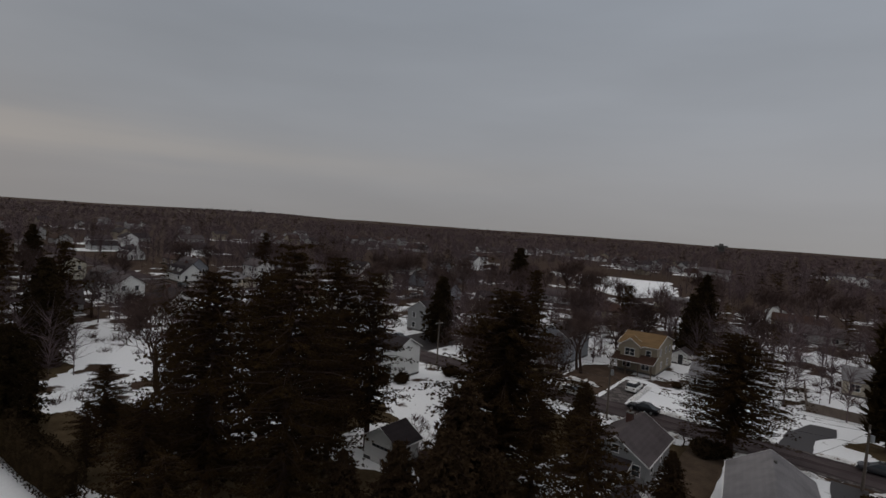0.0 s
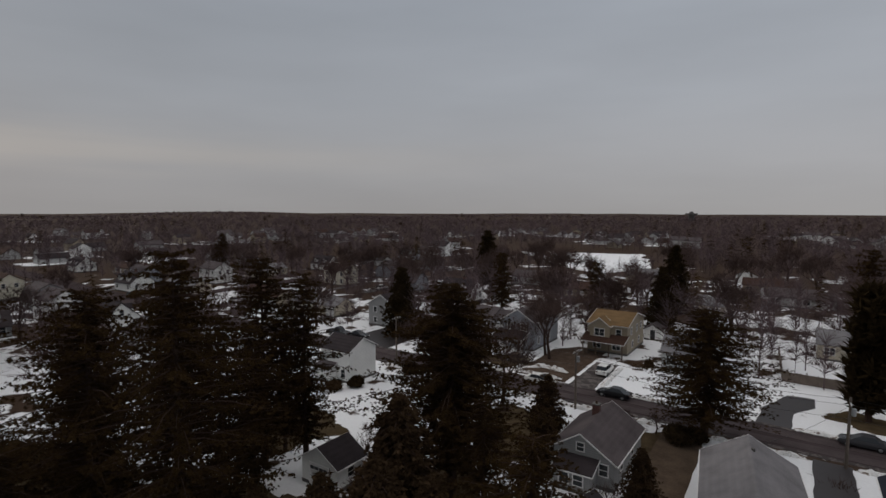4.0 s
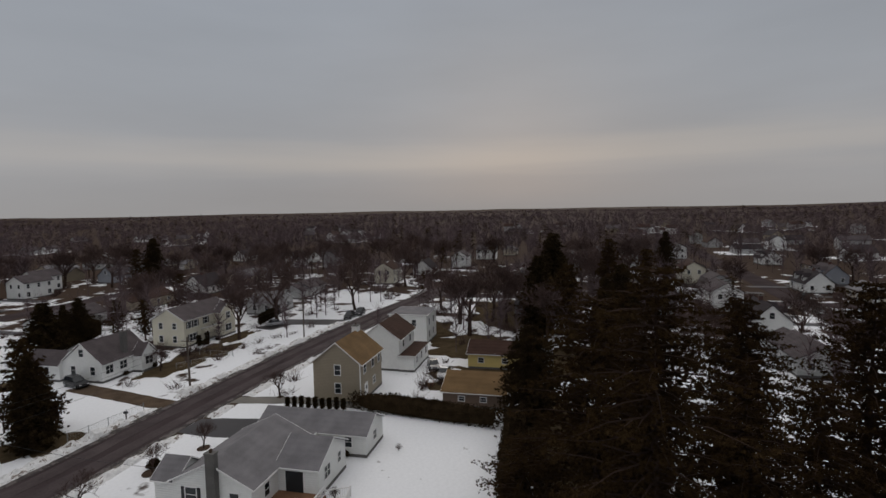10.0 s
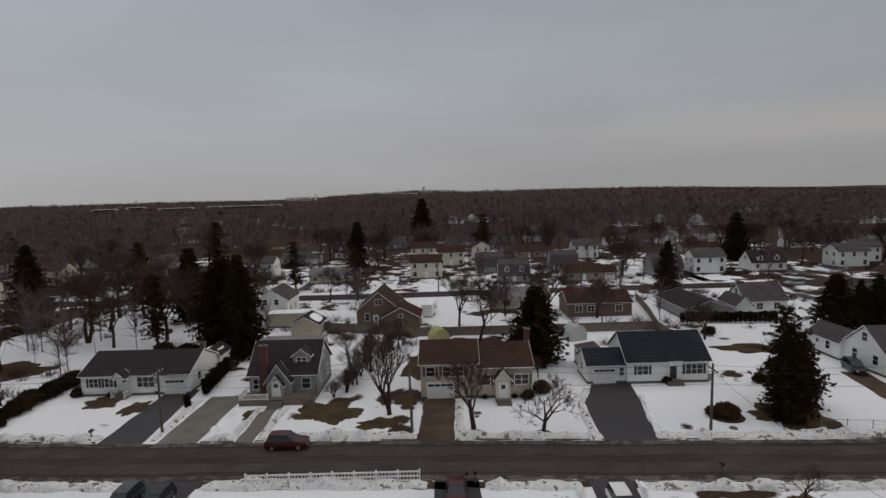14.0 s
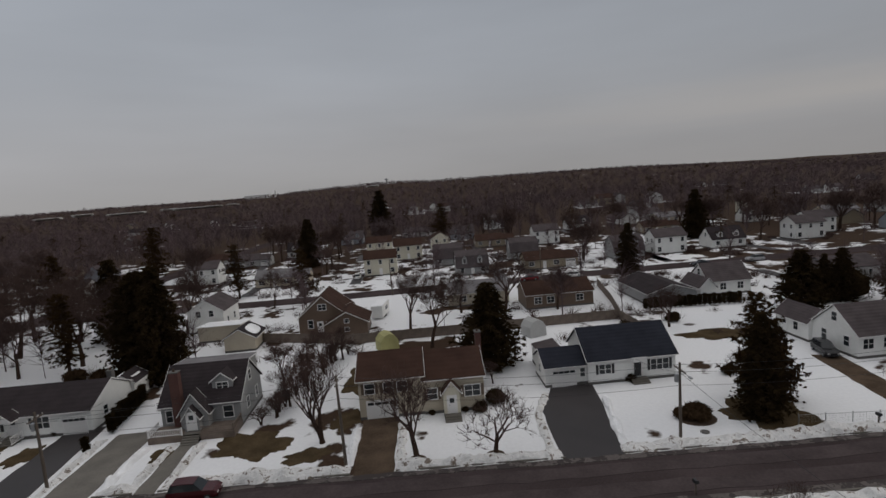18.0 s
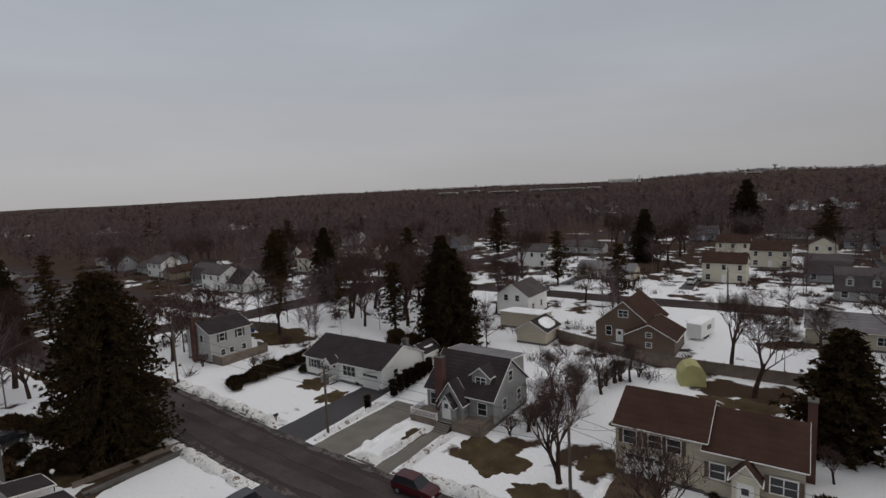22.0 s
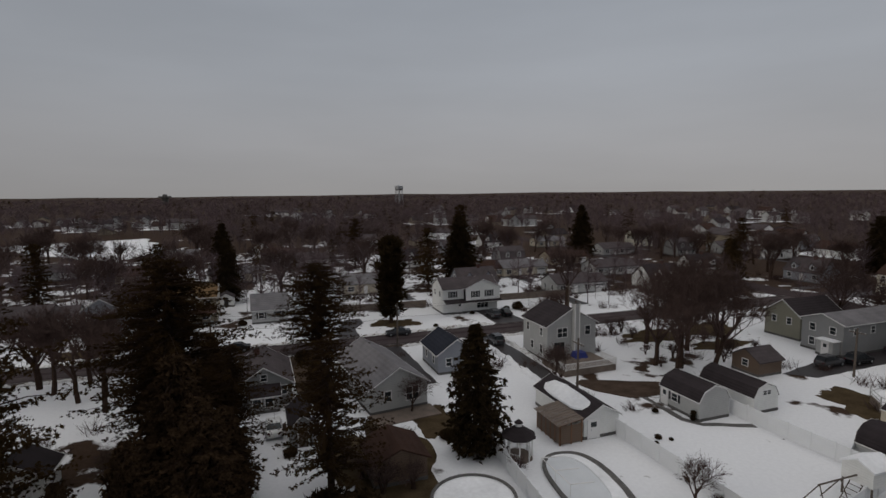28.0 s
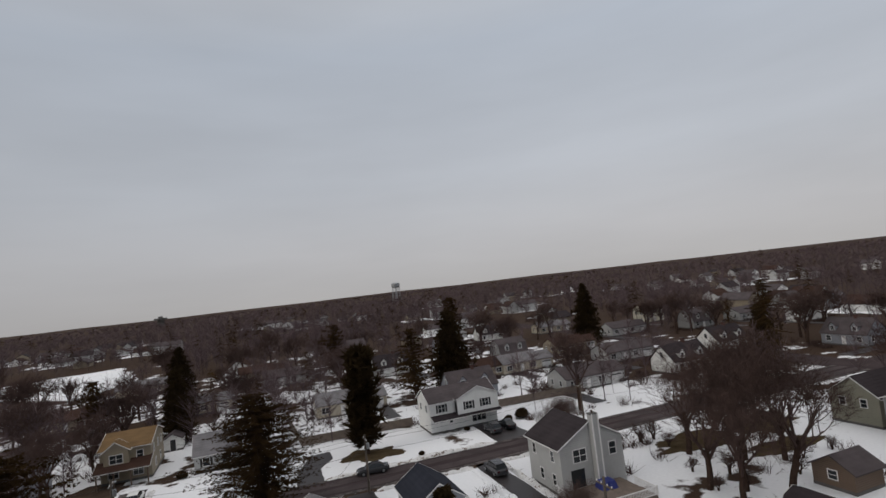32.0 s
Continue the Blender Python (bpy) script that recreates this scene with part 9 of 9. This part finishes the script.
for k in range(5):
    part("hoop", shared(("hoop",), lambda: Geo().tube([(0, 1.3 * math.cos(w), 0.9 + 1.3 * math.sin(w)) if w > 0 else (0, 1.3 * math.cos(w), 0) for w in (0, 0.15, 0.6, 1.1, 1.57, 2.04, 2.54, 2.99)] + [(0, -1.3, 0)], [0.03] * 9, 4), trim), None, arbor, m=pose(-1.4 + 0.7 * k, 0, 0))
part("ridge", Geo().tube([(-1.4, 0, 2.2), (1.4, 0, 2.2)], [0.03, 0.03], 4), trim, arbor)
# odds and ends left in the snow round the yards
rnd = random.Random(88)
for x, y, s, mat, label, kind in ((31.2, 17.0, 0.7, rubber, "black lidded refuse bin in snow", "bin"), (32.0, 16.4, 0.7, stone_chimney, "grey lidded refuse bin in snow", "bin"), (45.4, 20.6, 0.8, wood_grey, "weathered crate half under snow", "crate"), (47.0, 19.6, 0.6, wood_brown, "brown crate half under snow", "crate"), 
                               (55.6, -2.4, 0.8, wood_brown, "brown crate half under snow", "crate"), (54.2, -7.4, 0.7, rubber, "black lidded refuse bin in snow", "bin"), (-88.6, 6.0, 0.8, wood_grey, "weathered crate half under snow", "crate"), (-84.4, 8.4, 0.7, rubber, "black lidded refuse bin in snow", "bin"), (-82.6, 3.2, 0.7, wood_brown, "brown crate half under snow", "crate"),
                               ):
    ob = thing(kind, label, kind, pose(x, y, 0, 0, 0, rnd.uniform(0, 90)), "yard odds and ends")
    if kind == "bin":
        part("body", Geo().add([(a * s * (0.38 if z < 0.5 else 0.5), b * s * (0.38 if z < 0.5 else 0.5), z) for z in (0.0, 1.0) for a, b in ((-1, -1), (1, -1), (1, 1), (-1, 1))], [(3, 2, 1, 0), (0, 1, 5, 4), (1, 2, 6, 5), (2, 3, 7, 6), (3, 0, 4, 7)]), mat, ob)
        part("lid", Geo().prism([(-0.54 * s, 1.0), (0.54 * s, 1.0), (0.5 * s, 1.07), (0, 1.12), (-0.5 * s, 1.07)], -0.56 * s, 0.56 * s, "x"), mat, ob)
    else:
        for k in range(3):
            part("board", shared(("crate_board", s, mat.name), lambda: Geo().box(-s, s, -s * 0.7, s * 0.7, 0, 0.2), mat), None, ob, m=pose(0, 0, 0.02 + 0.24 * k))
        part("snow_cap", Geo().add([(a * s * 0.9, b * s * 0.6, z) for z, q in ((0.70, 1), (0.84, 0.7)) for a, b in ((-q, -q), (q, -q), (q, q), (-q, q))], [(4, 5, 6, 7), (0, 1, 5, 4), (1, 2, 6, 5), (2, 3, 7, 6), (3, 0, 4, 7)]), snow, ob, "cap of snow")
